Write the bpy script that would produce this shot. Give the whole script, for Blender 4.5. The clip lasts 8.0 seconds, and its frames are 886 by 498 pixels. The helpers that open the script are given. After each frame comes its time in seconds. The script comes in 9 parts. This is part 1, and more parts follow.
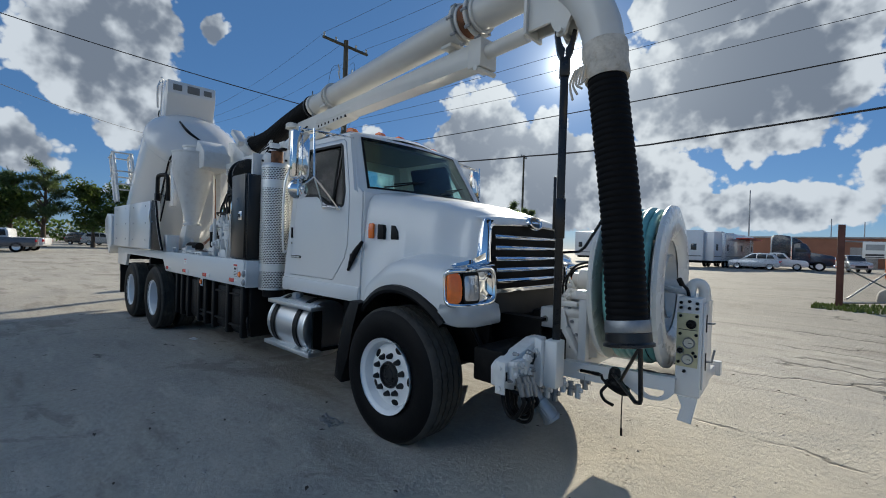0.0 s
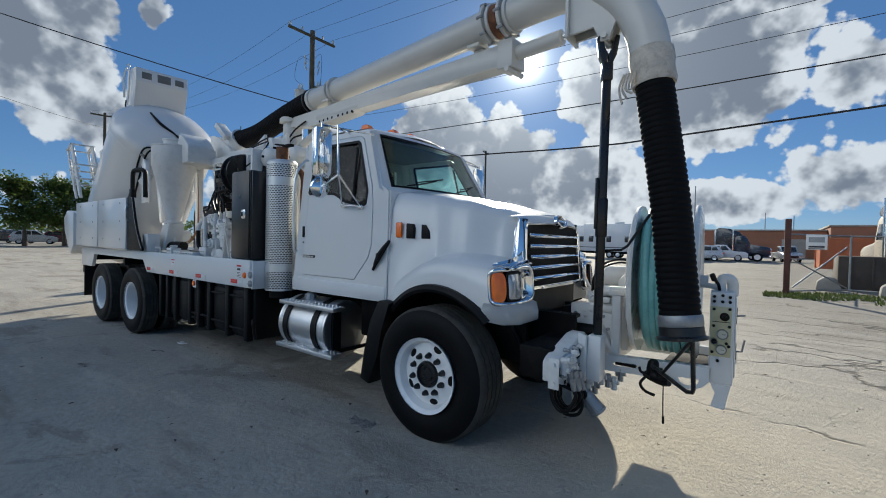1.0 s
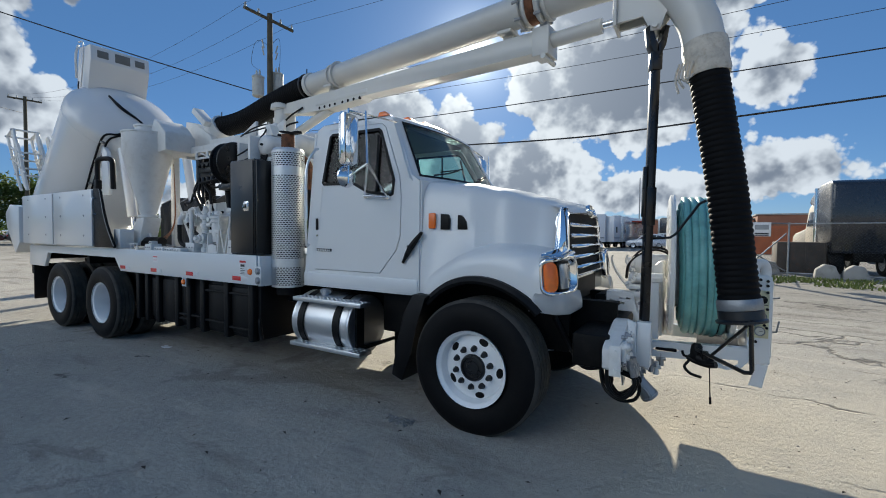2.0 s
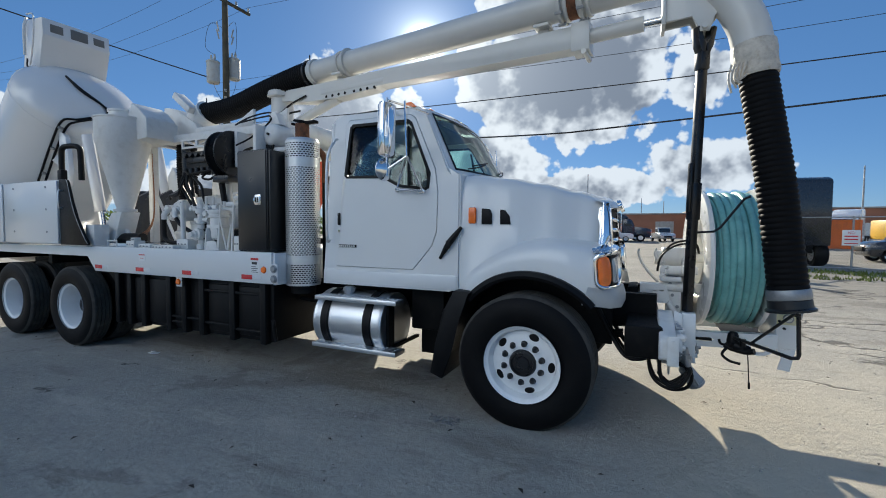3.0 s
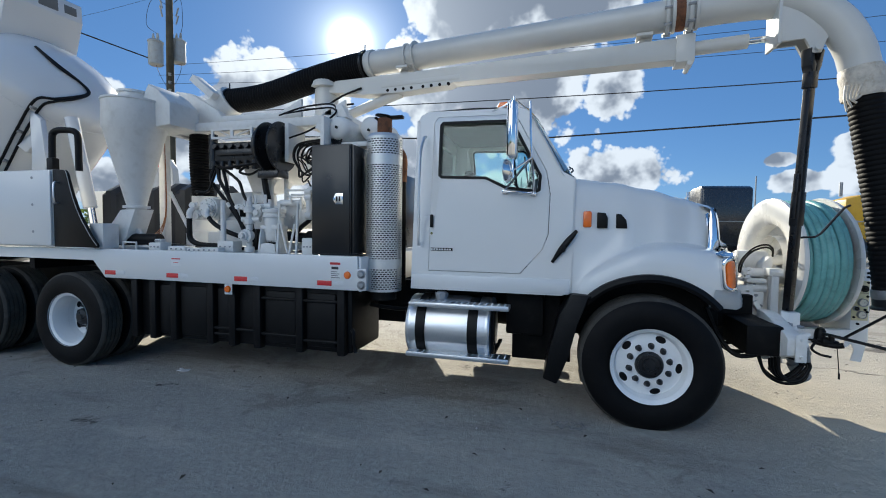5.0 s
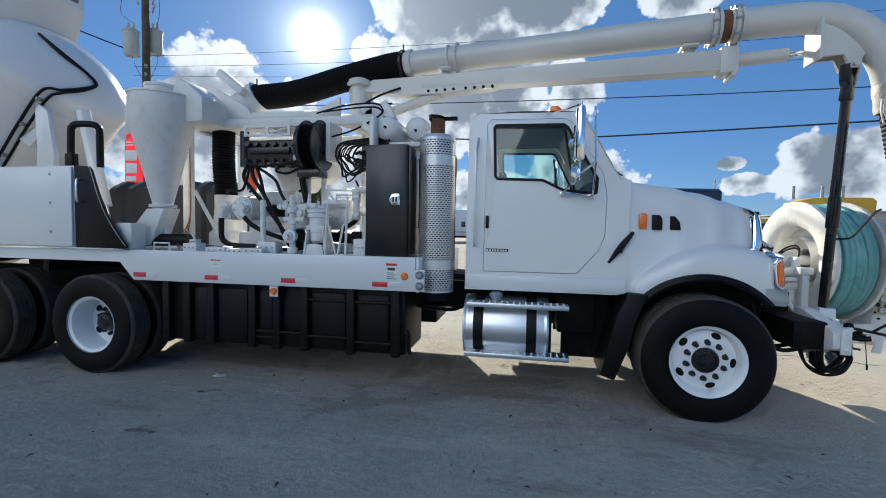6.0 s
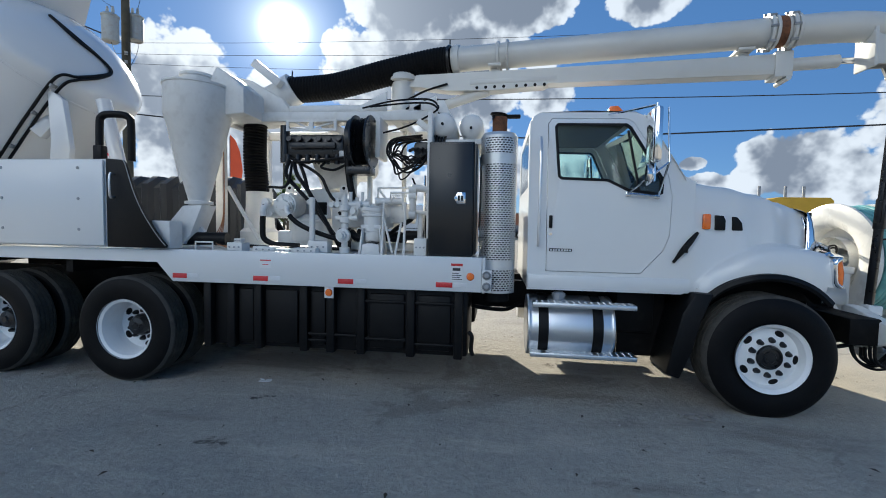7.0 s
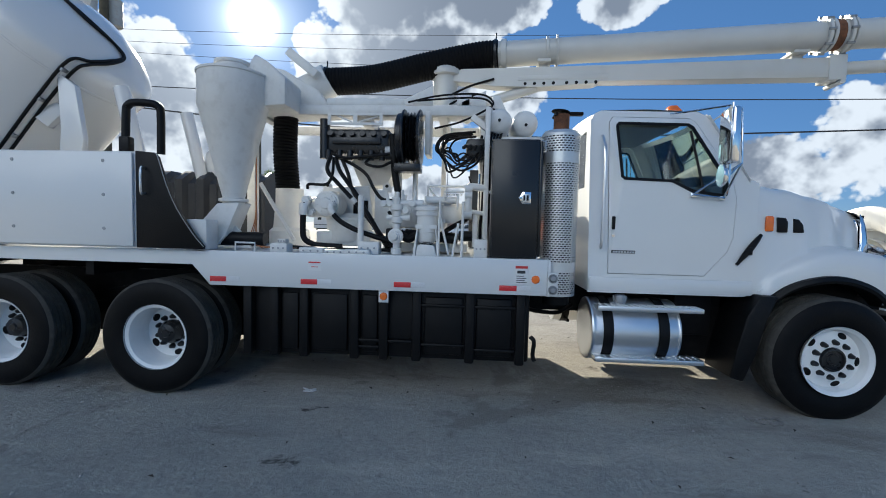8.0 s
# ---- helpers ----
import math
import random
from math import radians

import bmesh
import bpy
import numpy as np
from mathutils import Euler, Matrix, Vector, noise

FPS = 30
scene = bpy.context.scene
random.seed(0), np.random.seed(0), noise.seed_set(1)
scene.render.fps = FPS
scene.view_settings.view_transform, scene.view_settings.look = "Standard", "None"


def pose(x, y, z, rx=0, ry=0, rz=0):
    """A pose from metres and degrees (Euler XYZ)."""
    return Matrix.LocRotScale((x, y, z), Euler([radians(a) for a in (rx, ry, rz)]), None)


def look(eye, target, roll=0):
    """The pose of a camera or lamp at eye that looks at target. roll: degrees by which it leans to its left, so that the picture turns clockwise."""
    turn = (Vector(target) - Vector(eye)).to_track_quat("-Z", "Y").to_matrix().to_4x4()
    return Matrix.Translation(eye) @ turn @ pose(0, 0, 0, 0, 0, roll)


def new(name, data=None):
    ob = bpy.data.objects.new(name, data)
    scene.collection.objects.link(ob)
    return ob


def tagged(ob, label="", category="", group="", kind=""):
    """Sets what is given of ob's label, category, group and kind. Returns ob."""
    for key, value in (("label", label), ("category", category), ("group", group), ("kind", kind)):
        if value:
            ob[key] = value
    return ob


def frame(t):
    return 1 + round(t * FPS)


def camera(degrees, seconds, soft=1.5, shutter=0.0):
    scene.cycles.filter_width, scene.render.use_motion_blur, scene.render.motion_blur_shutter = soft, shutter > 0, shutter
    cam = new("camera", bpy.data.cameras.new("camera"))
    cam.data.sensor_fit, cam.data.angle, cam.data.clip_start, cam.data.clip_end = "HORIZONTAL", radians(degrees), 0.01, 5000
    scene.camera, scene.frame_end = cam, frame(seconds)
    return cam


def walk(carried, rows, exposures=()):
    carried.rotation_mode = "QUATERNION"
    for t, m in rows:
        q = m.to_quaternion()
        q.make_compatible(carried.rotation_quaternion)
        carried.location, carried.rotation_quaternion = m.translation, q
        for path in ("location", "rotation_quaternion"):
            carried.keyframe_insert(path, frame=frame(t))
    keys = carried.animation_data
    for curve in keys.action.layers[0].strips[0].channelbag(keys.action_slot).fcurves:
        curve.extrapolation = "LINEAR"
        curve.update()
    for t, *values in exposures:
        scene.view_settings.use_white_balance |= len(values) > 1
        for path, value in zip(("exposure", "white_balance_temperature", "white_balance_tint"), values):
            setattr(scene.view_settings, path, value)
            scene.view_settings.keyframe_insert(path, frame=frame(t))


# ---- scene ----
cam = camera(91.4, 8.0, 1.0)
PATH = [
    (0, (2.643, -2.139, 1.577), (1.287, -0.669, 1.558), 1.8),
    (0.5, (2.419, -2.319, 1.581), (1.136, -0.786, 1.564), 2.0),
    (1, (2.17, -2.557, 1.596), (0.961, -0.964, 1.558), 1.3),
    (1.5, (1.858, -2.716, 1.578), (0.734, -1.063, 1.523), 0.8),
    (3, (0.807, -3.175, 1.571), (-0.02, -1.356, 1.477), 0.3),
    (3.5, (0.423, -3.241, 1.609), (-0.317, -1.385, 1.511), 0.4),
    (4, (0.028, -3.361, 1.591), (-0.636, -1.478, 1.494), 0.5),
    (4.5, (-0.352, -3.463, 1.585), (-0.943, -1.554, 1.49), 0.6),
    (6, (-1.526, -3.805, 1.587), (-1.897, -1.841, 1.495), 0.9),
    (6.5, (-1.953, -3.818, 1.616), (-2.255, -1.843, 1.518), 0.9),
    (7, (-2.378, -3.864, 1.598), (-2.621, -1.882, 1.493), 1.1),
    (7.5, (-2.758, -3.85, 1.589), (-2.944, -1.861, 1.483), 1.2),
    (8, (-3.176, -3.758, 1.603), (-3.299, -1.765, 1.492), 1.4),
]
walk(cam, [(t, look(eye, target, roll)) for t, eye, target, roll in PATH],
     exposures=[(0.0, 0.62, 5850, 5), (1.5, 0.77, 5850, 5), (3.0, 0.91, 5800, 5), (4.5, 1.0, 5750, 5), (8.0, 1.02, 5750, 5)])

# ---- sky, clouds and sun ----
SUN_AZ, SUN_EL = 117.2, 22.3
SUN_DIR = Vector((math.cos(radians(SUN_AZ)) * math.cos(radians(SUN_EL)), math.sin(radians(SUN_AZ)) * math.cos(radians(SUN_EL)), math.sin(radians(SUN_EL))))
world = bpy.data.worlds.new("sky_world")
scene.world = world
world.use_nodes = True
WN, WL = world.node_tree.nodes, world.node_tree.links
WN.clear()


def wire_in(links, value, socket):
    if hasattr(value, "links"):
        links.new(value, socket)
    else:
        socket.default_value = value


def wmath(op, a, b=0.0, c=None, clamp=False):
    n = WN.new("ShaderNodeMath")
    n.operation, n.use_clamp = op, clamp
    wire_in(WL, a, n.inputs[0])
    wire_in(WL, b, n.inputs[1])
    if c is not None:
        wire_in(WL, c, n.inputs[2])
    return n.outputs[0]


def wramp(value, lo, hi):
    n = WN.new("ShaderNodeMapRange")
    n.interpolation_type = "SMOOTHSTEP"
    wire_in(WL, value, n.inputs["Value"])
    n.inputs["From Min"].default_value, n.inputs["From Max"].default_value = lo, hi
    return n.outputs["Result"]


def wmix(fac, a, b):
    n = WN.new("ShaderNodeMix")
    n.data_type = "RGBA"
    wire_in(WL, fac, n.inputs[0])
    wire_in(WL, a, n.inputs[6])
    wire_in(WL, b, n.inputs[7])
    return n.outputs[2]


def wnoise(vec, scale, detail, rough=0.55, lac=2.0):
    n = WN.new("ShaderNodeTexNoise")
    n.inputs["Scale"].default_value, n.inputs["Detail"].default_value = scale, detail
    n.inputs["Roughness"].default_value, n.inputs["Lacunarity"].default_value = rough, lac
    WL.new(vec, n.inputs["Vector"])
    return n.outputs["Fac"]


SKY_STRENGTH, SUN_STRENGTH = 0.052, 4.6
sky = WN.new("ShaderNodeTexSky")
sky.sky_type, sky.sun_disc = "NISHITA", False
sky.sun_elevation, sky.sun_rotation = radians(SUN_EL), radians(90 - SUN_AZ)
sky.air_density, sky.dust_density, sky.ozone_density = 0.8, 0.08, 4.0
direction = WN.new("ShaderNodeTexCoord").outputs["Generated"]
sep = WN.new("ShaderNodeSeparateXYZ")
WL.new(direction, sep.inputs[0])
azim = wmath("MULTIPLY", wmath("ARCTAN2", sep.outputs[1], sep.outputs[0]), 180 / math.pi)
azim = wmath("MODULO", wmath("ADD", azim, 450.0), 360.0)
azim = wmath("SUBTRACT", azim, 90.0)
elev = wmath("MULTIPLY", wmath("ARCSINE", sep.outputs[2]), 180 / math.pi)
# finer lumps low down, as clouds shrink towards the horizon
sunward = WN.new("ShaderNodeVectorMath")
sunward.inputs[1].default_value = SUN_DIR * 0.035
WL.new(direction, sunward.inputs[0])
toward = sunward.outputs[0]


def billow(vec):
    """Heaped round lumps with smaller ones on them."""
    n = WN.new("ShaderNodeTexVoronoi")
    n.inputs["Scale"].default_value, n.inputs["Detail"].default_value, n.inputs["Roughness"].default_value = 15.0, 3.0, 0.55
    WL.new(vec, n.inputs["Vector"])
    return wmath("SUBTRACT", 0.5, n.outputs["Distance"])


puff = wnoise(direction, 6.5, 5.0, 0.5)
lump = billow(direction)
puff_sun = wnoise(toward, 6.5, 3.0, 0.5)
soft = wnoise(direction, 6.5, 3.0, 0.5)
body = wnoise(direction, 3.2, 3.0, 0.5)
lump_sun = billow(toward)
fleck = wnoise(direction, 60.0, 4.0, 0.6)
field = None


def cloud(az, el, wide, high, weight=1.0):
    """One cumulus: an ellipse of degrees round a direction, its edge broken by the noise."""
    global field
    dx = wmath("DIVIDE", wmath("SUBTRACT", azim, az), wide)
    dy = wmath("DIVIDE", wmath("SUBTRACT", elev, el), high)
    d = wmath("SQRT", wmath("ADD", wmath("MULTIPLY", dx, dx), wmath("MULTIPLY", dy, dy)))
    f = wmath("MULTIPLY", wmath("SUBTRACT", 1.0, d), weight)
    field = f if field is None else wmath("MAXIMUM", field, f)


cloud(170.5, 18, 8, 9.5, 1.25)
cloud(167, 12, 7, 4.5)
cloud(178, 8, 5, 3.5)
cloud(188, 12, 8, 7)
cloud(161.4, 22.7, 1.5, 1.9, 0.7)
cloud(128, 12, 7, 9, 1.3)
cloud(119, 9, 9, 8, 1.3)
cloud(110, 7.5, 9, 6.5, 1.2)
cloud(137, 9.5, 5, 5)
cloud(142, 12.5, 2.5, 2, 0.7)
cloud(98, 18.5, 12.5, 8.5, 1.95)
cloud(101, 27, 10, 7, 2.2)
cloud(89, 28.5, 10, 5.5, 2.2)
cloud(108, 19, 6, 7)
cloud(84.5, 16.5, 4, 3.6, 0.9)
cloud(82.5, 7, 7, 3.6)
cloud(95, 5, 8, 2.4)
cloud(72, 25.5, 5, 3.2)
cloud(67.5, 7.7, 1.8, 0.9)
cloud(65.5, 5.3, 3, 1.4)
cloud(57.5, 6.5, 7, 4.5)
cloud(49, 10, 6, 5.5)
cloud(61.7, 8.6, 1.6, 1.4)
cloud(30, 12, 16, 7)
# unseen clouds behind the camera, added as fill light for the shaded side
cloud(215, 24, 22, 16, 1.2)
cloud(255, 28, 27, 20, 1.3)
cloud(300, 30, 28, 20, 1.3)
cloud(340, 28, 30, 18, 1.2)
cloud(280, 48, 34, 16, 1.2)
cloud(140, 4, 40, 2.2, 0.5)
broken = wmath("ADD", wmath("MAXIMUM", field, -0.9), wmath("MULTIPLY", wmath("SUBTRACT", puff, 0.31), 1.35))
broken = wmath("ADD", broken, wmath("MULTIPLY", lump, 0.55))
broken = wmath("ADD", broken, wmath("MULTIPLY", wmath("SUBTRACT", fleck, 0.5), 0.2))
cover = wramp(broken, 0.0, 0.13)
# how much cloud stands between a lump and the sun
slope = wmath("ADD", wmath("MULTIPLY", wmath("SUBTRACT", soft, puff_sun), 3.4), wmath("MULTIPLY", wmath("SUBTRACT", lump, lump_sun), 0.95))
thick = wmath("ADD", wmath("MAXIMUM", field, -0.9), wmath("MULTIPLY", wmath("SUBTRACT", body, 0.45), 1.5))
thick = wmath("ADD", wmath("MULTIPLY", thick, 0.6), wmath("MULTIPLY", broken, 0.4))
depth = wramp(wmath("SUBTRACT", thick, slope), 0.0, 1.0)
sun_dot = WN.new("ShaderNodeVectorMath")
sun_dot.operation = "DOT_PRODUCT"
WL.new(direction, sun_dot.inputs[0])
sun_dot.inputs[1].default_value = SUN_DIR
cosine = wmath("MAXIMUM", sun_dot.outputs["Value"], 0.0)
near_sun = wmath("POWER", cosine, 14.0)
facing = wramp(sun_dot.outputs["Value"], 0.35, -0.5)
# thin edges glow against the sun, thick middles are grey; clouds across from the sun, out of view, are lit full on and
# brightened as fill
rim = wmix(near_sun, (8.2, 8.2, 8.3, 1), (9.5, 9.3, 9.0, 1))
core = wmix(wmath("POWER", cosine, 34.0), (2.35, 2.6, 3.1, 1), (5.2, 5.4, 5.8, 1))
cloud_colour = wmix(wmath("MULTIPLY", facing, 0.9), wmix(depth, rim, core), (25.0, 25.3, 25.8, 1))
# the deep even blue between the clouds
even = wmix(0.55, sky.outputs[0], (0.95, 2.2, 4.6, 1))
sky_mix = wmix(cover, even, cloud_colour)
# the sun's own blaze through the haze
blaze = wmath("ADD", wmath("MULTIPLY", wmath("POWER", cosine, 2600.0), 45.0), wmath("MULTIPLY", wmath("POWER", cosine, 420.0), 7.0))
blaze = wmath("ADD", blaze, wmath("MULTIPLY", wmath("POWER", cosine, 60.0), 1.5))
glow = WN.new("ShaderNodeVectorMath")
glow.operation = "SCALE"
glow.inputs[0].default_value = (1.0, 0.97, 0.9)
WL.new(blaze, glow.inputs["Scale"])
total = WN.new("ShaderNodeVectorMath")
WL.new(sky_mix, total.inputs[0])
WL.new(glow.outputs[0], total.inputs[1])
back = WN.new("ShaderNodeBackground")
WL.new(total.outputs[0], back.inputs[0])
back.inputs[1].default_value = SKY_STRENGTH
WL.new(back.outputs[0], WN.new("ShaderNodeOutputWorld").inputs[0])

lamp = bpy.data.lights.new("sun", "SUN")
lamp.energy, lamp.angle, lamp.color = SUN_STRENGTH, radians(0.6), (1.0, 0.85, 0.65)
sun = new("sun", lamp)
sun.matrix_world = look(SUN_DIR * 50, (0, 0, 0))

# ---- materials ----
def shade(name, colour, rough=0.5, metal=0.0, var=0.15, big=1.2, fine=40.0, bump=0.0, coat=0.0, dirt=None, dirt_amount=0.0, spread=0.05, transmission=0.0, emit=0.0, per_object=0.0, spec=0.5):
    """A surface with stains at a large scale, grain at a small one, a little relief and uneven gloss."""
    m = bpy.data.materials.new(name)
    m.use_nodes = True
    n, l = m.node_tree.nodes, m.node_tree.links
    b = n["Principled BSDF"]
    tc = n.new("ShaderNodeTexCoord").outputs["Object"]

    def noise_at(scale, detail):
        t = n.new("ShaderNodeTexNoise")
        t.inputs["Scale"].default_value, t.inputs["Detail"].default_value = scale, detail
        l.new(tc, t.inputs["Vector"])
        return t.outputs["Fac"]

    def ramp(v, lo, hi, a=0.0, c=1.0):
        r = n.new("ShaderNodeMapRange")
        l.new(v, r.inputs["Value"])
        for k, x in zip(("From Min", "From Max", "To Min", "To Max"), (lo, hi, a, c)):
            r.inputs[k].default_value = x
        return r.outputs["Result"]

    def mix(f, a, c):
        x = n.new("ShaderNodeMix")
        x.data_type = "RGBA"
        for s, v in ((x.inputs[0], f), (x.inputs[6], a), (x.inputs[7], c)):
            wire_in(l, v, s)
        return x.outputs[2]

    large, small = noise_at(big, 5.0), noise_at(fine, 6.0)
    col = tuple(colour) + (1.0,)
    dark = tuple(c * (1 - var) for c in colour) + (1.0,)
    light = tuple(min(1.0, c * (1 + var * 0.5)) for c in colour) + (1.0,)
    out = mix(ramp(large, 0.35, 0.65), dark, col)
    out = mix(ramp(small, 0.4, 0.75, 0.0, 0.5), out, light)
    if dirt is not None:
        out = mix(ramp(noise_at(big * 2.3, 8.0), 0.52, 0.72, 0.0, dirt_amount), out, tuple(dirt) + (1.0,))
    if per_object:
        info = n.new("ShaderNodeObjectInfo")
        hsv = n.new("ShaderNodeHueSaturation")
        l.new(ramp(info.outputs["Random"], 0, 1, 1 - per_object, 1 + per_object), hsv.inputs["Value"])
        l.new(out, hsv.inputs["Color"])
        out = hsv.outputs[0]
    l.new(out, b.inputs["Base Color"])
    l.new(ramp(small, 0.3, 0.7, max(0.02, rough - spread), min(1.0, rough + spread)), b.inputs["Roughness"])
    b.inputs["Metallic"].default_value = metal
    b.inputs["Specular IOR Level"].default_value = spec
    b.inputs["Coat Weight"].default_value = coat
    b.inputs["Coat Roughness"].default_value = 0.1
    b.inputs["Transmission Weight"].default_value = transmission
    if emit:
        l.new(out, b.inputs["Emission Color"])
        b.inputs["Emission Strength"].default_value = emit
    if bump:
        bp = n.new("ShaderNodeBump")
        bp.inputs["Strength"].default_value, bp.inputs["Distance"].default_value = bump, 0.01
        l.new(small, bp.inputs["Height"])
        l.new(bp.outputs[0], b.inputs["Normal"])
    return m


def pane(name, tint, gloss=0.02):
    """Window glass: tinted see-through with a mirror sheen that grows at grazing angles."""
    m = bpy.data.materials.new(name)
    m.use_nodes = True
    n, l = m.node_tree.nodes, m.node_tree.links
    n.clear()
    clear, shine, mixer = n.new("ShaderNodeBsdfTransparent"), n.new("ShaderNodeBsdfGlossy"), n.new("ShaderNodeMixShader")
    clear.inputs[0].default_value = (*tint, 1)
    shine.inputs["Roughness"].default_value = gloss
    fres = n.new("ShaderNodeFresnel")
    fres.inputs[0].default_value = 1.5
    l.new(fres.outputs[0], mixer.inputs[0])
    l.new(clear.outputs[0], mixer.inputs[1])
    l.new(shine.outputs[0], mixer.inputs[2])
    l.new(mixer.outputs[0], n.new("ShaderNodeOutputMaterial").inputs[0])
    return m


def leaf_shade(name, colour, var=0.4):
    """A leaf: dull on top, and letting part of the light through."""
    m = shade(name, colour, 0.6, var=var, big=0.8, fine=6, dirt=tuple(min(1.0, c * f) for c, f in zip(colour, (1.5, 1.2, 0.9))), dirt_amount=0.5)
    n, l = m.node_tree.nodes, m.node_tree.links
    b, out = n["Principled BSDF"], n["Material Output"]
    back, mixer = n.new("ShaderNodeBsdfTranslucent"), n.new("ShaderNodeMixShader")
    l.new(b.inputs["Base Color"].links[0].from_socket, back.inputs[0])
    mixer.inputs[0].default_value = 0.45
    l.new(b.outputs[0], mixer.inputs[1])
    l.new(back.outputs[0], mixer.inputs[2])
    l.new(mixer.outputs[0], out.inputs[0])
    return m


WHITE = shade("white_truck_paint", (0.72, 0.725, 0.715), 0.34, var=0.03, big=0.8, fine=3, coat=0.5, spread=0.05)
CAST = shade("white_painted_casting", (0.72, 0.71, 0.68), 0.42, var=0.06, big=5, fine=25, bump=0.04, dirt=(0.42, 0.39, 0.34), dirt_amount=0.25)
TANKW = shade("white_tank_paint", (0.67, 0.668, 0.655), 0.22, var=0.04, big=0.7, fine=2, coat=0.6, dirt=(0.66, 0.63, 0.57), dirt_amount=0.1, spread=0.05)
CREAM = shade("boom_paint", (0.56, 0.555, 0.525), 0.34, var=0.05, big=1.5, fine=8, coat=0.2, dirt=(0.42, 0.38, 0.3), dirt_amount=0.12)
CHROME = shade("chrome", (0.82, 0.83, 0.85), 0.06, 1.0, var=0.05, fine=20, spread=0.03)
ALU = shade("brushed_aluminium", (0.74, 0.75, 0.76), 0.36, 1.0, var=0.05, big=3, fine=4, spread=0.03)
STEEL = shade("perforated_steel", (0.72, 0.72, 0.71), 0.4, 0.7, var=0.12, big=4, fine=40)
GALV = shade("galvanised_steel", (0.36, 0.37, 0.38), 0.5, 0.8, var=0.25, big=5, fine=60, bump=0.1)
BLACK = shade("black_painted_steel", (0.011, 0.011, 0.012), 0.3, var=0.2, big=3, fine=12, bump=0.02, dirt=(0.04, 0.035, 0.03), dirt_amount=0.2)
BOXBLACK = shade("satin_black_cabinet", (0.009, 0.0093, 0.0103), 0.3, var=0.12, big=1.2, fine=5, bump=0.006, coat=0.12, spread=0.03)
PLASTIC = shade("black_plastic", (0.006, 0.006, 0.0065), 0.45, spec=0.2, var=0.3, big=4, fine=80, bump=0.15, dirt=(0.016, 0.014, 0.012), dirt_amount=0.2)
UNDER = shade("greasy_chassis_steel", (0.005, 0.0048, 0.0048), 0.6, spec=0.15, var=0.4, big=4, fine=40, bump=0.2, dirt=(0.02, 0.017, 0.014), dirt_amount=0.35)
RUBBER = shade("hose_rubber", (0.0055, 0.0055, 0.006), 0.45, spec=0.2, var=0.3, big=5, fine=70, bump=0.15, dirt=(0.02, 0.018, 0.016), dirt_amount=0.2)
HOSE = shade("suction_hose_rubber", (0.005, 0.005, 0.0055), 0.65, spec=0.12, var=0.3, big=5, fine=70, bump=0.1)
TYRE = shade("tyre_rubber", (0.0045, 0.0045, 0.005), 0.55, spec=0.14, var=0.25, big=4, fine=60, bump=0.15, dirt=(0.014, 0.013, 0.011), dirt_amount=0.25)
TREAD = shade("dusty_tread_rubber", (0.065, 0.06, 0.052), 0.85, spec=0.2, var=0.35, big=5, fine=50, bump=0.25, dirt=(0.11, 0.10, 0.085), dirt_amount=0.5)
RIM = shade("white_wheel_paint", (0.82, 0.82, 0.81), 0.32, var=0.04, big=5, fine=12, dirt=(0.5, 0.46, 0.4), dirt_amount=0.12)
TEAL = shade("teal_water_hose", (0.19, 0.44, 0.43), 0.42, var=0.22, big=6, fine=60, bump=0.1, dirt=(0.08, 0.17, 0.17), dirt_amount=0.4)
REELW = shade("white_reel_enamel", (0.78, 0.77, 0.73), 0.28, var=0.04, big=3, fine=6, coat=0.3, dirt=(0.6, 0.55, 0.46), dirt_amount=0.12)
RUST = shade("rusted_pipe", (0.20, 0.085, 0.04), 0.75, 0.3, var=0.5, big=12, fine=80, bump=0.4, dirt=(0.05, 0.03, 0.02), dirt_amount=0.7)
ORANGE = shade("amber_lens", (0.88, 0.17, 0.01), 0.15, var=0.15, big=20, fine=120, bump=0.25, coat=0.6)
RED = shade("red_reflector", (0.62, 0.03, 0.035), 0.25, var=0.1, fine=180, bump=0.2, coat=0.4)
WHITEREF = shade("white_reflector", (0.7, 0.7, 0.7), 0.3, var=0.1, fine=180, bump=0.1)
LENS = shade("clear_lens", (0.55, 0.57, 0.6), 0.08, 0.6, var=0.2, big=10, fine=60, bump=0.2, coat=1.0)
SCREEN = shade("dusty_radiator_screen", (0.045, 0.042, 0.037), 0.8, var=0.25, big=5, fine=90, bump=0.1)
SEAT = shade("grey_cab_trim", (0.06, 0.06, 0.063), 0.75, var=0.25, big=6, fine=70, bump=0.2)
BEIGE = shade("grey_cab_lining", (0.16, 0.158, 0.15), 0.8, var=0.15, big=5, fine=90, bump=0.1)
TAPE = shade("pale_duct_tape", (0.55, 0.51, 0.44), 0.5, var=0.3, big=14, fine=60, bump=0.5, dirt=(0.3, 0.24, 0.17), dirt_amount=0.5)
COPPER = shade("orange_cable", (0.36, 0.14, 0.05), 0.45, var=0.2)
LETTER = shade("lettering_dark", (0.03, 0.03, 0.035), 0.5, var=0.1)
LETTERED = shade("lettering_red", (0.55, 0.03, 0.03), 0.5, var=0.1)
STICKER = shade("sticker_white", (0.75, 0.75, 0.74), 0.4, var=0.05)
DIALFACE = shade("gauge_face", (0.62, 0.6, 0.5), 0.35, var=0.15, big=30)
YELLOWPLATE = shade("cream_control_plate", (0.62, 0.58, 0.36), 0.4, var=0.12, big=12)
GLASS = pane("cab_glass", (0.5, 0.76, 0.75))
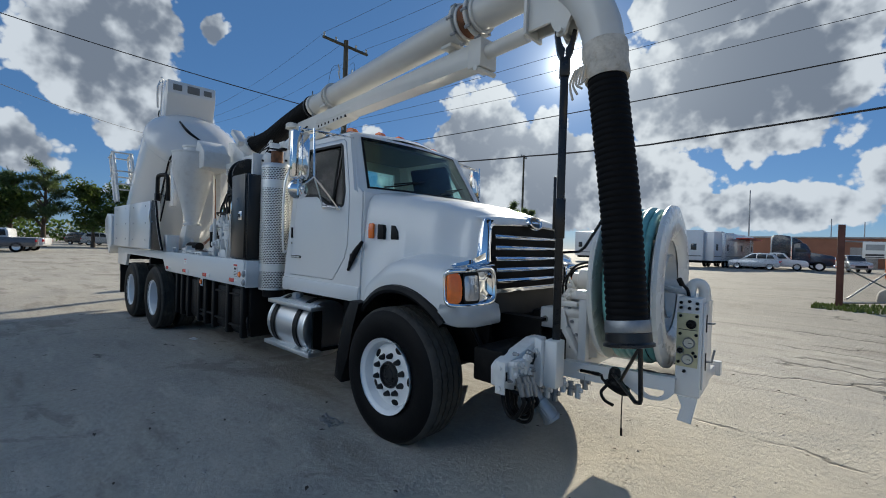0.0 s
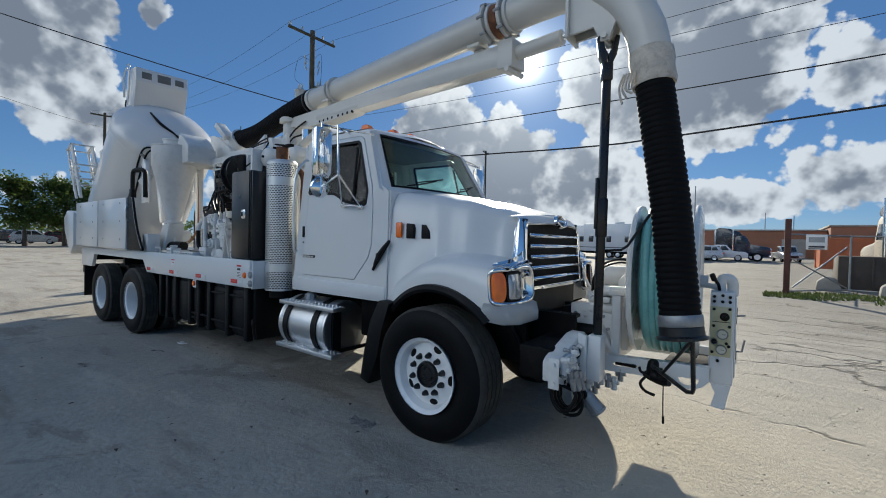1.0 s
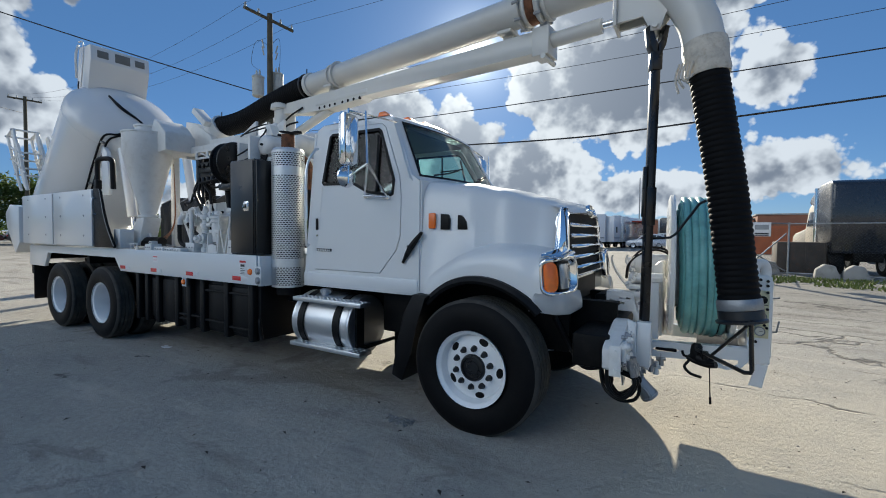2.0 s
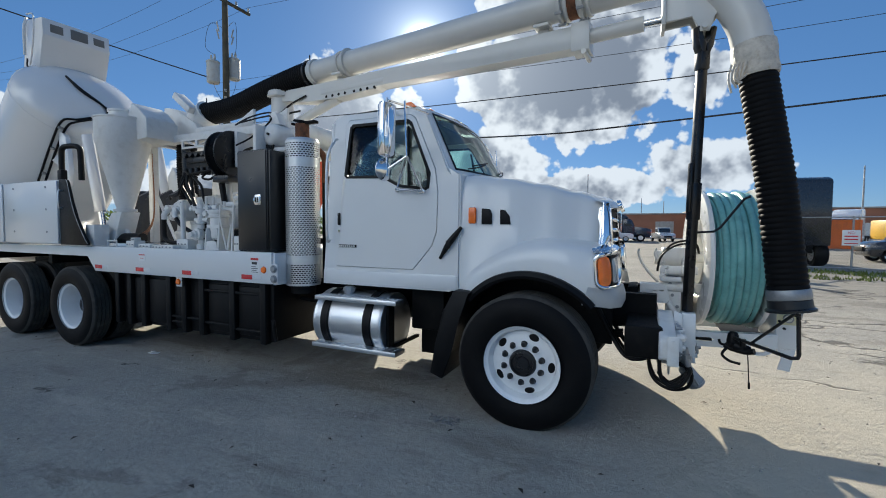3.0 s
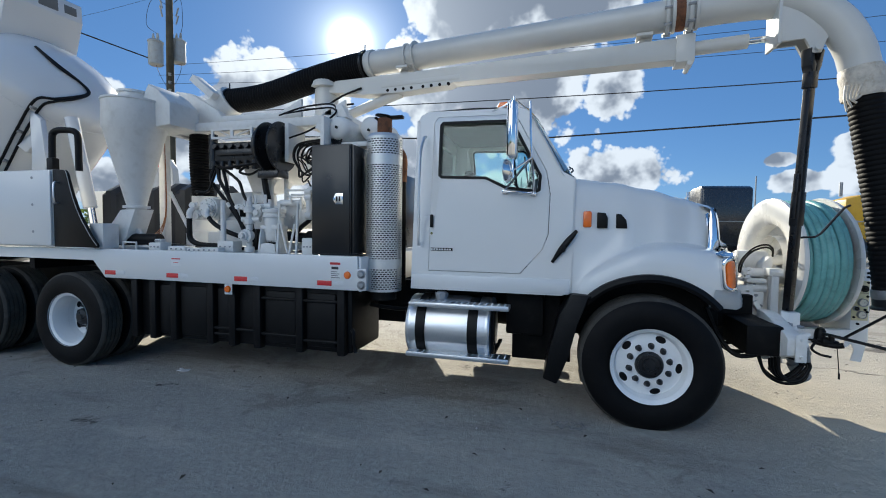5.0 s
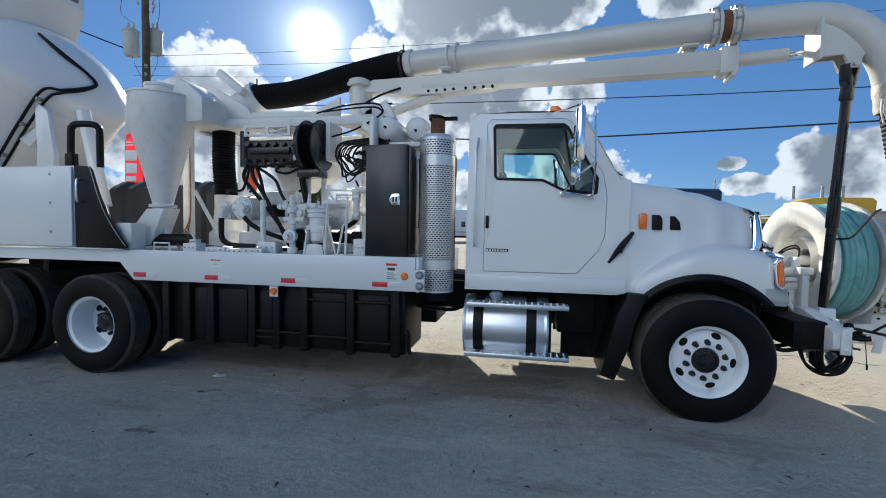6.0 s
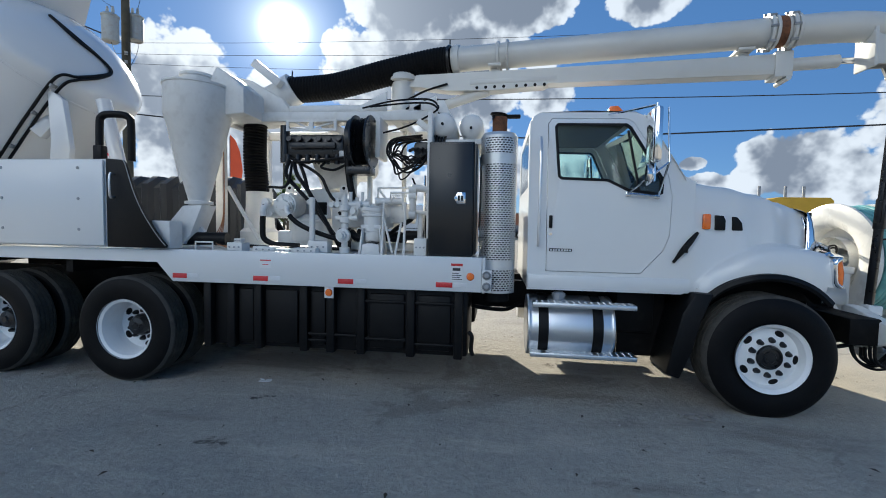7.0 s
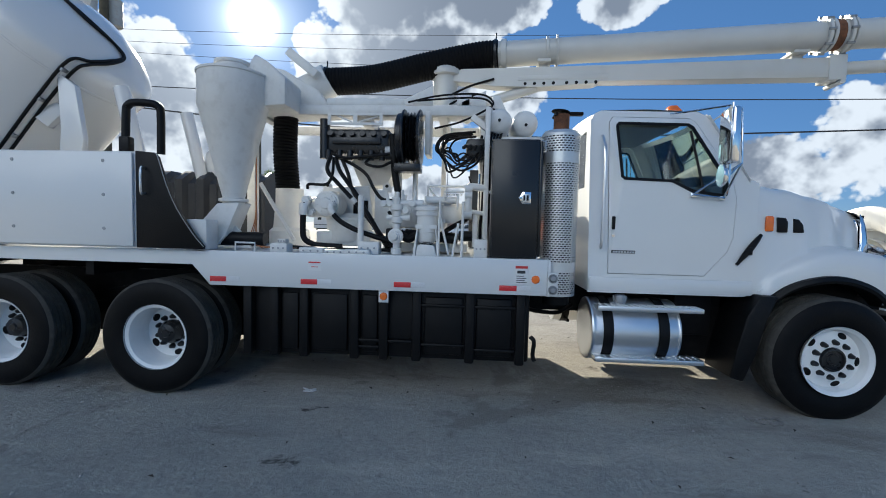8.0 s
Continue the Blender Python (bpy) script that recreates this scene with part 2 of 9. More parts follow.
CLEAR = pane("side_glass", (0.85, 0.945, 0.93))
MIRROR = shade("mirror_glass", (0.9, 0.9, 0.9), 0.02, 1.0, var=0.01, spread=0.01)

# ---- building tools ----
YC = 1.22
PLACE = {}


def B():
    return bmesh.new()


def box(bm, x0, x1, y0, y1, z0, z1, bev=0.0, m=None):
    v = [bm.verts.new((x, y, z)) for x in (x0, x1) for y in (y0, y1) for z in (z0, z1)]
    f = [bm.faces.new([v[i] for i in q]) for q in ((0, 1, 3, 2), (4, 6, 7, 5), (0, 4, 5, 1), (2, 3, 7, 6), (0, 2, 6, 4), (1, 5, 7, 3))]
    new_verts = v
    if bev:
        edges = list({e for q in f for e in q.edges})
        r = bmesh.ops.bevel(bm, geom=edges, offset=bev, segments=2, profile=0.5, affect="EDGES", clamp_overlap=True)
        new_verts = list({x for q in r["faces"] for x in q.verts} | {x for x in v if x.is_valid})
    if m is not None:
        bmesh.ops.transform(bm, matrix=m, verts=new_verts)
    return bm


def prism(bm, pts, axis, a0, a1, bev=0.0):
    """A polygon pushed along an axis; pts are (x, z) for y, (y, z) for x, (x, y) for z."""
    def at(p, a):
        return {"y": (p[0], a, p[1]), "x": (a, p[0], p[1]), "z": (p[0], p[1], a)}[axis]
    lo, hi = [bm.verts.new(at(p, a0)) for p in pts], [bm.verts.new(at(p, a1)) for p in pts]
    fs = [bm.faces.new(lo), bm.faces.new(hi[::-1])]
    k = len(pts)
    fs += [bm.faces.new((lo[i], hi[i], hi[(i + 1) % k], lo[(i + 1) % k])) for i in range(k)]
    if bev:
        bmesh.ops.bevel(bm, geom=list({e for q in fs for e in q.edges}), offset=bev, segments=2, profile=0.5, affect="EDGES", clamp_overlap=True)
    return bm


def basis(d):
    d = Vector(d).normalized()
    up = Vector((0, 0, 1)) if abs(d.z) < 0.95 else Vector((1, 0, 0))
    u = d.cross(up).normalized()
    return u, u.cross(d).normalized(), d


def lathe(bm, prof, origin, axis, seg=32, close=False):
    """Turns (radius, way along the axis) round the axis."""
    u, w, d = basis(axis)
    o = Vector(origin)
    rings = []
    for r, h in prof:
        if r < 1e-5:
            rings.append([bm.verts.new(o + d * h)])
        else:
            rings.append([bm.verts.new(o + d * h + (u * math.cos(2 * math.pi * i / seg) + w * math.sin(2 * math.pi * i / seg)) * r) for i in range(seg)])
    pairs = list(zip(rings, rings[1:])) + ([(rings[-1], rings[0])] if close else [])
    for a, c in pairs:
        for i in range(seg):
            j = (i + 1) % seg
            if len(a) == 1 and len(c) == 1:
                continue
            if len(a) == 1:
                bm.faces.new((a[0], c[i], c[j]))
            elif len(c) == 1:
                bm.faces.new((a[i], a[j], c[0]))
            else:
                bm.faces.new((a[i], a[j], c[j], c[i]))
    return bm


def cyl(bm, p0, p1, r0, r1=None, seg=18, bev=0.0):
    p0, p1 = Vector(p0), Vector(p1)
    h = (p1 - p0).length
    r1 = r0 if r1 is None else r1
    prof = [(0, 0), (r0 - bev, 0), (r0, bev), (r1, h - bev), (r1 - bev, h), (0, h)] if bev else [(0, 0), (r0, 0), (r1, h), (0, h)]
    return lathe(bm, prof, p0, p1 - p0, seg)


def curve_points(pts, steps=6):
    """A smooth line through the points."""
    p = [Vector(q) for q in pts]
    if len(p) < 3:
        return p
    p = [p[0] * 2 - p[1]] + p + [p[-1] * 2 - p[-2]]
    out = []
    for i in range(1, len(p) - 2):
        a, b, c, d = p[i - 1:i + 3]
        for k in range(steps):
            t = k / steps
            out.append(0.5 * ((2 * b) + (c - a) * t + (2 * a - 5 * b + 4 * c - d) * t * t + (3 * b - a - 3 * c + d) * t ** 3))
    return out + [p[-2]]


def tube(bm, pts, r, seg=8, steps=6, smooth=True, radii=None):
    line = curve_points(pts, steps) if smooth else [Vector(q) for q in pts]
    u = None
    rings = []
    for i, q in enumerate(line):
        d = (line[min(i + 1, len(line) - 1)] - line[max(i - 1, 0)]).normalized()
        if u is None:
            u = basis(d)[0]
        u = (u - d * u.dot(d)).normalized()
        w = d.cross(u)
        rr = radii(i / (len(line) - 1)) if radii else r
        rings.append([bm.verts.new(q + (u * math.cos(2 * math.pi * k / seg) + w * math.sin(2 * math.pi * k / seg)) * rr) for k in range(seg)])
    for a, c in zip(rings, rings[1:]):
        for k in range(seg):
            bm.faces.new((a[k], a[(k + 1) % seg], c[(k + 1) % seg], c[k]))
    bm.faces.new(rings[0][::-1])
    bm.faces.new(rings[-1])
    return bm


def ribbed(bm, pts, r, pitch, depth, seg=20):
    """A corrugated hose along a smooth line."""
    line = curve_points(pts, 24)
    dist = [0.0]
    for a, b in zip(line, line[1:]):
        dist.append(dist[-1] + (b - a).length)
    n = int(dist[-1] / (pitch / 4))
    pos, k = [], 0
    for i in range(n + 1):
        s = dist[-1] * i / n
        while k < len(dist) - 2 and dist[k + 1] < s:
            k += 1
        f = (s - dist[k]) / max(1e-6, dist[k + 1] - dist[k])
        pos.append(line[k].lerp(line[k + 1], f))
    wave = (0.0, 0.72, 1.0, 0.72)
    return tube(bm, pos, r, seg, smooth=False, radii=lambda f: r + depth * wave[round(f * n) % 4])


def sheet(bm, outer, holes, put, thick):
    """A flat outline with openings, laid by put(a, b) and thickened by the vector thick."""
    def ring(pts):
        vs = [bm.verts.new((p[0], p[1], 0)) for p in pts]
        return [bm.edges.new((vs[i], vs[(i + 1) % len(vs)])) for i in range(len(vs))], vs
    edges, verts = [], []
    for pts in [outer] + list(holes):
        e, v = ring(pts)
        edges += e
        verts += v
    r = bmesh.ops.triangle_fill(bm, use_beauty=True, use_dissolve=False, edges=edges)
    faces = [g for g in r["geom"] if isinstance(g, bmesh.types.BMFace)]
    for v in verts:
        v.co = Vector(put(v.co.x, v.co.y))
    e = bmesh.ops.extrude_face_region(bm, geom=faces)
    bmesh.ops.translate(bm, vec=Vector(thick), verts=[g for g in e["geom"] if isinstance(g, bmesh.types.BMVert)])
    return bm


def loft(bm, rows, close=False):
    grid = [[bm.verts.new(p) for p in row] for row in rows]
    for a, c in zip(grid, grid[1:]):
        k = len(a)
        for i in range(k if close else k - 1):
            bm.faces.new((a[i], a[(i + 1) % k], c[(i + 1) % k], c[i]))
    return grid


def mesh_of(name, bm, material, angle=38):
    bmesh.ops.recalc_face_normals(bm, faces=bm.faces)
    me = bpy.data.meshes.new(name)
    bm.to_mesh(me)
    bm.free()
    me.materials.append(material)
    me.polygons.foreach_set("use_smooth", [True] * len(me.polygons))
    me.set_sharp_from_angle(angle=radians(angle))
    return me


def place(ob, parent, m=None):
    m = Matrix.Identity(4) if m is None else m
    ob.matrix_basis = m
    if parent is not None:
        ob.parent = parent
        ob.matrix_parent_inverse = PLACE[parent].inverted()
    PLACE[ob] = m
    return ob


def part(name, bm, material, parent, label="", m=None, angle=38):
    ob = place(new(name, mesh_of(name, bm, material, angle)), parent, m)
    return tagged(ob, label)


def holder(name, parent, at=(0, 0, 0), label=""):
    return tagged(place(new(name), parent, Matrix.Translation(at)), label)


def thing(name, at, label, category, group="", kind=""):
    return tagged(place(new(name), None, Matrix.Translation(at)), label, category, group, kind)


def solid(name, bm, material, label, category, group="", kind="", angle=38):
    """A thing that is one mesh."""
    return tagged(part(name, bm, material, None, angle=angle), label, category, group, kind)


def writing(text, size, material, parent, m, name="lettering", extrude=0.0015, wide=1.0):
    cu = bpy.data.curves.new(name, "FONT")
    cu.body, cu.size, cu.extrude, cu.align_x, cu.align_y = text, size, extrude, "CENTER", "CENTER"
    cu.space_character = wide
    tmp = bpy.data.objects.new(name, cu)
    me = bpy.data.meshes.new_from_object(tmp)
    bpy.data.objects.remove(tmp)
    me.materials.append(material)
    return place(new(name, me), parent, m)

# ---- the truck ----
truck = thing("vacuum_truck", (-4.0, YC, 0.0), "white conventional-cab vacuum truck with suction boom on gravel lot", "truck")


def far(y):
    return 2 * YC - y


# chassis
for y in (0.82, 1.52):
    bm = B()
    prism(bm, [(y, 0.74), (y + 0.1, 0.74), (y + 0.1, 0.765), (y + 0.03, 0.765), (y + 0.03, 1.005), (y + 0.1, 1.005), (y + 0.1, 1.03), (y, 1.03)], "x", -9.0, 0.95)
    part("frame_rail", bm, UNDER, truck)
for x in (-8.6, -6.8, -5.2, -4.0, -2.6, -1.3, 0.5):
    part("cross_member", box(B(), x, x + 0.09, 0.85, 1.59, 0.79, 0.98, 0.01), UNDER, truck)
part("front_axle", cyl(B(), (0, 0.35, 0.5), (0, far(0.35), 0.5), 0.06, seg=12), UNDER, truck)
for x in (-6.0, -7.52):
    bm = cyl(B(), (x, 0.2, 0.52), (x, far(0.2), 0.52), 0.075, seg=14)
    lathe(bm, [(0, -0.2), (0.13, -0.17), (0.2, 0), (0.13, 0.17), (0, 0.2)], (x, YC, 0.52), (0, 1, 0), 18)
    part("rear_axle", bm, UNDER, truck)
for y in (0.74, 1.70):
    bm = B()
    for k in range(4):
        tube(bm, [(-0.65, y, 0.66 + k * 0.016), (0, y, 0.56 + k * 0.016), (0.7, y, 0.68 + k * 0.016)], 0.012, 6)
    part("leaf_spring", bm, UNDER, truck)
    bm = B()
    for k in range(6):
        tube(bm, [(-7.45, y, 0.62 + k * 0.02), (-6.76, y, 0.76 + k * 0.02), (-6.08, y, 0.62 + k * 0.02)], 0.014, 6)
    part("leaf_spring", bm, UNDER, truck)
# dark block added between the axles to stop sun reaching the ground there
part("suspension_cradle", box(B(), -8.2, -5.3, 0.95, 1.49, 0.28, 0.95, 0.06), UNDER, truck)
part("engine_block", box(B(), -0.55, 0.42, 0.9, 1.55, 0.72, 1.45, 0.06), UNDER, truck)
part("radiator", box(B(), 0.36, 0.46, 0.7, 1.74, 0.95, 1.72, 0.01), UNDER, truck)
part("gearbox", cyl(B(), (-1.9, YC, 0.75), (-0.55, YC, 0.78), 0.2, 0.26, 16), UNDER, truck)
part("drive_shaft", cyl(B(), (-6.0, YC, 0.6), (-1.9, YC, 0.75), 0.06, seg=12), UNDER, truck)
part("front_tow_beam", box(B(), 0.72, 0.98, 0.3, 2.14, 0.62, 0.86, 0.02), UNDER, truck)
bm = B()
for y in (0.55, 0.7, 1.0):
    tube(bm, [(0.5, y, 0.95), (0.62, y + 0.05, 0.7), (0.75, y, 0.55), (0.95, y - 0.05, 0.6)], 0.02, 8)
part("underbody_hose", bm, RUBBER, truck)
part("inner_wheel_liner", box(B(), -0.72, 0.62, 0.62, 0.66, 0.62, 1.35, 0.01), UNDER, truck)


# wheels
def tyre_mesh(width, radius, seg=88):
    w = width / 2
    prof = [(0.285, -w * 0.72), (0.30, -w * 0.86), (0.36, -w * 0.98), (0.42, -w), (0.47, -w * 0.95), (radius - 0.025, -w * 0.84), (radius - 0.008, -w * 0.74)]
    grooves = [-0.48, -0.16, 0.16, 0.48]
    tread = [(radius, -w * 0.66)]
    for g in grooves:
        tread += [(radius, w * (g - 0.035)), (radius - 0.013, w * (g - 0.03)), (radius - 0.013, w * (g + 0.03)), (radius, w * (g + 0.035))]
    tread.append((radius, w * 0.66))
    back = [(r, -h) for r, h in prof[::-1]]
    bm = lathe(B(), prof + tread + back, (0, 0, 0), (0, 1, 0), seg, close=True)
    # the grooves run in a zigzag
    for v in bm.verts:
        if math.hypot(v.co.x, v.co.z) > radius - 0.015 and abs(v.co.y) < w * 0.6:
            step = round(math.atan2(v.co.z, v.co.x) / (2 * math.pi) * seg)
            v.co.y += 0.0045 if step % 2 else -0.0045
    me = mesh_of("tyre", bm, TYRE, 30)
    me.materials.append(TREAD)
    for f in me.polygons:
        if math.hypot(f.center.x, f.center.z) > radius - 0.03:
            f.material_index = 1
    return me


FRONT_TYRE, REAR_TYRE = tyre_mesh(0.39, 0.543), tyre_mesh(0.275, 0.525)
bm = lathe(B(), [(0.302, -0.2), (0.302, -0.19), (0.287, -0.182), (0.272, -0.17), (0.26, -0.125), (0.25, -0.108), (0.238, -0.112), (0.15, -0.135), (0.11, -0.137), (0.10, -0.125), (0, -0.125)], (0, 0, 0), (0, 1, 0), 56)
lathe(bm, [(0.302, 0.175), (0.255, 0.12), (0.25, -0.10), (0.255, -0.12)], (0, 0, 0), (0, 1, 0), 40)
FRONT_RIM = mesh_of("rim", bm, RIM, 32)
bm = lathe(B(), [(0.30, -0.125), (0.30, -0.115), (0.284, -0.108), (0.268, -0.10), (0.256, -0.05), (0.25, 0.06), (0.238, 0.11), (0.2, 0.122), (0.11, 0.128), (0.0, 0.128)], (0, 0, 0), (0, 1, 0), 56)
lathe(bm, [(0.25, 0.05), (0.256, 0.12), (0.30, 0.128)], (0, 0, 0), (0, 1, 0), 40)
REAR_RIM = mesh_of("rim", bm, RIM, 32)
bm = lathe(B(), [(0, -0.15), (0.05, -0.149), (0.055, -0.142), (0.082, -0.14), (0.088, -0.158), (0.1, -0.156), (0.108, -0.142), (0.112, -0.12), (0, -0.12)], (0, 0, 0), (0, 1, 0), 28)
FRONT_HUB = mesh_of("hub", bm, BLACK)
bm = lathe(B(), [(0, 0.0), (0.03, 0.0), (0.04, 0.015), (0.085, 0.025), (0.1, 0.06), (0.112, 0.085), (0.112, 0.135), (0, 0.135)], (0, 0, 0), (0, 1, 0), 28)
REAR_HUB = mesh_of("hub", bm, BLACK)
NUT = mesh_of("wheel_nut", lathe(B(), [(0, -0.047), (0.008, -0.046), (0.016, -0.038), (0.021, -0.022), (0.024, 0.0), (0.028, 0.004), (0, 0.004)], (0, 0, 0), (0, 1, 0), 12), BLACK)
# dark disc laid on the rim in place of a cut, shaded hand hole
bm = lathe(B(), [(0, 0), (0.025, 0), (0.029, 0.004), (0.029, 0.012), (0, 0.012)], (0, 0, 0), (0, 1, 0), 16)
DARK_DISC = mesh_of("hand_hole", bm, UNDER)


def piece(name, mesh, parent, m):
    return place(new(name, mesh), parent, m)


def wheel(x, y, z, kind, flip, turn):
    base = Matrix.Translation((x, y, z)) @ pose(0, 0, 0, 0, turn, 180 if flip else 0)
    w = place(new("wheel"), truck, Matrix.Translation((x, y, z)))
    piece("tyre", FRONT_TYRE if kind == "front" else REAR_TYRE, w, base)
    if kind == "inner":
        return
    front = kind == "front"
    piece("rim", FRONT_RIM if front else REAR_RIM, w, base)
    piece("hub", FRONT_HUB if front else REAR_HUB, w, base)
    for k in range(10):
        a = 2 * math.pi * k / 10
        rr, dy = (0.152, -0.135) if front else (0.145, 0.122)
        piece("wheel_nut", NUT, w, base @ pose(rr * math.cos(a), dy, rr * math.sin(a)))
    for k in range(5):
        a = 2 * math.pi * (k + 0.25) / 5
        rr, dy, tip = (0.222, -0.1185, 14.5) if front else (0.205, 0.113, 10)
        piece("hand_hole", DARK_DISC, w, base @ pose(0, 0, 0, 0, -math.degrees(a), 0) @ pose(rr, dy, 0, 0, 0, tip if front else -tip) @ Matrix.Diagonal((1.0, 1, 1.45, 1)))


wheel(-0.008, 0.28, 0.517, "front", False, 22)
wheel(0.01, far(0.285), 0.54, "front", True, 0)
for k, x in enumerate((-6.0, -7.52)):
    wheel(x, 0.06, 0.523, "outer", False, 20 + 17 * k)
    wheel(x, 0.385, 0.523, "inner", False, 0)
    wheel(x, far(0.06), 0.523, "outer", True, 0)
    wheel(x, far(0.385), 0.523, "inner", True, 0)


# cab
def side_y(z):
    return 0.275 if z < 2.02 else 0.275 + (z - 2.02) * 0.27


def side_in(x, z):
    return (x, side_y(z), z)


def side_out(x, z):
    return (x, far(side_y(z)), z)


CAB = [(-2.08, 1.02), (-2.08, 2.58), (-2.05, 2.675), (-1.98, 2.715), (-1.1, 2.705), (-1.02, 2.67), (-0.72, 2.1), (-0.62, 2.04), (-0.62, 1.05), (-0.7, 1.02)]
DOOR = [(-1.905, 1.2), (-1.905, 2.6), (-1.87, 2.65), (-1.18, 2.64), (-1.12, 2.6), (-0.85, 2.1), (-0.815, 1.9), (-0.825, 1.55), (-0.87, 1.42), (-1.06, 1.2)]
WINDOW = [(-1.82, 2.08), (-1.845, 2.57), (-1.82, 2.6), (-1.19, 2.59), (-1.15, 2.56), (-0.89, 2.06), (-0.9, 1.93), (-0.93, 1.915), (-1.2, 1.95), (-1.38, 2.04), (-1.79, 2.055)]


def shrink(pts, d):
    """The outline moved inwards by d."""
    k = len(pts)
    area = sum(pts[i][0] * pts[(i + 1) % k][1] - pts[(i + 1) % k][0] * pts[i][1] for i in range(k))
    s = 1 if area > 0 else -1
    out = []
    for i in range(k):
        p, q, r = Vector(pts[i - 1]), Vector(pts[i]), Vector(pts[(i + 1) % k])
        a, b = (q - p).normalized(), (r - q).normalized()
        na, nb = Vector((-a.y, a.x)) * s, Vector((-b.y, b.x)) * s
        n = (na + nb).normalized()
        out.append(tuple(q + n * d / max(0.4, n.dot(na))))
    return out


for put, s, who in ((side_in, 1, "near"), (side_out, -1, "off")):
    bm = sheet(B(), CAB, [shrink(DOOR, -0.005)], put, (0, 0.03 * s, 0))
    side = part("cab_side", bm, WHITE, truck)
    bm = sheet(B(), DOOR, [WINDOW], lambda x, z: (put(x, z)[0], put(x, z)[1] - 0.006 * s, z), (0, 0.035 * s, 0))
    bmesh.ops.bevel(bm, geom=[e for e in bm.edges if len(e.link_faces) == 2 and e.calc_face_angle(0) > 1.0], offset=0.003, segments=1, affect="EDGES")
    door = part("door", bm, WHITE, truck, "white cab door with black-edged window")
    bm = sheet(B(), shrink(WINDOW, -0.004), [shrink(WINDOW, 0.022)], lambda x, z: (put(x, z)[0], put(x, z)[1] - 0.011 * s, z), (0, 0.02 * s, 0))
    part("window_seal", bm, RUBBER, door)
    bm = sheet(B(), shrink(WINDOW, 0.01), [], lambda x, z: (put(x, z)[0], put(x, z)[1] + 0.012 * s, z), (0, 0.005 * s, 0))
    g = part("window_glass", bm, CLEAR, door)
    g.visible_shadow = False
    y0, y1 = sorted((put(0, 1.6)[1] - 0.014 * s, put(0, 1.6)[1] + 0.0 * s))
    part("window_divider", tube(B(), [(-1.18, put(0, 2.5)[1] - 0.005 * s, 2.52), (-1.1, put(0, 1.96)[1] - 0.008 * s, 1.95)], 0.012, 6), RUBBER, door)
    part("door_handle", box(B(), -1.893, -1.862, y0 - 0.004, y1, 1.6, 1.72, 0.008), PLASTIC, door)
    part("lock", cyl(B(), (-1.876, y0 + 0.002, 1.545), (-1.876, y1, 1.545), 0.012, seg=12), CHROME, door)
    part("name_plate", box(B(), -1.885, -1.675, y0 + 0.004, y1, 1.385, 1.412, 0.003), PLASTIC, door)
    part("cab_sill", box(B(), -2.075, -0.63, min(put(0, 1)[1] - 0.012 * s, put(0, 1)[1] + 0.05 * s), max(put(0, 1)[1] - 0.012 * s, put(0, 1)[1] + 0.05 * s), 1.03, 1.165, 0.015), WHITE, truck)
    bm = tube(B(), [(-1.99, put(0, 1.5)[1] - 0.01 * s, 1.45), (-1.99, put(0, 1.5)[1] - 0.055 * s, 1.5), (-1.985, put(0, 1.5)[1] - 0.055 * s, 2.2), (-1.98, put(0, 2.4)[1] - 0.055 * s, 2.42), (-1.98, put(0, 2.45)[1] - 0.01 * s, 2.46)], 0.013, 8)
    part("grab_handle", bm, ALU, truck, "vertical steel grab handle behind the door")
# lettering bars on the door plate
bm = B()
for k in range(8):
    box(bm, -1.878 + k * 0.025, -1.861 + k * 0.025, 0.2525, 0.256, 1.39, 1.405)
part("maker_lettering", bm, ALU, truck)

# roof, back wall, floor
rows = []
for x, z, inset in ((-2.08, 2.58, 0.0), (-2.05, 2.675, 0.01), (-1.98, 2.715, 0.03), (-1.55, 2.73, 0.03), (-1.1, 2.712, 0.03), (-1.02, 2.665, 0.02)):
    y0 = side_y(z) + inset * 0
    rows.append([(x + (0.05 if i in (4, 5, 6) and x > -1.3 else 0.0), y0 + (far(y0) - y0) * f, z + 0.05 * math.sin(math.pi * f) * (1 if x > -2.06 else 0)) for i, f in enumerate((0, 0.03, 0.08, 0.2, 0.4, 0.5, 0.6, 0.8, 0.92, 0.97, 1))])
bm = B()
loft(bm, rows)
part("cab_roof", bm, WHITE, truck)
bm = sheet(B(), [(0.285, 1.03), (side_y(2.58), 2.63), (far(side_y(2.58)), 2.63), (far(0.285), 1.03)], [[(0.55, 2.0), (0.55, 2.54), (1.89, 2.54), (1.89, 2.0)]], lambda y, z: (-2.079, y, z), (0.03, 0, 0))
part("cab_back_wall", bm, WHITE, truck)
part("back_window", box(B(), -2.075, -2.069, 0.54, 1.9, 1.99, 2.55), CLEAR, truck).visible_shadow = False
part("cab_floor", box(B(), -2.04, -0.65, 0.31, far(0.31), 1.06, 1.12), SEAT, truck)
part("headliner", box(B(), -2.0, -1.12, 0.48, far(0.48), 2.64, 2.665, 0.01), BEIGE, truck)
part("fire_wall", box(B(), -0.64, -0.605, 0.295, far(0.295), 1.04, 2.045), WHITE, truck)
bm = prism(B(), [(-0.68, 1.5), (-0.68, 2.03), (-0.9, 2.06), (-1.02, 2.0), (-1.0, 1.6), (-0.9, 1.5)], "y", 0.33, far(0.33), 0.02)
part("dashboard", bm, SEAT, truck)
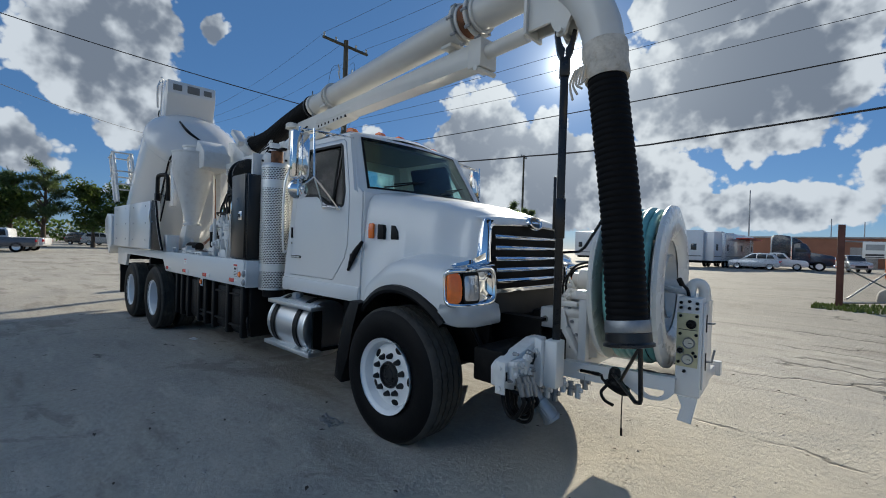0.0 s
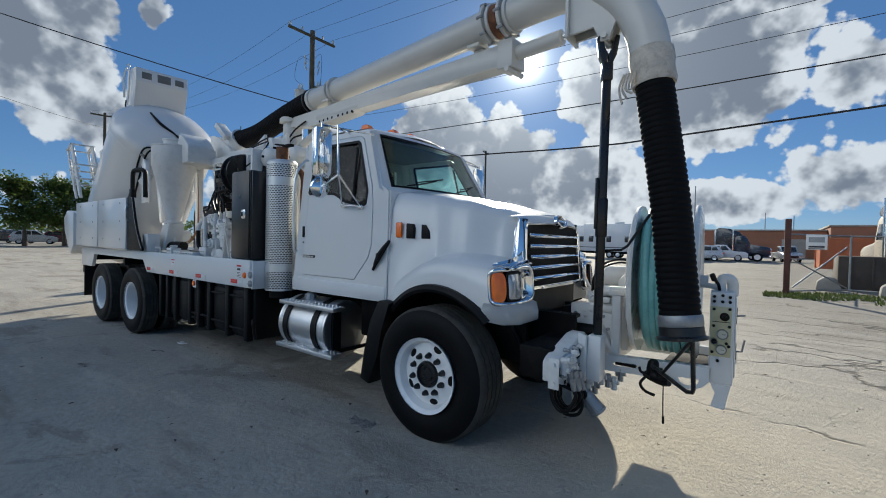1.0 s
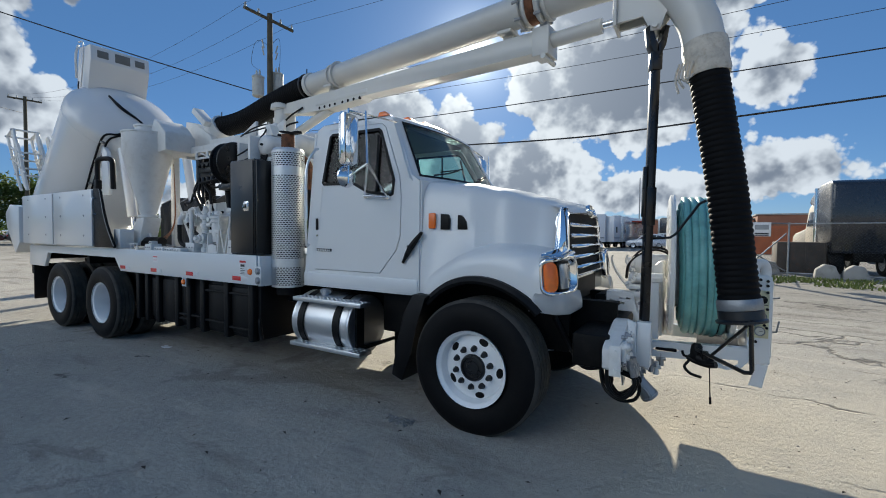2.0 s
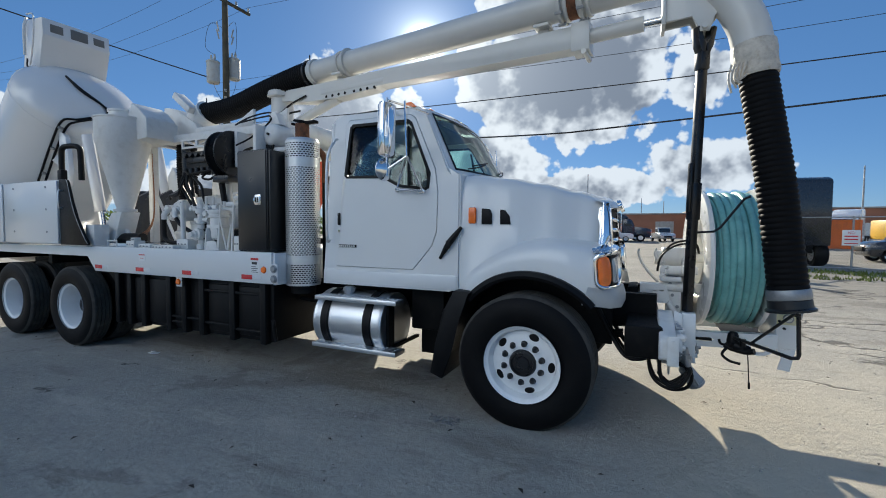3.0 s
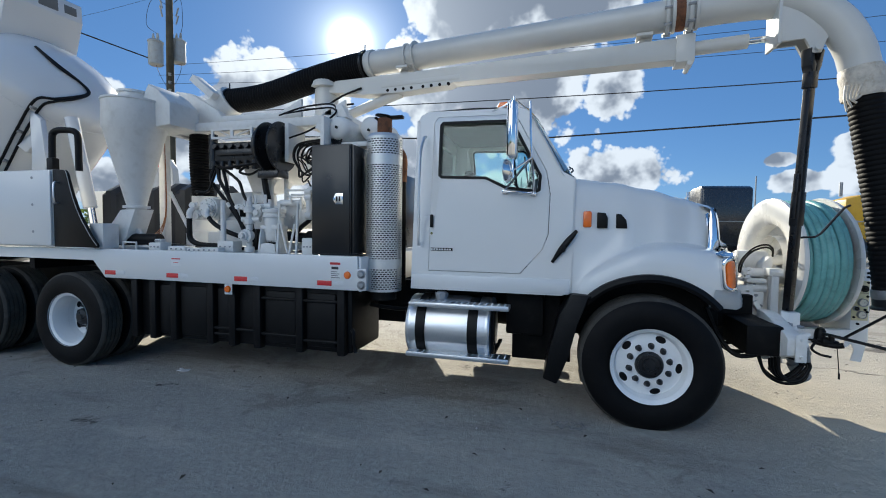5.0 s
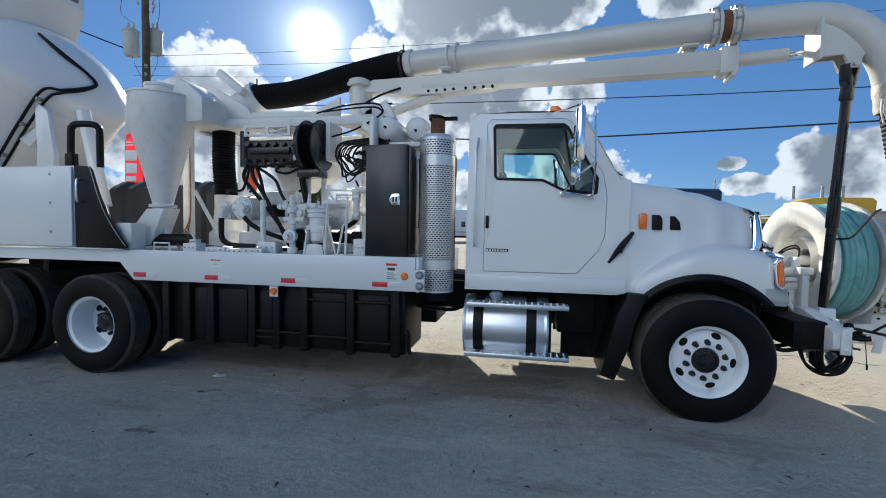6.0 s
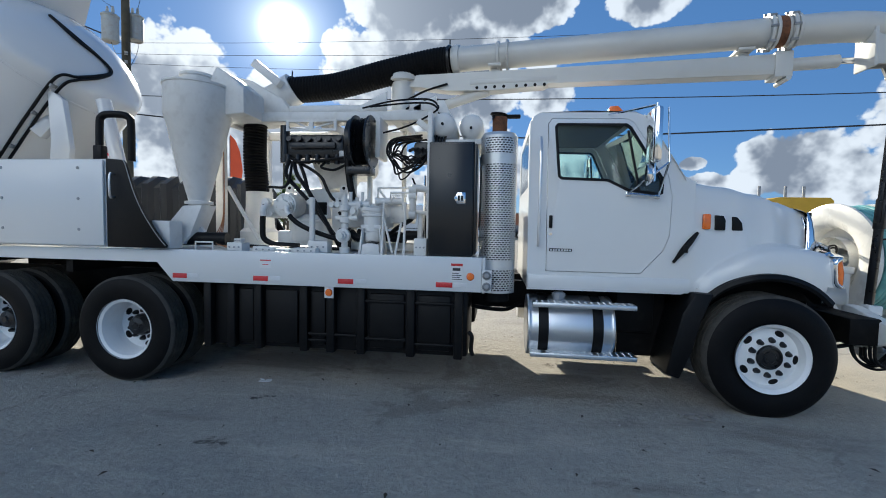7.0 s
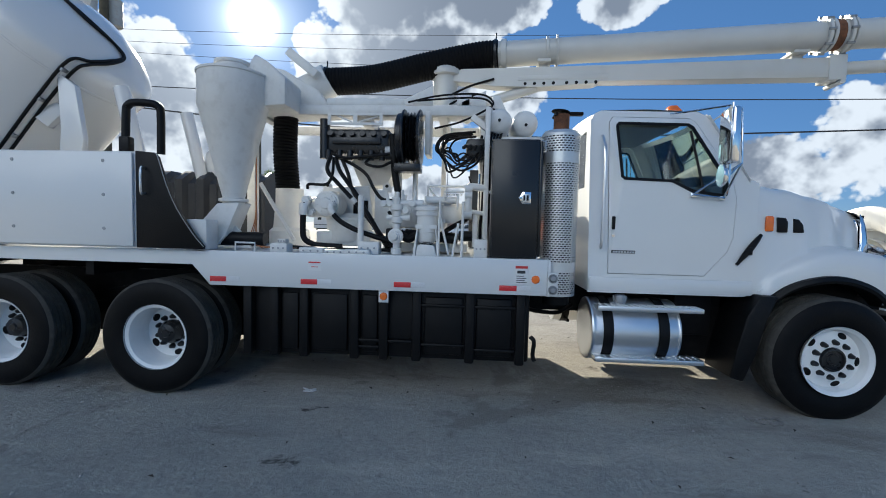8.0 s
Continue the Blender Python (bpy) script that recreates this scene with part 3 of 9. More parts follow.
for y in (0.52, 1.5):
    bm = box(B(), -1.72, -1.25, y, y + 0.46, 1.42, 1.56, 0.04)
    box(bm, -1.6, -1.4, y + 0.1, y + 0.36, 1.12, 1.42, 0.02)
    box(bm, -1.86, -1.7, y, y + 0.46, 1.5, 2.1, 0.05)
    if y > 1:
        box(bm, -1.87, -1.77, y + 0.12, y + 0.34, 2.12, 2.3, 0.03)
    part("cab_seat", bm, SEAT, truck)
bm = B()
ring = [Vector((-1.17, 1.73, 2.02)) + (Vector((0, 1, 0)) * math.cos(a) + Vector((-0.8, 0, -0.6)).cross(Vector((0, 1, 0))) * math.sin(a)) * 0.22 for a in [2 * math.pi * k / 24 for k in range(25)]]
tube(bm, ring, 0.014, 8, 1)
tube(bm, [(-1.17, 1.52, 2.02), (-1.15, 1.73, 2.0), (-1.17, 1.94, 2.02)], 0.012, 6)
tube(bm, [(-1.15, 1.73, 2.0), (-0.85, 1.73, 1.75)], 0.03, 8)
part("steering_wheel", bm, PLASTIC, truck)

# windscreen with its frame
def screen(f, g):
    """f across the cab, g up the glass."""
    z = 2.075 + 0.59 * g
    y0 = 0.335 + 0.135 * g
    bow = 0.16 * max(0.0, math.sin(math.pi * f)) ** 0.8
    return (-0.72 - 0.30 * g + bow * (1 - 0.45 * g), y0 + (far(y0) - y0) * f, z)


def band(f0, f1, g0, g1, push, n=20, k=8):
    bm = B()
    loft(bm, [[(Vector(screen(f0 + (f1 - f0) * i / n, g0 + (g1 - g0) * j / k)) + Vector((push, 0, push * 0.5))) for i in range(n + 1)] for j in range(k + 1)])
    return bm


glass = part("windscreen", band(0.03, 0.97, 0.05, 0.95, 0.0), GLASS, truck, "curved tinted windscreen")
glass.visible_shadow = False
for name, a in (("a_pillar", (-0.045, 0.035, -0.03, 1.0)), ("a_pillar", (0.965, 1.045, -0.03, 1.0))):
    part(name, band(*a, 0.004, 4), WHITE, truck)
for a in ((0.03, 0.045, 0.05, 0.95), (0.955, 0.97, 0.05, 0.95), (0.03, 0.97, 0.025, 0.06), (0.03, 0.97, 0.94, 0.975)):
    part("screen_seal", band(*a, 0.008, 16, 3), RUBBER, truck)
part("screen_header", band(-0.02, 1.02, 0.95, 1.03, 0.004), WHITE, truck)
part("cowl", band(-0.03, 1.03, -0.06, 0.045, 0.006), WHITE, truck)
for f0, f1 in ((0.12, 0.36), (0.52, 0.76)):
    p = [Vector(screen(f, g)) + Vector((0.025, 0, 0.02)) for f, g in ((f0, 0.04), ((f0 + f1) / 2, 0.11), (f1, 0.2))]
    bm = tube(B(), p, 0.008, 6)
    a, b = Vector(screen(f1 - 0.17, 0.13)) + Vector((0.018, 0, 0.012)), Vector(screen(f1 + 0.08, 0.27)) + Vector((0.018, 0, 0.012))
    tube(bm, [a, (a + b) / 2 + Vector((0.01, 0, 0)), b], 0.007, 6)
    part("wiper", bm, PLASTIC, truck)
for x, y in ((-1.26, 0.6), (-1.2, YC), (-1.26, far(0.6)), (-1.22, 0.95), (-1.22, far(0.95))):
    zz = 2.733 + 0.035 * math.sin(math.pi * (y - 0.45) / 1.54)
    bm = prism(B(), [(x - 0.07, zz), (x - 0.05, zz + 0.05), (x + 0.02, zz + 0.055), (x + 0.075, zz)], "y", y - 0.04, y + 0.04, 0.008)
    part("roof_marker_lamp", bm, ORANGE, truck, "amber roof marker lamp")


# bonnet with fenders
def table(x, pts):
    for (a, p), (b, q) in zip(pts, pts[1:]):
        if x <= b:
            f = max(0.0, (x - a) / (b - a))
            f = f * f * (3 - 2 * f)
            return p + (q - p) * f
    return pts[-1][1]


def arch(x):
    if abs(x) < 0.5:
        return max(1.03, 0.55 + math.sqrt(max(0.0, 0.66 ** 2 - x * x)))
    return 1.035 if x < 0 else 1.035 - (x - 0.5) * 0.3


rows = []
XS = [-0.615 + 1.175 * k / 44 for k in range(45)]
for x in XS:
    yf = table(x, [(-0.615, 0.285), (-0.45, 0.245), (-0.1, 0.2), (0.3, 0.2), (0.5, 0.225), (0.56, 0.245)])
    yh = table(x, [(-0.615, 0.292), (-0.23, 0.335), (0.1, 0.42), (0.4, 0.55), (0.56, 0.615)])
    zc = 1.47 - 0.38 * max(0.0, (0.14 - x) / 0.755) ** 2 - 0.05 * max(0.0, (x - 0.14) / 0.42) ** 2
    zt = table(x, [(-0.615, 2.055), (-0.3, 2.02), (0.0, 1.965), (0.3, 1.895), (0.5, 1.845), (0.56, 1.825)])
    z0 = arch(x)
    zc = max(zc, z0 + 0.05)
    half = [(yf, z0), (yf - 0.006, z0 + (zc - z0) * 0.45), (yf + 0.01, zc - 0.06), (yf + (yh - yf) * 0.22 + 0.004, zc - 0.014), (yh - (yh - yf) * 0.3, zc + 0.004), (yh - 0.002, zc + 0.03),
            (yh + 0.012, (zc + zt) / 2), (yh + 0.035, zt - 0.17), (yh + 0.06, zt - 0.09), (yh + 0.105, zt - 0.035), (yh + 0.2, zt - 0.004), (yh + 0.4, zt + 0.022), (YC, zt + 0.03)]
    row = [(x, y, z) for y, z in half] + [(x, far(y), z) for y, z in half[-2::-1]]
    rows.append(row)
bm = B()
grid = loft(bm, rows)
bm.faces.new(grid[-1])
hood = part("bonnet", bm, WHITE, truck, "white sloping bonnet with flared fenders", angle=62)
for s, put in ((1, lambda y: y), (-1, far)):
    # black flare round the arch
    bm = B()
    n = 26
    rr = []
    for i in range(n + 1):
        a = math.pi * (0.775 - 0.545 * i / n)
        x, z = 0.0 + 0.665 * math.cos(a), 0.548 + 0.665 * math.sin(a)
        yf = table(x, [(-0.615, 0.285), (-0.45, 0.245), (-0.1, 0.2), (0.3, 0.2), (0.5, 0.225), (0.56, 0.245)])
        c, d = math.cos(a), math.sin(a)
        rr.append([(x + c * o, put(yf + h), z + d * o) for o, h in ((-0.035, 0.16), (-0.035, -0.035), (-0.01, -0.05), (0.025, -0.03), (0.032, 0.01), (0.0, 0.03))])
    loft(bm, rr, close=True)
    part("fender_flare", bm, RUBBER, truck, "black rubber wheel-arch flare")
    # marker lamp and side vents, seated in the side of the bonnet
    ym = put(0.297)
    part("side_marker_lamp", box(B(), -0.535, -0.465, min(ym - 0.01, ym + 0.02), max(ym - 0.01, ym + 0.02), 1.615, 1.755, 0.014), ORANGE, truck, "amber rectangular side marker lamp")
    for pts, yy in (([(-0.42, 1.61), (-0.42, 1.745), (-0.355, 1.74), (-0.335, 1.7), (-0.335, 1.61)], 0.306), ([(-0.265, 1.61), (-0.265, 1.735), (-0.225, 1.73), (-0.185, 1.68), (-0.175, 1.61)], 0.331)):
        part("air_vent", prism(B(), pts, "y", *sorted((put(yy), put(yy + 0.05))), 0.006), PLASTIC, truck)
    # bonnet latch strap
    bm = tube(B(), [(-0.585, put(0.268), 1.585), (-0.69, put(0.25), 1.45), (-0.785, put(0.262), 1.31)], 0.018, 8, radii=lambda f: 0.014 + 0.014 * math.sin(math.pi * min(1, f * 1.1)))
    latch = part("bonnet_latch", bm, RUBBER, truck, "black rubber bonnet hold-down latch")
    part("latch_pull", box(B(), -0.715, -0.675, *sorted((put(0.222), put(0.24))), 1.4, 1.47, 0.006, None), PLASTIC, latch)
    # inner wheel-house and mud flap
    bm = B()
    prism(bm, [(-0.84, 0.31), (-0.72, 0.27), (-0.63, 0.52), (-0.58, 0.8), (-0.46, 1.045), (-0.615, 1.05), (-0.72, 0.86), (-0.79, 0.55)], "y", *sorted((put(0.17), put(0.6))), 0.015)
    part("mud_flap", bm, RUBBER, truck, "black rubber mud flap behind front wheel")

# dark sheet added to fill the dark underbody between fuel tank and mud flap
for put in (lambda y: y, far):
    part("splash_panel", box(B(), -1.15, -0.6, *sorted((put(0.62), put(0.645))), 0.34, 1.03, 0.01), UNDER, truck)

# grille and headlamps
bm = B()
sheet(bm, [(0.60, 1.2), (0.60, 1.68), (0.64, 1.755), (0.8, 1.775), (YC, 1.785), (far(0.8), 1.775), (far(0.64), 1.755), (far(0.60), 1.68), (far(0.60), 1.2)],
      [[(0.64, 1.235), (0.64, 1.69), (0.68, 1.745), (YC, 1.765), (far(0.68), 1.745), (far(0.64), 1.69), (far(0.64), 1.235)]],
      lambda y, z: (0.668 - (z - 1.2) * 0.09 - 0.045 * ((y - YC) / 0.62) ** 4, y, z), (-0.09, 0, 0))
bmesh.ops.bevel(bm, geom=[e for e in bm.edges if len(e.link_faces) == 2 and e.calc_face_angle(0) > 1.0], offset=0.01, segments=2, affect="EDGES")
grille = part("grille", bm, CHROME, truck, "chrome-framed radiator grille with horizontal bars")
part("grille_mesh", box(B(), 0.56, 0.57, 0.62, far(0.62), 1.2, 1.79), UNDER, grille)
for k in range(5):
    z = 1.295 + k * 0.0893
    bm = prism(B(), [(0.572, z), (0.64 - (z - 1.2) * 0.09, z - 0.012), (0.655 - (z - 1.2) * 0.09, z + 0.004), (0.64 - (z - 1.2) * 0.09, z + 0.022), (0.572, z + 0.026)], "y", 0.69, far(0.69), 0.003)
    part("grille_bar", bm, CHROME, grille)
part("lower_screen", box(B(), 0.565, 0.585, 0.7, far(0.7), 0.99, 1.23, 0.004), SCREEN, grille, "grey-brown radiator screen")
part("lower_frame", box(B(), 0.55, 0.564, 0.64, far(0.64), 0.95, 1.245, 0.004), PLASTIC, grille)
rows = []
for z, dx in ((1.85, -0.08), (1.838, -0.03), (1.815, 0.005), (1.79, 0.018), (1.768, 0.02), (1.762, -0.03)):
    rows.append([(0.66 - (min(z, 1.8) - 1.2) * 0.09 - 0.09 * ((y - YC) / 0.62) ** 4 + dx, y, z - 0.035 * abs((y - YC) / 0.6) ** 3) for y in [0.62 + 1.2 * i / 24 for i in range(25)]])
bm = B()
loft(bm, rows)
part("bonnet_lip", bm, WHITE, truck, "white rolled bonnet lip above the grille", angle=70)
BM = pose(0.626, YC, 1.786) @ pose(0, 0, 0, 0, -22, 0) @ Matrix.Diagonal((1, 1.45, 0.8, 1))
bm = lathe(B(), [(0.058, 0.012), (0.06, 0.026), (0.068, 0.032), (0.077, 0.024), (0.08, 0.0), (0.05, 0.0)], (0, 0, 0), (1, 0, 0), 32, close=True)
badge = part("badge", bm, CHROME, grille, "oval chrome badge", BM)
part("badge_field", lathe(B(), [(0, 0.014), (0.06, 0.012), (0.06, 0.0), (0, 0)], (0, 0, 0), (1, 0, 0), 28), BOXBLACK, badge, "", BM)
part("badge_mark", box(B(), 0.012, 0.026, -0.035, 0.035, -0.014, 0.014, 0.006), CHROME, badge, "", BM)
for s, put in ((1, lambda y: y), (-1, far)):
    # chrome corner: an upright strip that runs down into the headlamp surround
    bm = B()
    rows = []
    for z, a, b, swell in ((1.40, (0.495, 0.56), (0.615, 0.615), 0.034), (1.5, (0.502, 0.568), (0.61, 0.62), 0.034), (1.6, (0.508, 0.578), (0.602, 0.632), 0.032), (1.7, (0.514, 0.592), (0.593, 0.645), 0.028), (1.76, (0.522, 0.606), (0.58, 0.655), 0.02), (1.8, (0.53, 0.62), (0.565, 0.67), 0.008)):
        row = []
        for k in range(11):
            f = k / 10
            w = swell * max(0.0, math.sin(math.pi * f)) ** 0.6
            row.append((a[0] + (b[0] - a[0]) * f + 0.42 * w, put(a[1] + (b[1] - a[1]) * f - 0.9 * w), z))
        rows.append(row)
    loft(bm, rows)
    part("chrome_nose_strip", bm, CHROME, truck, "upright chrome strip beside the grille", angle=75)

    def lamp_face(u, v, out=0.0):
        """u from the fender side round to the grille, v up."""
        x = 0.515 + 0.14 * math.sin(min(1.0, u * 1.9) * math.pi / 2) + 0.01 * u
        y = 0.207 + 0.03 * u + 0.375 * max(0.0, u - 0.12) / 0.88
        z = 1.135 + (0.245 + 0.03 * u) * v
        return (x + out * (0.35 + 0.65 * u) - 0.02 * v * v, put(y - out * (1 - u) * 0.9), z)

    def lamp_round(u0, u1, v0, v1, out, power=3.4):
        """A lens with rounded corners, slightly domed."""
        bm = B()
        rows = []
        for f in (1.0, 0.97, 0.8, 0.5, 0.2):
            ring = []
            for k in range(28):
                a = 2 * math.pi * k / 28
                c, d = math.cos(a), math.sin(a)
                cu, cv = math.copysign(abs(c) ** (2 / power), c), math.copysign(abs(d) ** (2 / power), d)
                ring.append(lamp_face((u0 + u1) / 2 + cu * f * (u1 - u0) / 2, (v0 + v1) / 2 + cv * f * (v1 - v0) / 2, out + (0.012 if f < 1 else 0.0) + 0.008 * (1 - f)))
            rows.append(ring)
        g = loft(bm, rows, close=True)
        bm.faces.new(g[-1])
        return bm

    def lamp_rings(spec, power=5.0, n=40):
        """Rounded rings from the outside in, the last one filled."""
        bm = B()
        rows = []
        for u0, u1, v0, v1, out in spec:
            ring = []
            for k in range(n):
                a = 2 * math.pi * k / n
                c, d = math.cos(a), math.sin(a)
                cu, cv = math.copysign(abs(c) ** (2 / power), c), math.copysign(abs(d) ** (2 / power), d)
                ring.append(lamp_face((u0 + u1) / 2 + cu * (u1 - u0) / 2, (v0 + v1) / 2 + cv * (v1 - v0) / 2, out))
            rows.append(ring)
        g = loft(bm, rows, close=True)
        bm.faces.new(g[-1])
        return bm

    bm = lamp_rings([(-0.03, 1.03, -0.08, 1.1, -0.03), (-0.03, 1.03, -0.08, 1.1, 0.004), (-0.02, 1.015, -0.05, 1.07, 0.018), (0.0, 0.99, 0.0, 1.02, 0.022), (0.02, 0.965, 0.04, 0.97, 0.016), (0.03, 0.95, 0.07, 0.93, 0.0), (0.04, 0.935, 0.09, 0.91, -0.03), (0.2, 0.85, 0.3, 0.7, -0.045)])
    lampbody = part("headlamp_bezel", bm, CHROME, truck, "chrome headlamp surround", angle=60)
    bm = B()
    rows = []
    for deep, up in ((0.0, 0.0), (0.02, 0.012), (0.05, 0.018), (0.075, 0.03), (0.09, 0.055), (0.096, 0.1)):
        row = []
        for k in range(21):
            u = k / 20
            x, y, z = lamp_face(u, 1.07, 0.018)
            row.append((x - deep * (0.2 + 0.6 * u), put(put(y) + deep * (1.15 - 0.75 * u)), z + up * (0.3 + 0.9 * u)))
        rows.append(row)
    loft(bm, rows)
    part("bezel_shelf", bm, CHROME, lampbody, angle=75)
    part("turn_signal", lamp_round(0.045, 0.275, 0.06, 0.94, 0.0), ORANGE, lampbody, "amber turn signal lens")
    part("lamp_gap", lamp_rings([(0.285, 0.6, 0.07, 0.93, -0.02), (0.285, 0.6, 0.07, 0.93, 0.004), (0.3, 0.585, 0.11, 0.89, 0.004)], 9), PLASTIC, lampbody)
    part("headlamp", lamp_round(0.305, 0.575, 0.13, 0.87, -0.003, 8), LENS, lampbody, "square clear headlamp lens")
    bm = B()
    loft(bm, [[(x, put(y), z) for x, y, z in r] for r in (
        [(0.42, 0.21, 1.0), (0.62, 0.235, 0.985), (0.69, 0.36, 0.98), (0.70, 0.63, 0.985)],
        [(0.42, 0.203, 1.02), (0.63, 0.228, 1.0), (0.70, 0.35, 0.995), (0.715, 0.63, 1.0)],
        [(0.44, 0.204, 1.06), (0.635, 0.232, 1.06), (0.70, 0.352, 1.06), (0.715, 0.63, 1.06)],
        [(0.46, 0.206, 1.13), (0.62, 0.236, 1.13), (0.68, 0.356, 1.13), (0.695, 0.63, 1.13)],
        [(0.47, 0.24, 1.15), (0.58, 0.27, 1.15), (0.62, 0.4, 1.15), (0.63, 0.63, 1.15)])])
    bmesh.ops.solidify(bm, geom=bm.faces[:], thickness=0.012)
    part("fender_tip", bm, WHITE, truck, angle=75)
    # mirrors
    my = put(-0.09)
    bm = box(B(), -1.14, -1.07, *sorted((put(-0.185), put(0.005))), 2.15, 2.6, 0.03)
    mir = part("mirror_head", bm, CHROME, truck, "chrome rectangular side mirror")
    part("mirror_glass", box(B(), -1.146, -1.141, *sorted((put(-0.17), put(-0.01))), 2.175, 2.575, 0.002), MIRROR, mir)
    bm = lathe(B(), [(0, 0.055), (0.05, 0.045), (0.085, 0.02), (0.095, 0.0), (0.09, -0.008), (0, -0.008)], (-1.15, put(-0.075), 2.06), (1, -0.2 * s, 0), 28)
    part("convex_mirror", bm, CHROME, truck, "round chrome convex mirror")
    bm = B()
    tube(bm, [(-1.1, put(-0.1), 2.64), (-1.1, put(-0.1), 2.0)], 0.009, 8, smooth=False)
    tube(bm, [(-1.11, put(-0.1), 2.62), (-1.2, put(0.2), 2.66), (-1.35, put(0.44), 2.68)], 0.009, 8, smooth=False)
    tube(bm, [(-1.1, put(-0.1), 2.62), (-1.02, put(0.2), 2.62), (-0.98, put(0.42), 2.62)], 0.009, 8, smooth=False)
    apex = (-0.96, put(-0.02), 2.17)
    tube(bm, [(-0.98, put(-0.02), 2.62), apex], 0.009, 8, smooth=False)
    tube(bm, [apex, (-1.21, put(0.235), 1.925)], 0.009, 8, smooth=False)
    tube(bm, [apex, (-0.945, put(0.235), 1.905)], 0.009, 8, smooth=False)
    tube(bm, [(-1.1, put(-0.1), 2.06), apex], 0.008, 8, smooth=False)
    tube(bm, [(-1.215, put(0.228), 1.925), (-0.94, put(0.228), 1.9)], 0.011, 8, smooth=False)
    for x, z in ((-1.2, 1.92), (-0.955, 1.9)):
        box(bm, x - 0.025, x + 0.025, *sorted((put(0.235), put(0.272))), z - 0.02, z + 0.02, 0.006)
    part("mirror_bracket", bm, CHROME, truck)

# fuel tank and steps; the off-side copies are unseen, added to block low sun
for put in (lambda y: y, far):
    bm = lathe(B(), [(0, -0.37), (0.2, -0.385), (0.262, -0.39), (0.284, -0.385), (0.29, -0.37), (0.285, -0.355), (0.288, -0.34), (0.288, 0.34), (0.285, 0.355), (0.29, 0.37), (0.284, 0.385), (0.262, 0.39), (0.2, 0.385), (0, 0.37)], (-1.685, put(0.385), 0.67), (1, 0, 0), 40)
    fuel = part("fuel_tank", bm, ALU, truck, "cylindrical brushed aluminium fuel tank")
    for x in (-1.93, -1.45):
        bm = lathe(B(), [(0.294, -0.045), (0.3, -0.04), (0.3, 0.04), (0.294, 0.045)], (x, put(0.385), 0.67), (1, 0, 0), 40)
        part("tank_strap", bm, RUBBER, fuel)
    bm = lathe(B(), [(0, 0.05), (0.04, 0.048), (0.055, 0.035), (0.058, 0.0), (0.05, -0.03), (0, -0.03)], (-1.78, put(0.3), 0.955), (0, 0, 1), 20)
    for k in range(8):
        a = 2 * math.pi * k / 8
        cyl(bm, (-1.78 + 0.055 * math.cos(a), put(0.3) + 0.055 * math.sin(a), 0.96), (-1.78 + 0.055 * math.cos(a), put(0.3) + 0.055 * math.sin(a), 0.99), 0.009, seg=6)
    part("filler_cap", bm, GALV, fuel)
    for z, x0, x1, y0, y1 in ((0.885, -2.035, -1.13, 0.085, 0.235), (0.435, -2.05, -1.12, 0.06, 0.235)):
        bm = box(B(), x0, x1, *sorted((put(y0), put(y1))), z, z + 0.042, 0.006)
        for k in range(16):
            for j in range(3):
                x = x0 + 0.04 + k * (x1 - x0 - 0.08) / 15
                lathe(bm, [(0.011, 0), (0.009, 0.006), (0.005, 0.006), (0.004, 0.0)], (x, put(y0 + 0.03 + j * 0.045), z + 0.0405), (0, 0, 1), 8)
        part("cab_step", bm, ALU, truck, "aluminium tread-plate cab step")
    for x in (-1.95, -1.3):
        part("step_bracket", box(B(), x, x + 0.03, *sorted((put(0.2), put(0.8))), 0.44, 0.47), UNDER, truck)
        part("step_bracket", box(B(), x, x + 0.03, *sorted((put(0.2), put(0.3))), 0.44, 0.9), UNDER, truck)
    part("battery_box", box(B(), -1.2, -0.85, *sorted((put(0.5), put(0.85))), 0.6, 1.0, 0.02), UNDER, truck)

# exhaust stack with perforated heat shield
MX, MY = -2.37, 0.31
exhaust = part("exhaust", cyl(B(), (MX, MY, 0.9), (MX, MY, 2.46), 0.125, seg=24), UNDER, truck)
bm = B()
R0, cells = 0.172, 32


def shell(z0, z1, a0, a1, n=1):
    for k in range(n):
        b0, b1 = a0 + (a1 - a0) * k / n, a0 + (a1 - a0) * (k + 1) / n
        vs = [bm.verts.new((MX + R0 * math.cos(a), MY + R0 * math.sin(a), z)) for a, z in ((b0, z0), (b1, z0), (b1, z1), (b0, z1))]
        bm.faces.new(vs)


solid_bands = ((0.985, 1.0), (1.2, 1.285), (2.18, 2.27), (2.42, 2.445))
for z0, z1 in solid_bands:
    shell(z0, z1, 0, 2 * math.pi, cells)
row = 0
for (a, b), (c, d) in zip(solid_bands, solid_bands[1:]):
    n = round((c - b) / 0.02)
    h = (c - b) / n
    for k in range(n):
        z = b + k * h
        shell(z, z + h * 0.48, 0, 2 * math.pi, cells)
        for j in range(cells):
            off = 0.5 if row % 2 else 0.0
            a0 = 2 * math.pi * (j + off) / cells
            shell(z + h * 0.48, z + h, a0, a0 + 2 * math.pi / cells * 0.34)
        row += 1
bmesh.ops.remove_doubles(bm, verts=bm.verts, dist=0.0004)
part("heat_shield", bm, STEEL, exhaust, "perforated steel exhaust heat shield", angle=60)
bm = lathe(B(), [(0.17, 0), (0.15, 0.03), (0.09, 0.035), (0.075, 0.02)], (MX, MY, 2.445), (0, 0, 1), 32)
part("shield_cap", bm, STEEL, exhaust)
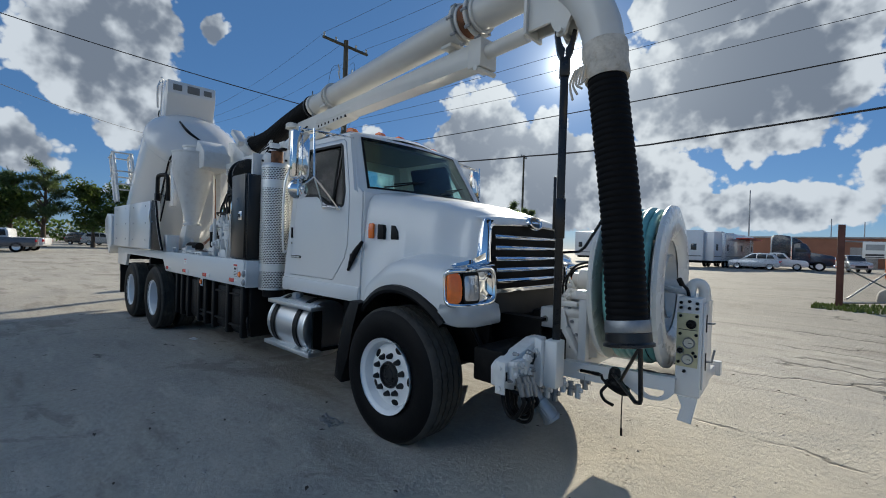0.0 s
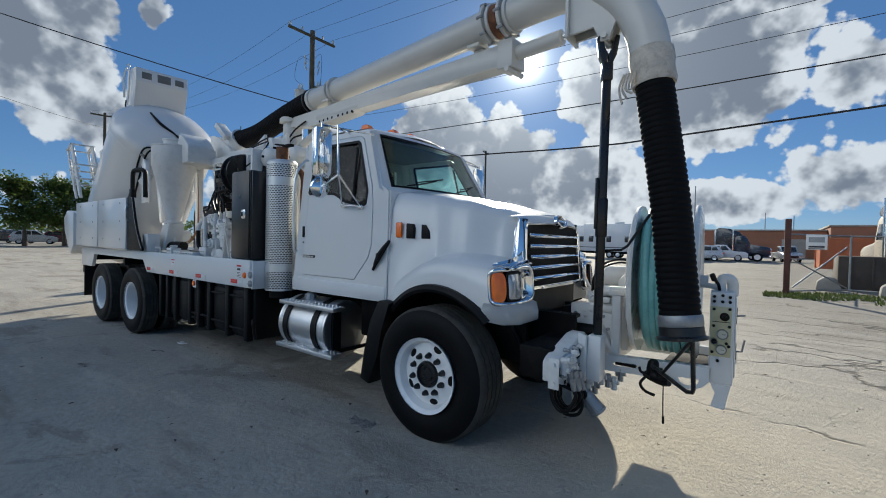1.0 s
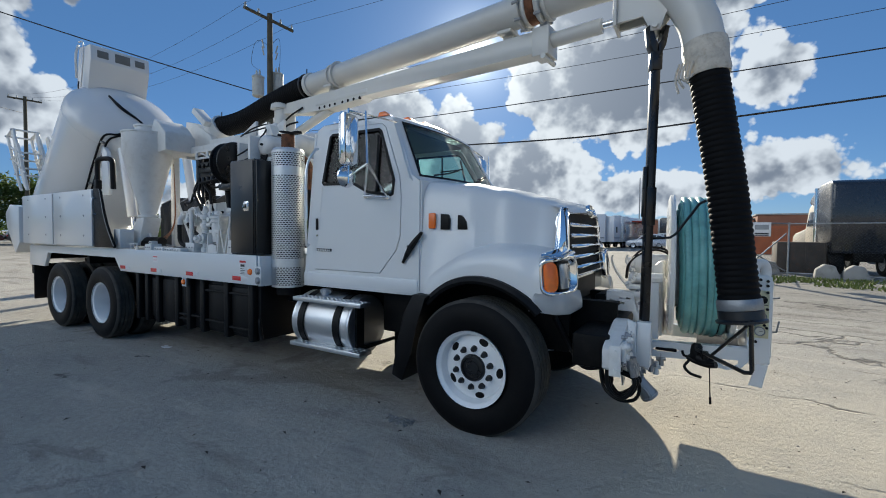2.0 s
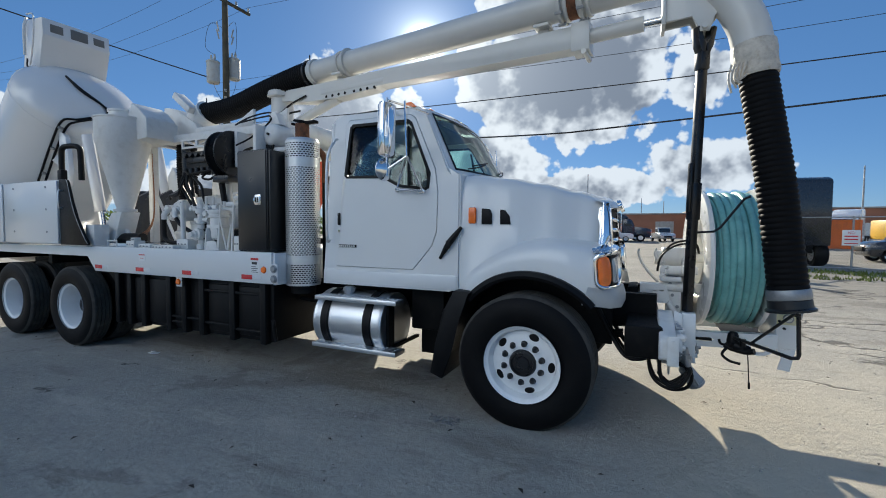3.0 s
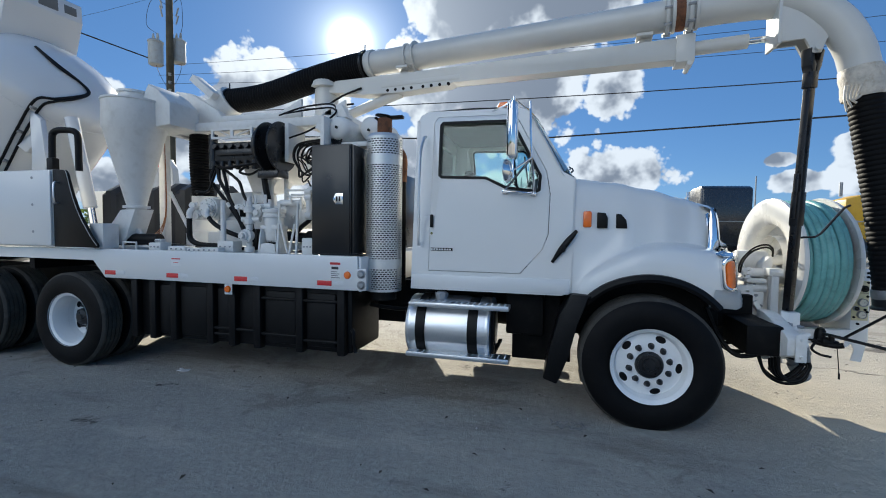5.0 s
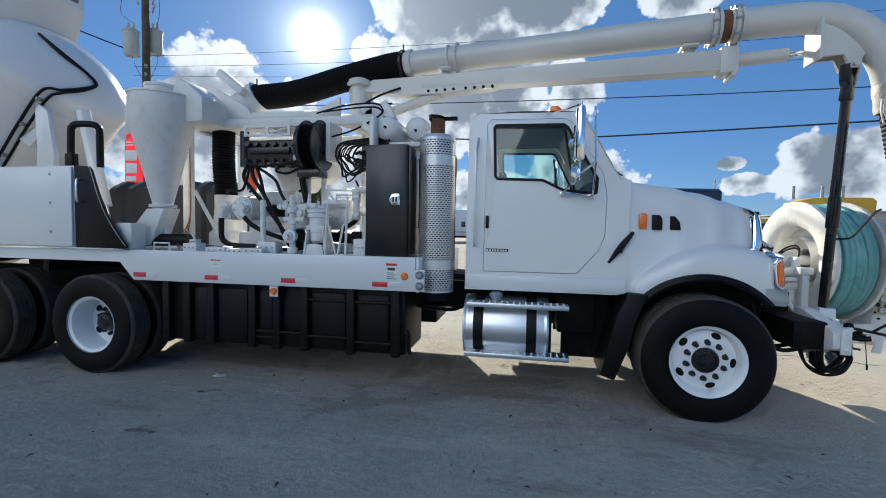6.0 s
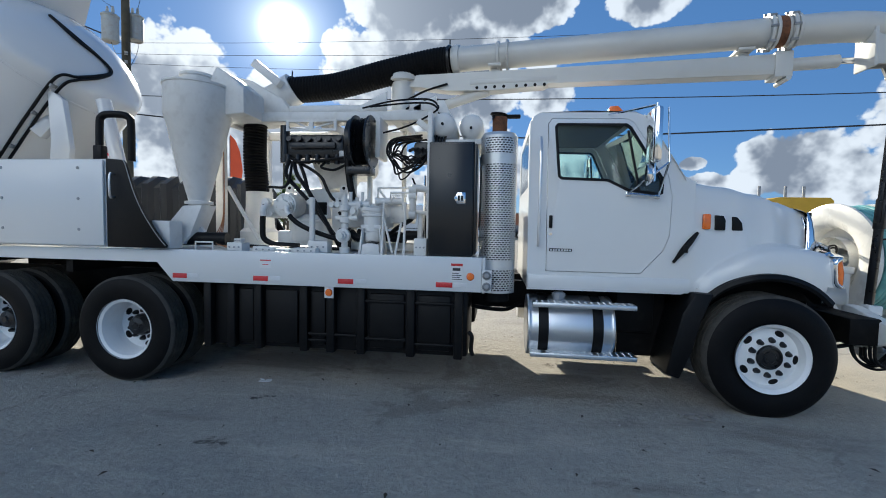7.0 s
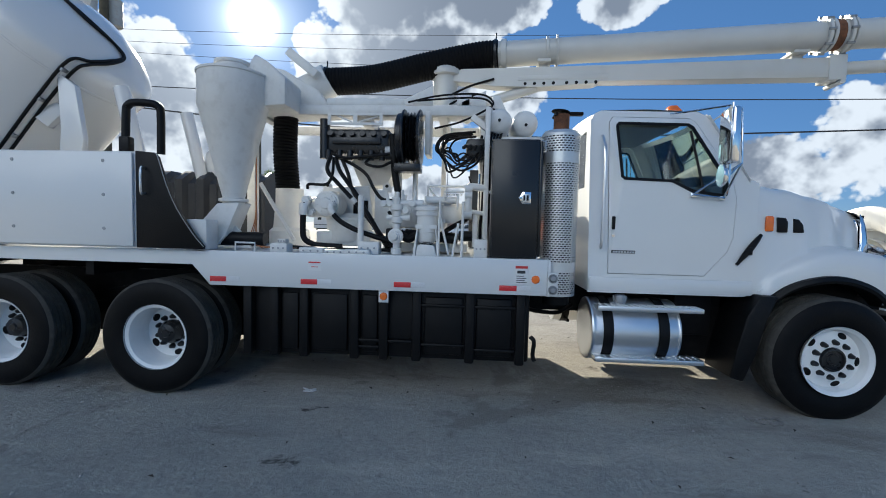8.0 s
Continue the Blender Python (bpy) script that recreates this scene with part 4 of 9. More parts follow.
bm = lathe(B(), [(0.07, 0), (0.07, 0.19), (0.062, 0.19), (0.06, 0.05)], (MX, MY, 2.44), (0, 0, 1), 22)
part("tail_pipe", bm, RUST, exhaust, "rusty exhaust tail pipe")
bm = lathe(B(), [(0, 0.012), (0.08, 0.01), (0.085, 0.0), (0, 0.0)], (MX - 0.01, MY, 2.655), (0.12, 0, 1), 20)
box(bm, MX + 0.03, MX + 0.19, MY - 0.03, MY + 0.03, 2.625, 2.655, 0.008)
cyl(bm, (MX - 0.06, MY - 0.08, 2.625), (MX - 0.06, MY + 0.08, 2.625), 0.014, seg=8)
part("rain_flap", bm, UNDER, exhaust, "dark hinged rain flap")
part("stack_bracket", box(B(), MX - 0.02, MX + 0.02, MY + 0.1, 0.9, 1.4, 1.46), UNDER, exhaust)
part("stack_pipe", tube(B(), [(MX + 0.12, MY + 0.2, 1.0), (MX + 0.12, MY + 0.2, 2.1)], 0.03, 12, smooth=False), UNDER, exhaust)
part("stack_elbow", tube(B(), [(MX + 0.12, MY + 0.2, 2.05), (MX + 0.12, MY + 0.2, 2.3), (MX + 0.02, MY + 0.18, 2.42)], 0.034, 12), RUST, exhaust)

# two unseen boxes on the off side, added to cut sun passing under the cab
part("battery_box", box(B(), -2.6, -2.08, 1.72, 2.36, 0.64, 1.02, 0.02), UNDER, truck)
part("tool_box", box(B(), -0.98, -0.6, 1.7, 2.3, 0.5, 1.02, 0.02), UNDER, truck)

# ---- deck and cabinets ----
bm = prism(B(), [(-2.5, 1.01), (-2.5, 1.325), (-5.56, 1.325), (-5.6, 1.31), (-9.0, 1.31), (-9.0, 0.95), (-8.3, 0.95), (-8.15, 1.2), (-5.68, 1.2), (-5.52, 1.01)], "y", 0.0, 0.05, 0.006)
part("deck_side", bm, WHITE, truck, "white folded-steel deck side with reflectors")
bm = prism(B(), [(-2.5, 1.01), (-2.5, 1.325), (-5.56, 1.325), (-5.6, 1.31), (-9.0, 1.31), (-9.0, 0.95), (-8.3, 0.95), (-8.15, 1.2), (-5.68, 1.2), (-5.52, 1.01)], "y", far(0.05), far(0.0), 0.006)
part("deck_side", bm, WHITE, truck)
part("deck_plate", box(B(), -9.0, -2.5, 0.052, far(0.052), 1.26, 1.312, 0.004), WHITE, truck)
for x in (-8.7, -6.76, -5.3, -4.2, -3.2):
    part("deck_beam", box(B(), x, x + 0.08, 0.06, far(0.06), 1.06, 1.255), UNDER, truck)
part("deck_front_plate", box(B(), -2.497, -2.47, 0.02, far(0.02), 1.0, 1.32, 0.004), WHITE, truck)
lp = part("lamp_plate", box(B(), -2.498, -2.41, -0.012, 0.012, 1.015, 1.215, 0.006), WHITE, truck)
for z in (1.165, 1.065):
    bm = lathe(B(), [(0, -0.022), (0.022, -0.02), (0.03, -0.012), (0.034, 0.0), (0.04, 0.0), (0.04, -0.008), (0.034, -0.008)], (-2.454, -0.012, z), (0, 1, 0), 20)
    part("deck_lamp", bm, GALV, lp, "round clear deck lamp")
bm = lathe(B(), [(0, -0.018), (0.028, -0.014), (0.036, 0.0), (0, 0.0)], (-2.6, -0.001, 1.15), (0, 1, 0), 20)
part("deck_marker_lamp", bm, ORANGE, truck, "round amber deck marker")
for k, x in enumerate((-5.44, -4.6, -3.76, -2.835)):
    r = part("reflector", box(B(), x - 0.075, x + 0.075, -0.0045, 0.001, 1.045, 1.092, 0.002), RED, truck, "red and white reflector strip")
    part("white_reflector", box(B(), x + 0.077, x + 0.2, -0.0035, 0.001, 1.045, 1.092, 0.001), WHITEREF, r)
bm = lathe(B(), [(0, -0.02), (0.03, -0.016), (0.036, 0.0), (0, 0.0)], (-3.93, 0.02, 0.955), (0, 1, 0), 18)
mk = part("hanging_marker_lamp", bm, ORANGE, truck)
part("lamp_tab", box(B(), -3.975, -3.885, 0.022, 0.03, 0.9, 1.015, 0.004), WHITE, mk)
wl = part("warning_label", box(B(), -2.78, -2.665, -0.003, 0.0005, 1.105, 1.27), STICKER, truck, "white and red warning sticker")
part("warning_band", box(B(), -2.775, -2.67, -0.0045, -0.003, 1.243, 1.265), LETTERED, wl)
bm = B()
for k, w in enumerate((0.09, 0.07, 0.085, 0.06)):
    box(bm, -2.765, -2.765 + w, -0.0045, -0.003, 1.12 + k * 0.018, 1.126 + k * 0.018)
box(bm, -2.76, -2.69, -0.0045, -0.003, 1.2, 1.225)
part("label_lines", bm, LETTER, wl)
wl = part("warning_label", box(B(), -4.61, -4.49, -0.003, 0.0005, 1.17, 1.25), STICKER, truck)
bm = box(B(), -4.605, -4.495, -0.0045, -0.003, 1.237, 1.249)
box(bm, -4.58, -4.52, -0.0045, -0.003, 1.2, 1.206)
part("label_lines", bm, LETTERED, wl)

# black water tank slung under the deck
wt = part("water_tank", box(B(), -5.25, -2.62, 0.14, 0.8, 0.37, 1.03, 0.03), PLASTIC, truck, "black ribbed plastic water tank under the deck")
for x in (-5.25, -5.0, -4.72, -4.25, -3.98, -3.68, -3.2, -2.75):
    part("tank_rib", box(B(), x, x + 0.085, 0.07, 0.16, 0.36, 1.03, 0.018), PLASTIC, wt)
for x0, x1, z in ((-3.6, -3.2, 0.86), (-3.12, -2.75, 0.86), (-4.17, -3.98, 0.46), (-3.6, -3.2, 0.5), (-3.12, -2.75, 0.47), (-4.17, -3.68, 0.52)):
    part("tank_bar", box(B(), x0, x1, 0.085, 0.15, z, z + 0.028, 0.008), PLASTIC, wt)
for x0, x1 in ((-4.9, -4.74), (-4.62, -4.28), (-4.15, -4.0), (-3.57, -3.22), (-3.1, -2.78)):
    part("tank_panel", box(B(), x0, x1, 0.11, 0.15, 0.42, 0.95, 0.03), PLASTIC, wt)
# off-side tank is unseen; made longer and taller to stop sun crossing beneath
part("water_tank", box(B(), -5.95, -2.62, far(0.8), far(0.1), 0.37, 1.25, 0.03), PLASTIC, truck)
bm = B()
tube(bm, [(-2.61, 0.12, 0.62), (-2.58, 0.1, 0.58), (-2.585, 0.12, 0.46), (-2.57, 0.12, 0.4)], 0.02, 8)
part("tank_hose", tube(B(), [(-2.6, 0.5, 0.8), (-2.45, 0.6, 0.76), (-2.25, 0.7, 0.74), (-2.1, 0.8, 0.8)], 0.022, 8), RUBBER, wt)
part("tank_drain", bm, RUBBER, wt)
for y in (0.04, far(0.62)):
    part("rear_mud_flap", box(B(), -8.98, -8.95, y, y + 0.58, 0.32, 0.96, 0.004), RUBBER, truck, "black rubber rear mud flap")
part("rear_bumper", box(B(), -9.1, -8.98, 0.05, far(0.05), 0.78, 0.95, 0.01), UNDER, truck)

# white side cabinets
for s, put in ((1, lambda y: y), (-1, far)):
    for x0, x1 in ((-7.6, -6.16), (-9.0, -7.63)):
        cab = part("side_cabinet", box(B(), x0, x1, *sorted((put(-0.06), put(0.06))), 1.332, 2.19, 0.012), WHITE, truck, "white steel side cabinet")
        bm = box(B(), x0 + 0.012, x1 - 0.012, *sorted((put(-0.09), put(-0.064))), 1.345, 2.18, 0.012)
        door = part("cabinet_door", bm, WHITE, cab)
        for x in (x0 + 0.3, x1 - 0.28):
            for z in (1.5, 1.8, 2.1):
                part("bolt", lathe(B(), [(0, -0.008), (0.014, -0.006), (0.016, 0.0), (0, 0)], (x, put(-0.0895), z), (0, s, 0), 10), GALV, door)
    bm = B()
    prism(bm, [(-6.155, 1.335), (-6.155, 2.195), (-5.98, 2.18), (-5.945, 2.14), (-5.87, 1.9), (-5.77, 1.68), (-5.62, 1.46), (-5.53, 1.36), (-5.54, 1.335)], "y", *sorted((put(-0.07), put(-0.035))), 0.006)
    wing = part("cabinet_wing", bm, PLASTIC, truck, "black sheet-steel cabinet end with curved front edge")
    part("wing_handle", tube(B(), [(-6.07, put(-0.07), 2.04), (-6.07, put(-0.115), 2.03), (-6.07, put(-0.115), 1.83), (-6.07, put(-0.07), 1.82)], 0.011, 8, 3), ALU, wing)
    part("wing_trim", tube(B(), [(-5.98, put(-0.072), 2.18), (-5.945, put(-0.072), 2.14), (-5.87, put(-0.072), 1.9), (-5.77, put(-0.072), 1.68), (-5.62, put(-0.072), 1.46), (-5.53, put(-0.072), 1.36)], 0.0035, 6, 3), GALV, wing)

# ---- debris tank, tipped up ----
TH = radians(46)
AX = Vector((math.cos(TH), 0, math.sin(TH)))
HEAD = Vector((-7.87, 1.13, 3.68))
TR = 0.935
prof = [(0, 0.40), (TR * 0.35, 0.365), (TR * 0.65, 0.26), (TR * 0.85, 0.135), (TR * 0.94, 0.06), (TR * 0.98, 0.005), (TR, -0.06), (TR, -0.14), (TR, -2.75), (TR + 0.05, -2.76), (TR + 0.05, -2.86), (TR, -2.87), (0.9, -3.0), (0.0, -3.05)]
tank = part("debris_tank", lathe(B(), prof, HEAD, AX, 64), TANKW, truck, "white cylindrical debris tank tipped up for dumping", angle=45)
part("tank_seam", lathe(B(), [(TR - 0.002, -0.16), (TR + 0.006, -0.165), (TR + 0.006, -0.185), (TR - 0.002, -0.19)], HEAD, AX, 64), TANKW, tank)
side = Vector((0, 1, 0))
upv = AX.cross(side) * -1
# shroud on the head
M = Matrix.Translation((-8.17, 1.07, 4.12)) @ pose(0, 0, 0, 0, 9, -4)
bm = prism(B(), [(-0.5, -0.25), (0.02, -0.2), (0.1, 0.0), (0.2, 0.56), (0.14, 0.82), (-0.45, 0.8)], "y", -0.47, 0.46, 0.015)
shroud = part("shut_off_shroud", bm, TANKW, tank, "white boxed shroud with square openings on the tank head", M)
# raised grey blocks stand in for the shaded insides of the openings
for y0, y1, z0, z1 in ((-0.37, -0.2, 0.62, 0.75), (-0.1, 0.14, 0.61, 0.77), (0.22, 0.38, 0.63, 0.75)):
    bm = prism(B(), [(0.1, z0), (0.206 - (z0 - 0.56) * 0.23, z0), (0.206 - (z1 - 0.56) * 0.23, z1), (0.1, z1)], "y", y0, y1, 0.004)
    part("shroud_opening", bm, BEIGE, shroud, "", M)
bm = tube(B(), [(-0.2, -0.54, 0.85), (0.1, -0.56, 0.8), (0.13, -0.56, 0.4), (0.02, -0.55, 0.05)], 0.012, 6)
tube(bm, [(-0.25, -0.53, 0.8), (-0.1, -0.6, 0.6), (-0.1, -0.58, 0.2)], 0.02, 6)
part("shroud_pipe", bm, CAST, shroud, "", M)
bm = tube(B(), [(-0.1, -0.55, 0.15), (0.0, -0.56, 0.0), (0.2, -0.4, -0.1)], 0.012, 6)
part("shroud_cable", bm, RUBBER, shroud, "", M)


def on_shell(a, h, lift):
    """Near-side place on the tank: degrees down round the axis, metres along it from the head (back: minus)."""
    a = radians(a)
    steps = prof[:8]
    r = TR
    for (r0, h0), (r1, h1) in zip(steps, steps[1:]):
        if h1 <= h <= h0:
            r = r0 + (r1 - r0) * (h0 - h) / max(1e-6, h0 - h1)
    return HEAD + AX * (h + lift * 0.7) + (-side * math.cos(a) + upv * math.sin(a)) * (r + lift * 0.7)


for o in (0.0, 5.0):
    pts = [(-11, 0.35), (43, 0.355 - o * 0.002), (82, 0.31), (88 + o * 0.3, 0.26), (74, 0.19 - o * 0.004), (60, 0.1 - o * 0.006), (50 + o, 0.0 - o * 0.01), (50 + o, -0.5), (52 + o, -1.1), (54 + o, -1.7)]
    bm = tube(B(), [on_shell(a, h, 0.022) for a, h in pts], 0.017, 8)
    part("tank_hose", bm, RUBBER, tank, "black hydraulic line clipped along the tank" if o else "")
for a, h in ((50, -0.1), (51, -0.5), (53, -1.0)):
    part("hose_clip", box(B(), -0.02, 0.02, -0.02, 0.07, -0.03, 0.03, 0.006), GALV, tank, "", Matrix.Translation(on_shell(a, h, 0.01)) @ pose(0, 0, 0, 0, -46, 0))
# lifting lugs and brackets on the shell
for a, h in ((61, -0.58),):
    bm = box(B(), -0.13, 0.13, -0.06, 0.06, -0.09, 0.09, 0.012)
    part("shell_lug", bm, TANKW, tank, "", Matrix.Translation(on_shell(a, h, 0.0)) @ pose(0, 0, 0, 0, -50, 20))
bm = prism(B(), [(-7.5, 3.1), (-7.3, 2.95), (-7.22, 2.4), (-7.25, 2.19), (-7.5, 2.19), (-7.45, 2.5)], "y", 0.55, 0.62, 0.01)
part("tank_bolster", bm, TANKW, tank, "white steel bolster bolted under the tank head")
# cradle, stand and lower chute
part("tank_stand", prism(B(), [(-6.75, 1.33), (-6.62, 2.45), (-6.5, 2.6), (-6.4, 2.45), (-6.3, 1.33)], "y", far(0.75), far(0.63), 0.01), CAST, truck)
for y in (0.62, far(0.78)):
    ram = part("tipping_ram", cyl(B(), (-6.56, y, 1.8), (-6.85, y, 2.95), 0.075, seg=20), TANKW, truck)
    part("ram_rod", cyl(B(), (-6.46, y, 1.36), (-6.56, y, 1.82), 0.04, seg=16), CHROME, ram)
part("tank_hinge", box(B(), -9.4, -9.0, 0.35, far(0.35), 1.2, 1.7, 0.04), TANKW, truck)
bm = prism(B(), [(-9.08, 1.35), (-9.3, 1.15), (-9.72, 1.62), (-9.78, 1.9), (-9.55, 2.05), (-9.08, 2.0)], "y", -0.12, 0.35, 0.02)
part("rear_splash_box", bm, WHITE, truck, "white faceted splash box at the tail")
link = holder("tail_gate_linkage", truck, (-9.3, 0.2, 2.3), "white tubular tail-gate linkage")
for y in (-0.04, 0.3):
    for pts, r in (([(-8.9, y, 2.3), (-9.25, y, 3.0), (-9.55, y, 3.45), (-9.85, y, 3.35)], 0.03), ([(-9.2, y, 2.3), (-9.6, y, 2.9), (-9.85, y, 3.35)], 0.025), ([(-9.25, y, 3.0), (-9.6, y, 2.9)], 0.02), ([(-9.0, y, 2.35), (-9.6, y, 3.4)], 0.02), ([(-9.05, y, 2.9), (-9.75, y, 3.15)], 0.02), ([(-8.95, y, 2.6), (-9.6, y, 2.9)], 0.018), ([(-9.35, y, 2.45), (-9.5, y, 3.4)], 0.022)):
        part("linkage_bar", tube(B(), pts, r, 6, smooth=False), CAST, link)
for x, z in ((-9.1, 2.7), (-9.25, 3.0), (-9.55, 3.45), (-9.85, 3.35), (-9.6, 2.9), (-9.4, 2.6)):
    part("linkage_rung", tube(B(), [(x, -0.08, z), (x, 0.34, z)], 0.018, 6, smooth=False), CAST, link)
part("linkage_plate", prism(B(), [(-9.3, 2.3), (-9.25, 3.05), (-9.5, 3.4), (-9.62, 3.38), (-9.45, 2.9), (-9.42, 2.3)], "y", 0.44, 0.46, 0.004), CAST, link)
bm = B()
tube(bm, [(-6.35, 0.06, 2.19), (-6.34, 0.06, 2.56), (-6.32, 0.06, 2.62), (-6.27, 0.07, 2.65), (-6.14, 0.12, 2.655), (-6.09, 0.14, 2.63), (-6.075, 0.15, 2.57), (-6.085, 0.16, 2.2)], 0.035, 12, 3)
vent = part("vent_pipe", bm, PLASTIC, truck, "black bent vent pipe")
bm = box(B(), -6.39, -6.29, 0.02, 0.1, 2.19, 2.34, 0.015)
part("vent_valve", bm, PLASTIC, vent)

# ---- machinery on the deck ----
# cyclone separator
CX, CY = -5.5, 0.37
prof = [(0.0, 1.72), (0.1, 1.72), (0.1, 1.78), (0.135, 1.78), (0.135, 1.81), (0.1, 1.815), (0.31, 2.665), (0.318, 2.68), (0.318, 2.97), (0.328, 2.975), (0.328, 2.995), (0.16, 3.0), (0.155, 3.08), (0.17, 3.085), (0.17, 3.11), (0.0, 3.115)]
cyc = part("cyclone", lathe(B(), prof, (CX, CY, 0), (0, 0, 1), 40), CAST, truck, "white cyclone separator with long cone")
bm = B()
loft(bm, [[(CX + 0.05, CY + d, 2.65), (CX + 0.05, CY + d + 0.001, 3.0), (-5.0, 0.66 + d * 0.6, 2.96), (-5.0, 0.66 + d * 0.6, 2.72)] for d in (-0.28, 0.2)])
prism(bm, [(CX - 0.02, 2.68), (CX + 0.1, 3.01), (-5.28, 3.2), (-5.15, 3.12), (-4.98, 2.98), (-4.98, 2.72)], "y", 0.35, 0.75, 0.02)
part("inlet_duct", bm, CAST, cyc)
bm = prism(B(), [(CX - 0.1, 1.76), (CX + 0.12, 1.77), (CX - 0.02, 1.45), (CX - 0.1, 1.36), (CX - 0.26, 1.36), (CX - 0.26, 1.58)], "y", CY - 0.12, CY + 0.12, 0.01)
prism(bm, [(CX - 0.25, 1.325), (CX - 0.25, 1.6), (CX - 0.06, 1.6), (CX - 0.06, 1.325)], "y", 0.02, 0.2, 0.008)
part("discharge_chute", bm, CAST, cyc)
part("cyclone_gusset", prism(B(), [(CX + 0.02, 1.33), (CX - 0.02, 1.6), (CX + 0.2, 1.33)], "y", CY - 0.02, CY + 0.02), CAST, cyc)
bm = cyl(B(), (-5.95, 0.3, 1.42), (-5.2, 0.4, 1.42), 0.07)
part("drain_hose", bm, RUBBER, truck)

# overhead frame
frame_parts = holder("equipment_frame", truck, (-4.4, 0.8, 1.3))
for x, y in ((-5.5, 0.75), (-5.5, 1.75), (-3.05, 0.85), (-3.05, 1.75)):
    part("frame_post", box(B(), x - 0.045, x + 0.045, y - 0.045, y + 0.045, 1.312, 2.715, 0.006), CAST, frame_parts)
for y in (0.75, 1.75):
    part("frame_beam", box(B(), -5.55, -2.95, y - 0.045, y + 0.045, 2.716, 2.815, 0.008), CAST, frame_parts)
for x in (-5.5, -4.4, -3.5, -3.05):
    part("frame_tie", box(B(), x - 0.05, x + 0.05, 0.8, 1.7, 2.725, 2.83, 0.006), CAST, frame_parts)
part("frame_brace", tube(B(), [(-5.42, 0.75, 2.0), (-5.05, 0.75, 1.4)], 0.022, 6, smooth=False), CAST, frame_parts)
for x, y in ((-3.92, 0.7), (-3.76, 0.75), (-4.21, 0.28), (-3.5, 1.3)):
    top = 2.72 if x > -4.1 else 1.86
    part("frame_post", cyl(B(), (x, y, 1.31), (x, y, top), 0.028, seg=10), CAST, frame_parts)

# hinged duct where the boom hose ends
bm = cyl(B(), (-5.25, 1.12, 2.95), (-4.86, 1.12, 3.17), 0.2, 0.165)
cyl(bm, (-4.93, 1.12, 3.13), (-4.8, 1.12, 3.2), 0.185)
prism(bm, [(-5.55, 2.75), (-5.5, 3.3), (-5.25, 3.25), (-4.85, 3.02), (-4.7, 2.8)], "y", 0.92, 1.32, 0.02)
part("duct_elbow", bm, CAST, truck)
bm = box(B(), -0.2, 0.2, -0.08, 0.08, -0.045, 0.045, 0.01)
part("ram_cover", bm, CAST, truck, "", Matrix.Translation((-5.02, 0.92, 3.3)) @ pose(0, 0, 0, 0, 38, 0))
part("duct_platform", box(B(), -4.75, -3.9, 0.85, 1.5, 2.842, 2.93, 0.02), CAST, truck)
bm = ribbed(B(), [(-5.3, 1.12, 2.85), (-5.31, 1.12, 2.4), (-5.28, 1.13, 1.95)], 0.125, 0.035, 0.012)
part("suction_hose", bm, HOSE, truck, "black corrugated suction hose")
bm = lathe(B(), [(0, 0), (0.22, 0), (0.22, 0.18), (0.18, 0.22), (0.155, 0.5), (0.155, 0.66), (0, 0.66)], (-5.26, 1.13, 1.312), (0, 0, 1), 28)
part("hose_pedestal", bm, CAST, truck)

# blower, pump and filters
def fitting(bm, x, y, z, r=0.03, axis=(0, -1, 0), hexed=True):
    """A pipe union: a hexagon nut, a collar and a stub."""
    lathe(bm, [(0, -0.01), (r * 1.25, -0.01), (r * 1.25, r * 0.7), (r * 0.9, r * 0.75), (r * 0.9, r * 1.4), (r * 1.1, r * 1.45), (r * 1.1, r * 1.9), (0, r * 1.9)], (x, y, z), axis, 6 if hexed else 14)


def valve(bm, x, y, z, r=0.045):
    """A round valve body with a bonnet and bolts round its face."""
    lathe(bm, [(0, -0.06), (r * 0.6, -0.06), (r * 0.65, -0.03), (r, -0.025), (r, 0.02), (r * 0.8, 0.05), (0, 0.06)], (x, y, z), (0, 1, 0), 18)
    for k in range(6):
        a = math.pi * k / 3
        cyl(bm, (x + r * 0.82 * math.cos(a), y - 0.035, z + r * 0.82 * math.sin(a)), (x + r * 0.82 * math.cos(a), y - 0.02, z + r * 0.82 * math.sin(a)), 0.007, seg=6)


bm = B()
box(bm, -4.78, -4.2, 0.66, 1.3, 1.36, 1.52, 0.02)
lathe(bm, [(0, 1.4), (0.22, 1.4), (0.24, 1.43), (0.24, 1.62), (0.25, 1.625), (0.25, 1.655), (0.2, 1.66), (0.17, 1.7), (0, 1.7)], (-4.48, 0.86, 0), (0, 0, 1), 36)
prism(bm, [(-4.72, 1.66), (-4.66, 1.98), (-4.25, 2.0), (-4.2, 1.66)], "y", 0.78, 1.25, 0.02)
prism(bm, [(-4.18, 1.5), (-4.18, 1.95), (-4.05, 1.95), (-3.98, 1.6), (-3.98, 1.5)], "y", 0.72, 0.78, 0.01)
blower = part("blower", bm, CAST, truck, "white painted positive-displacement blower")
part("blower_port", box(B(), -4.42, -4.26, 0.772, 0.79, 1.7, 1.84, 0.006), UNDER, blower)
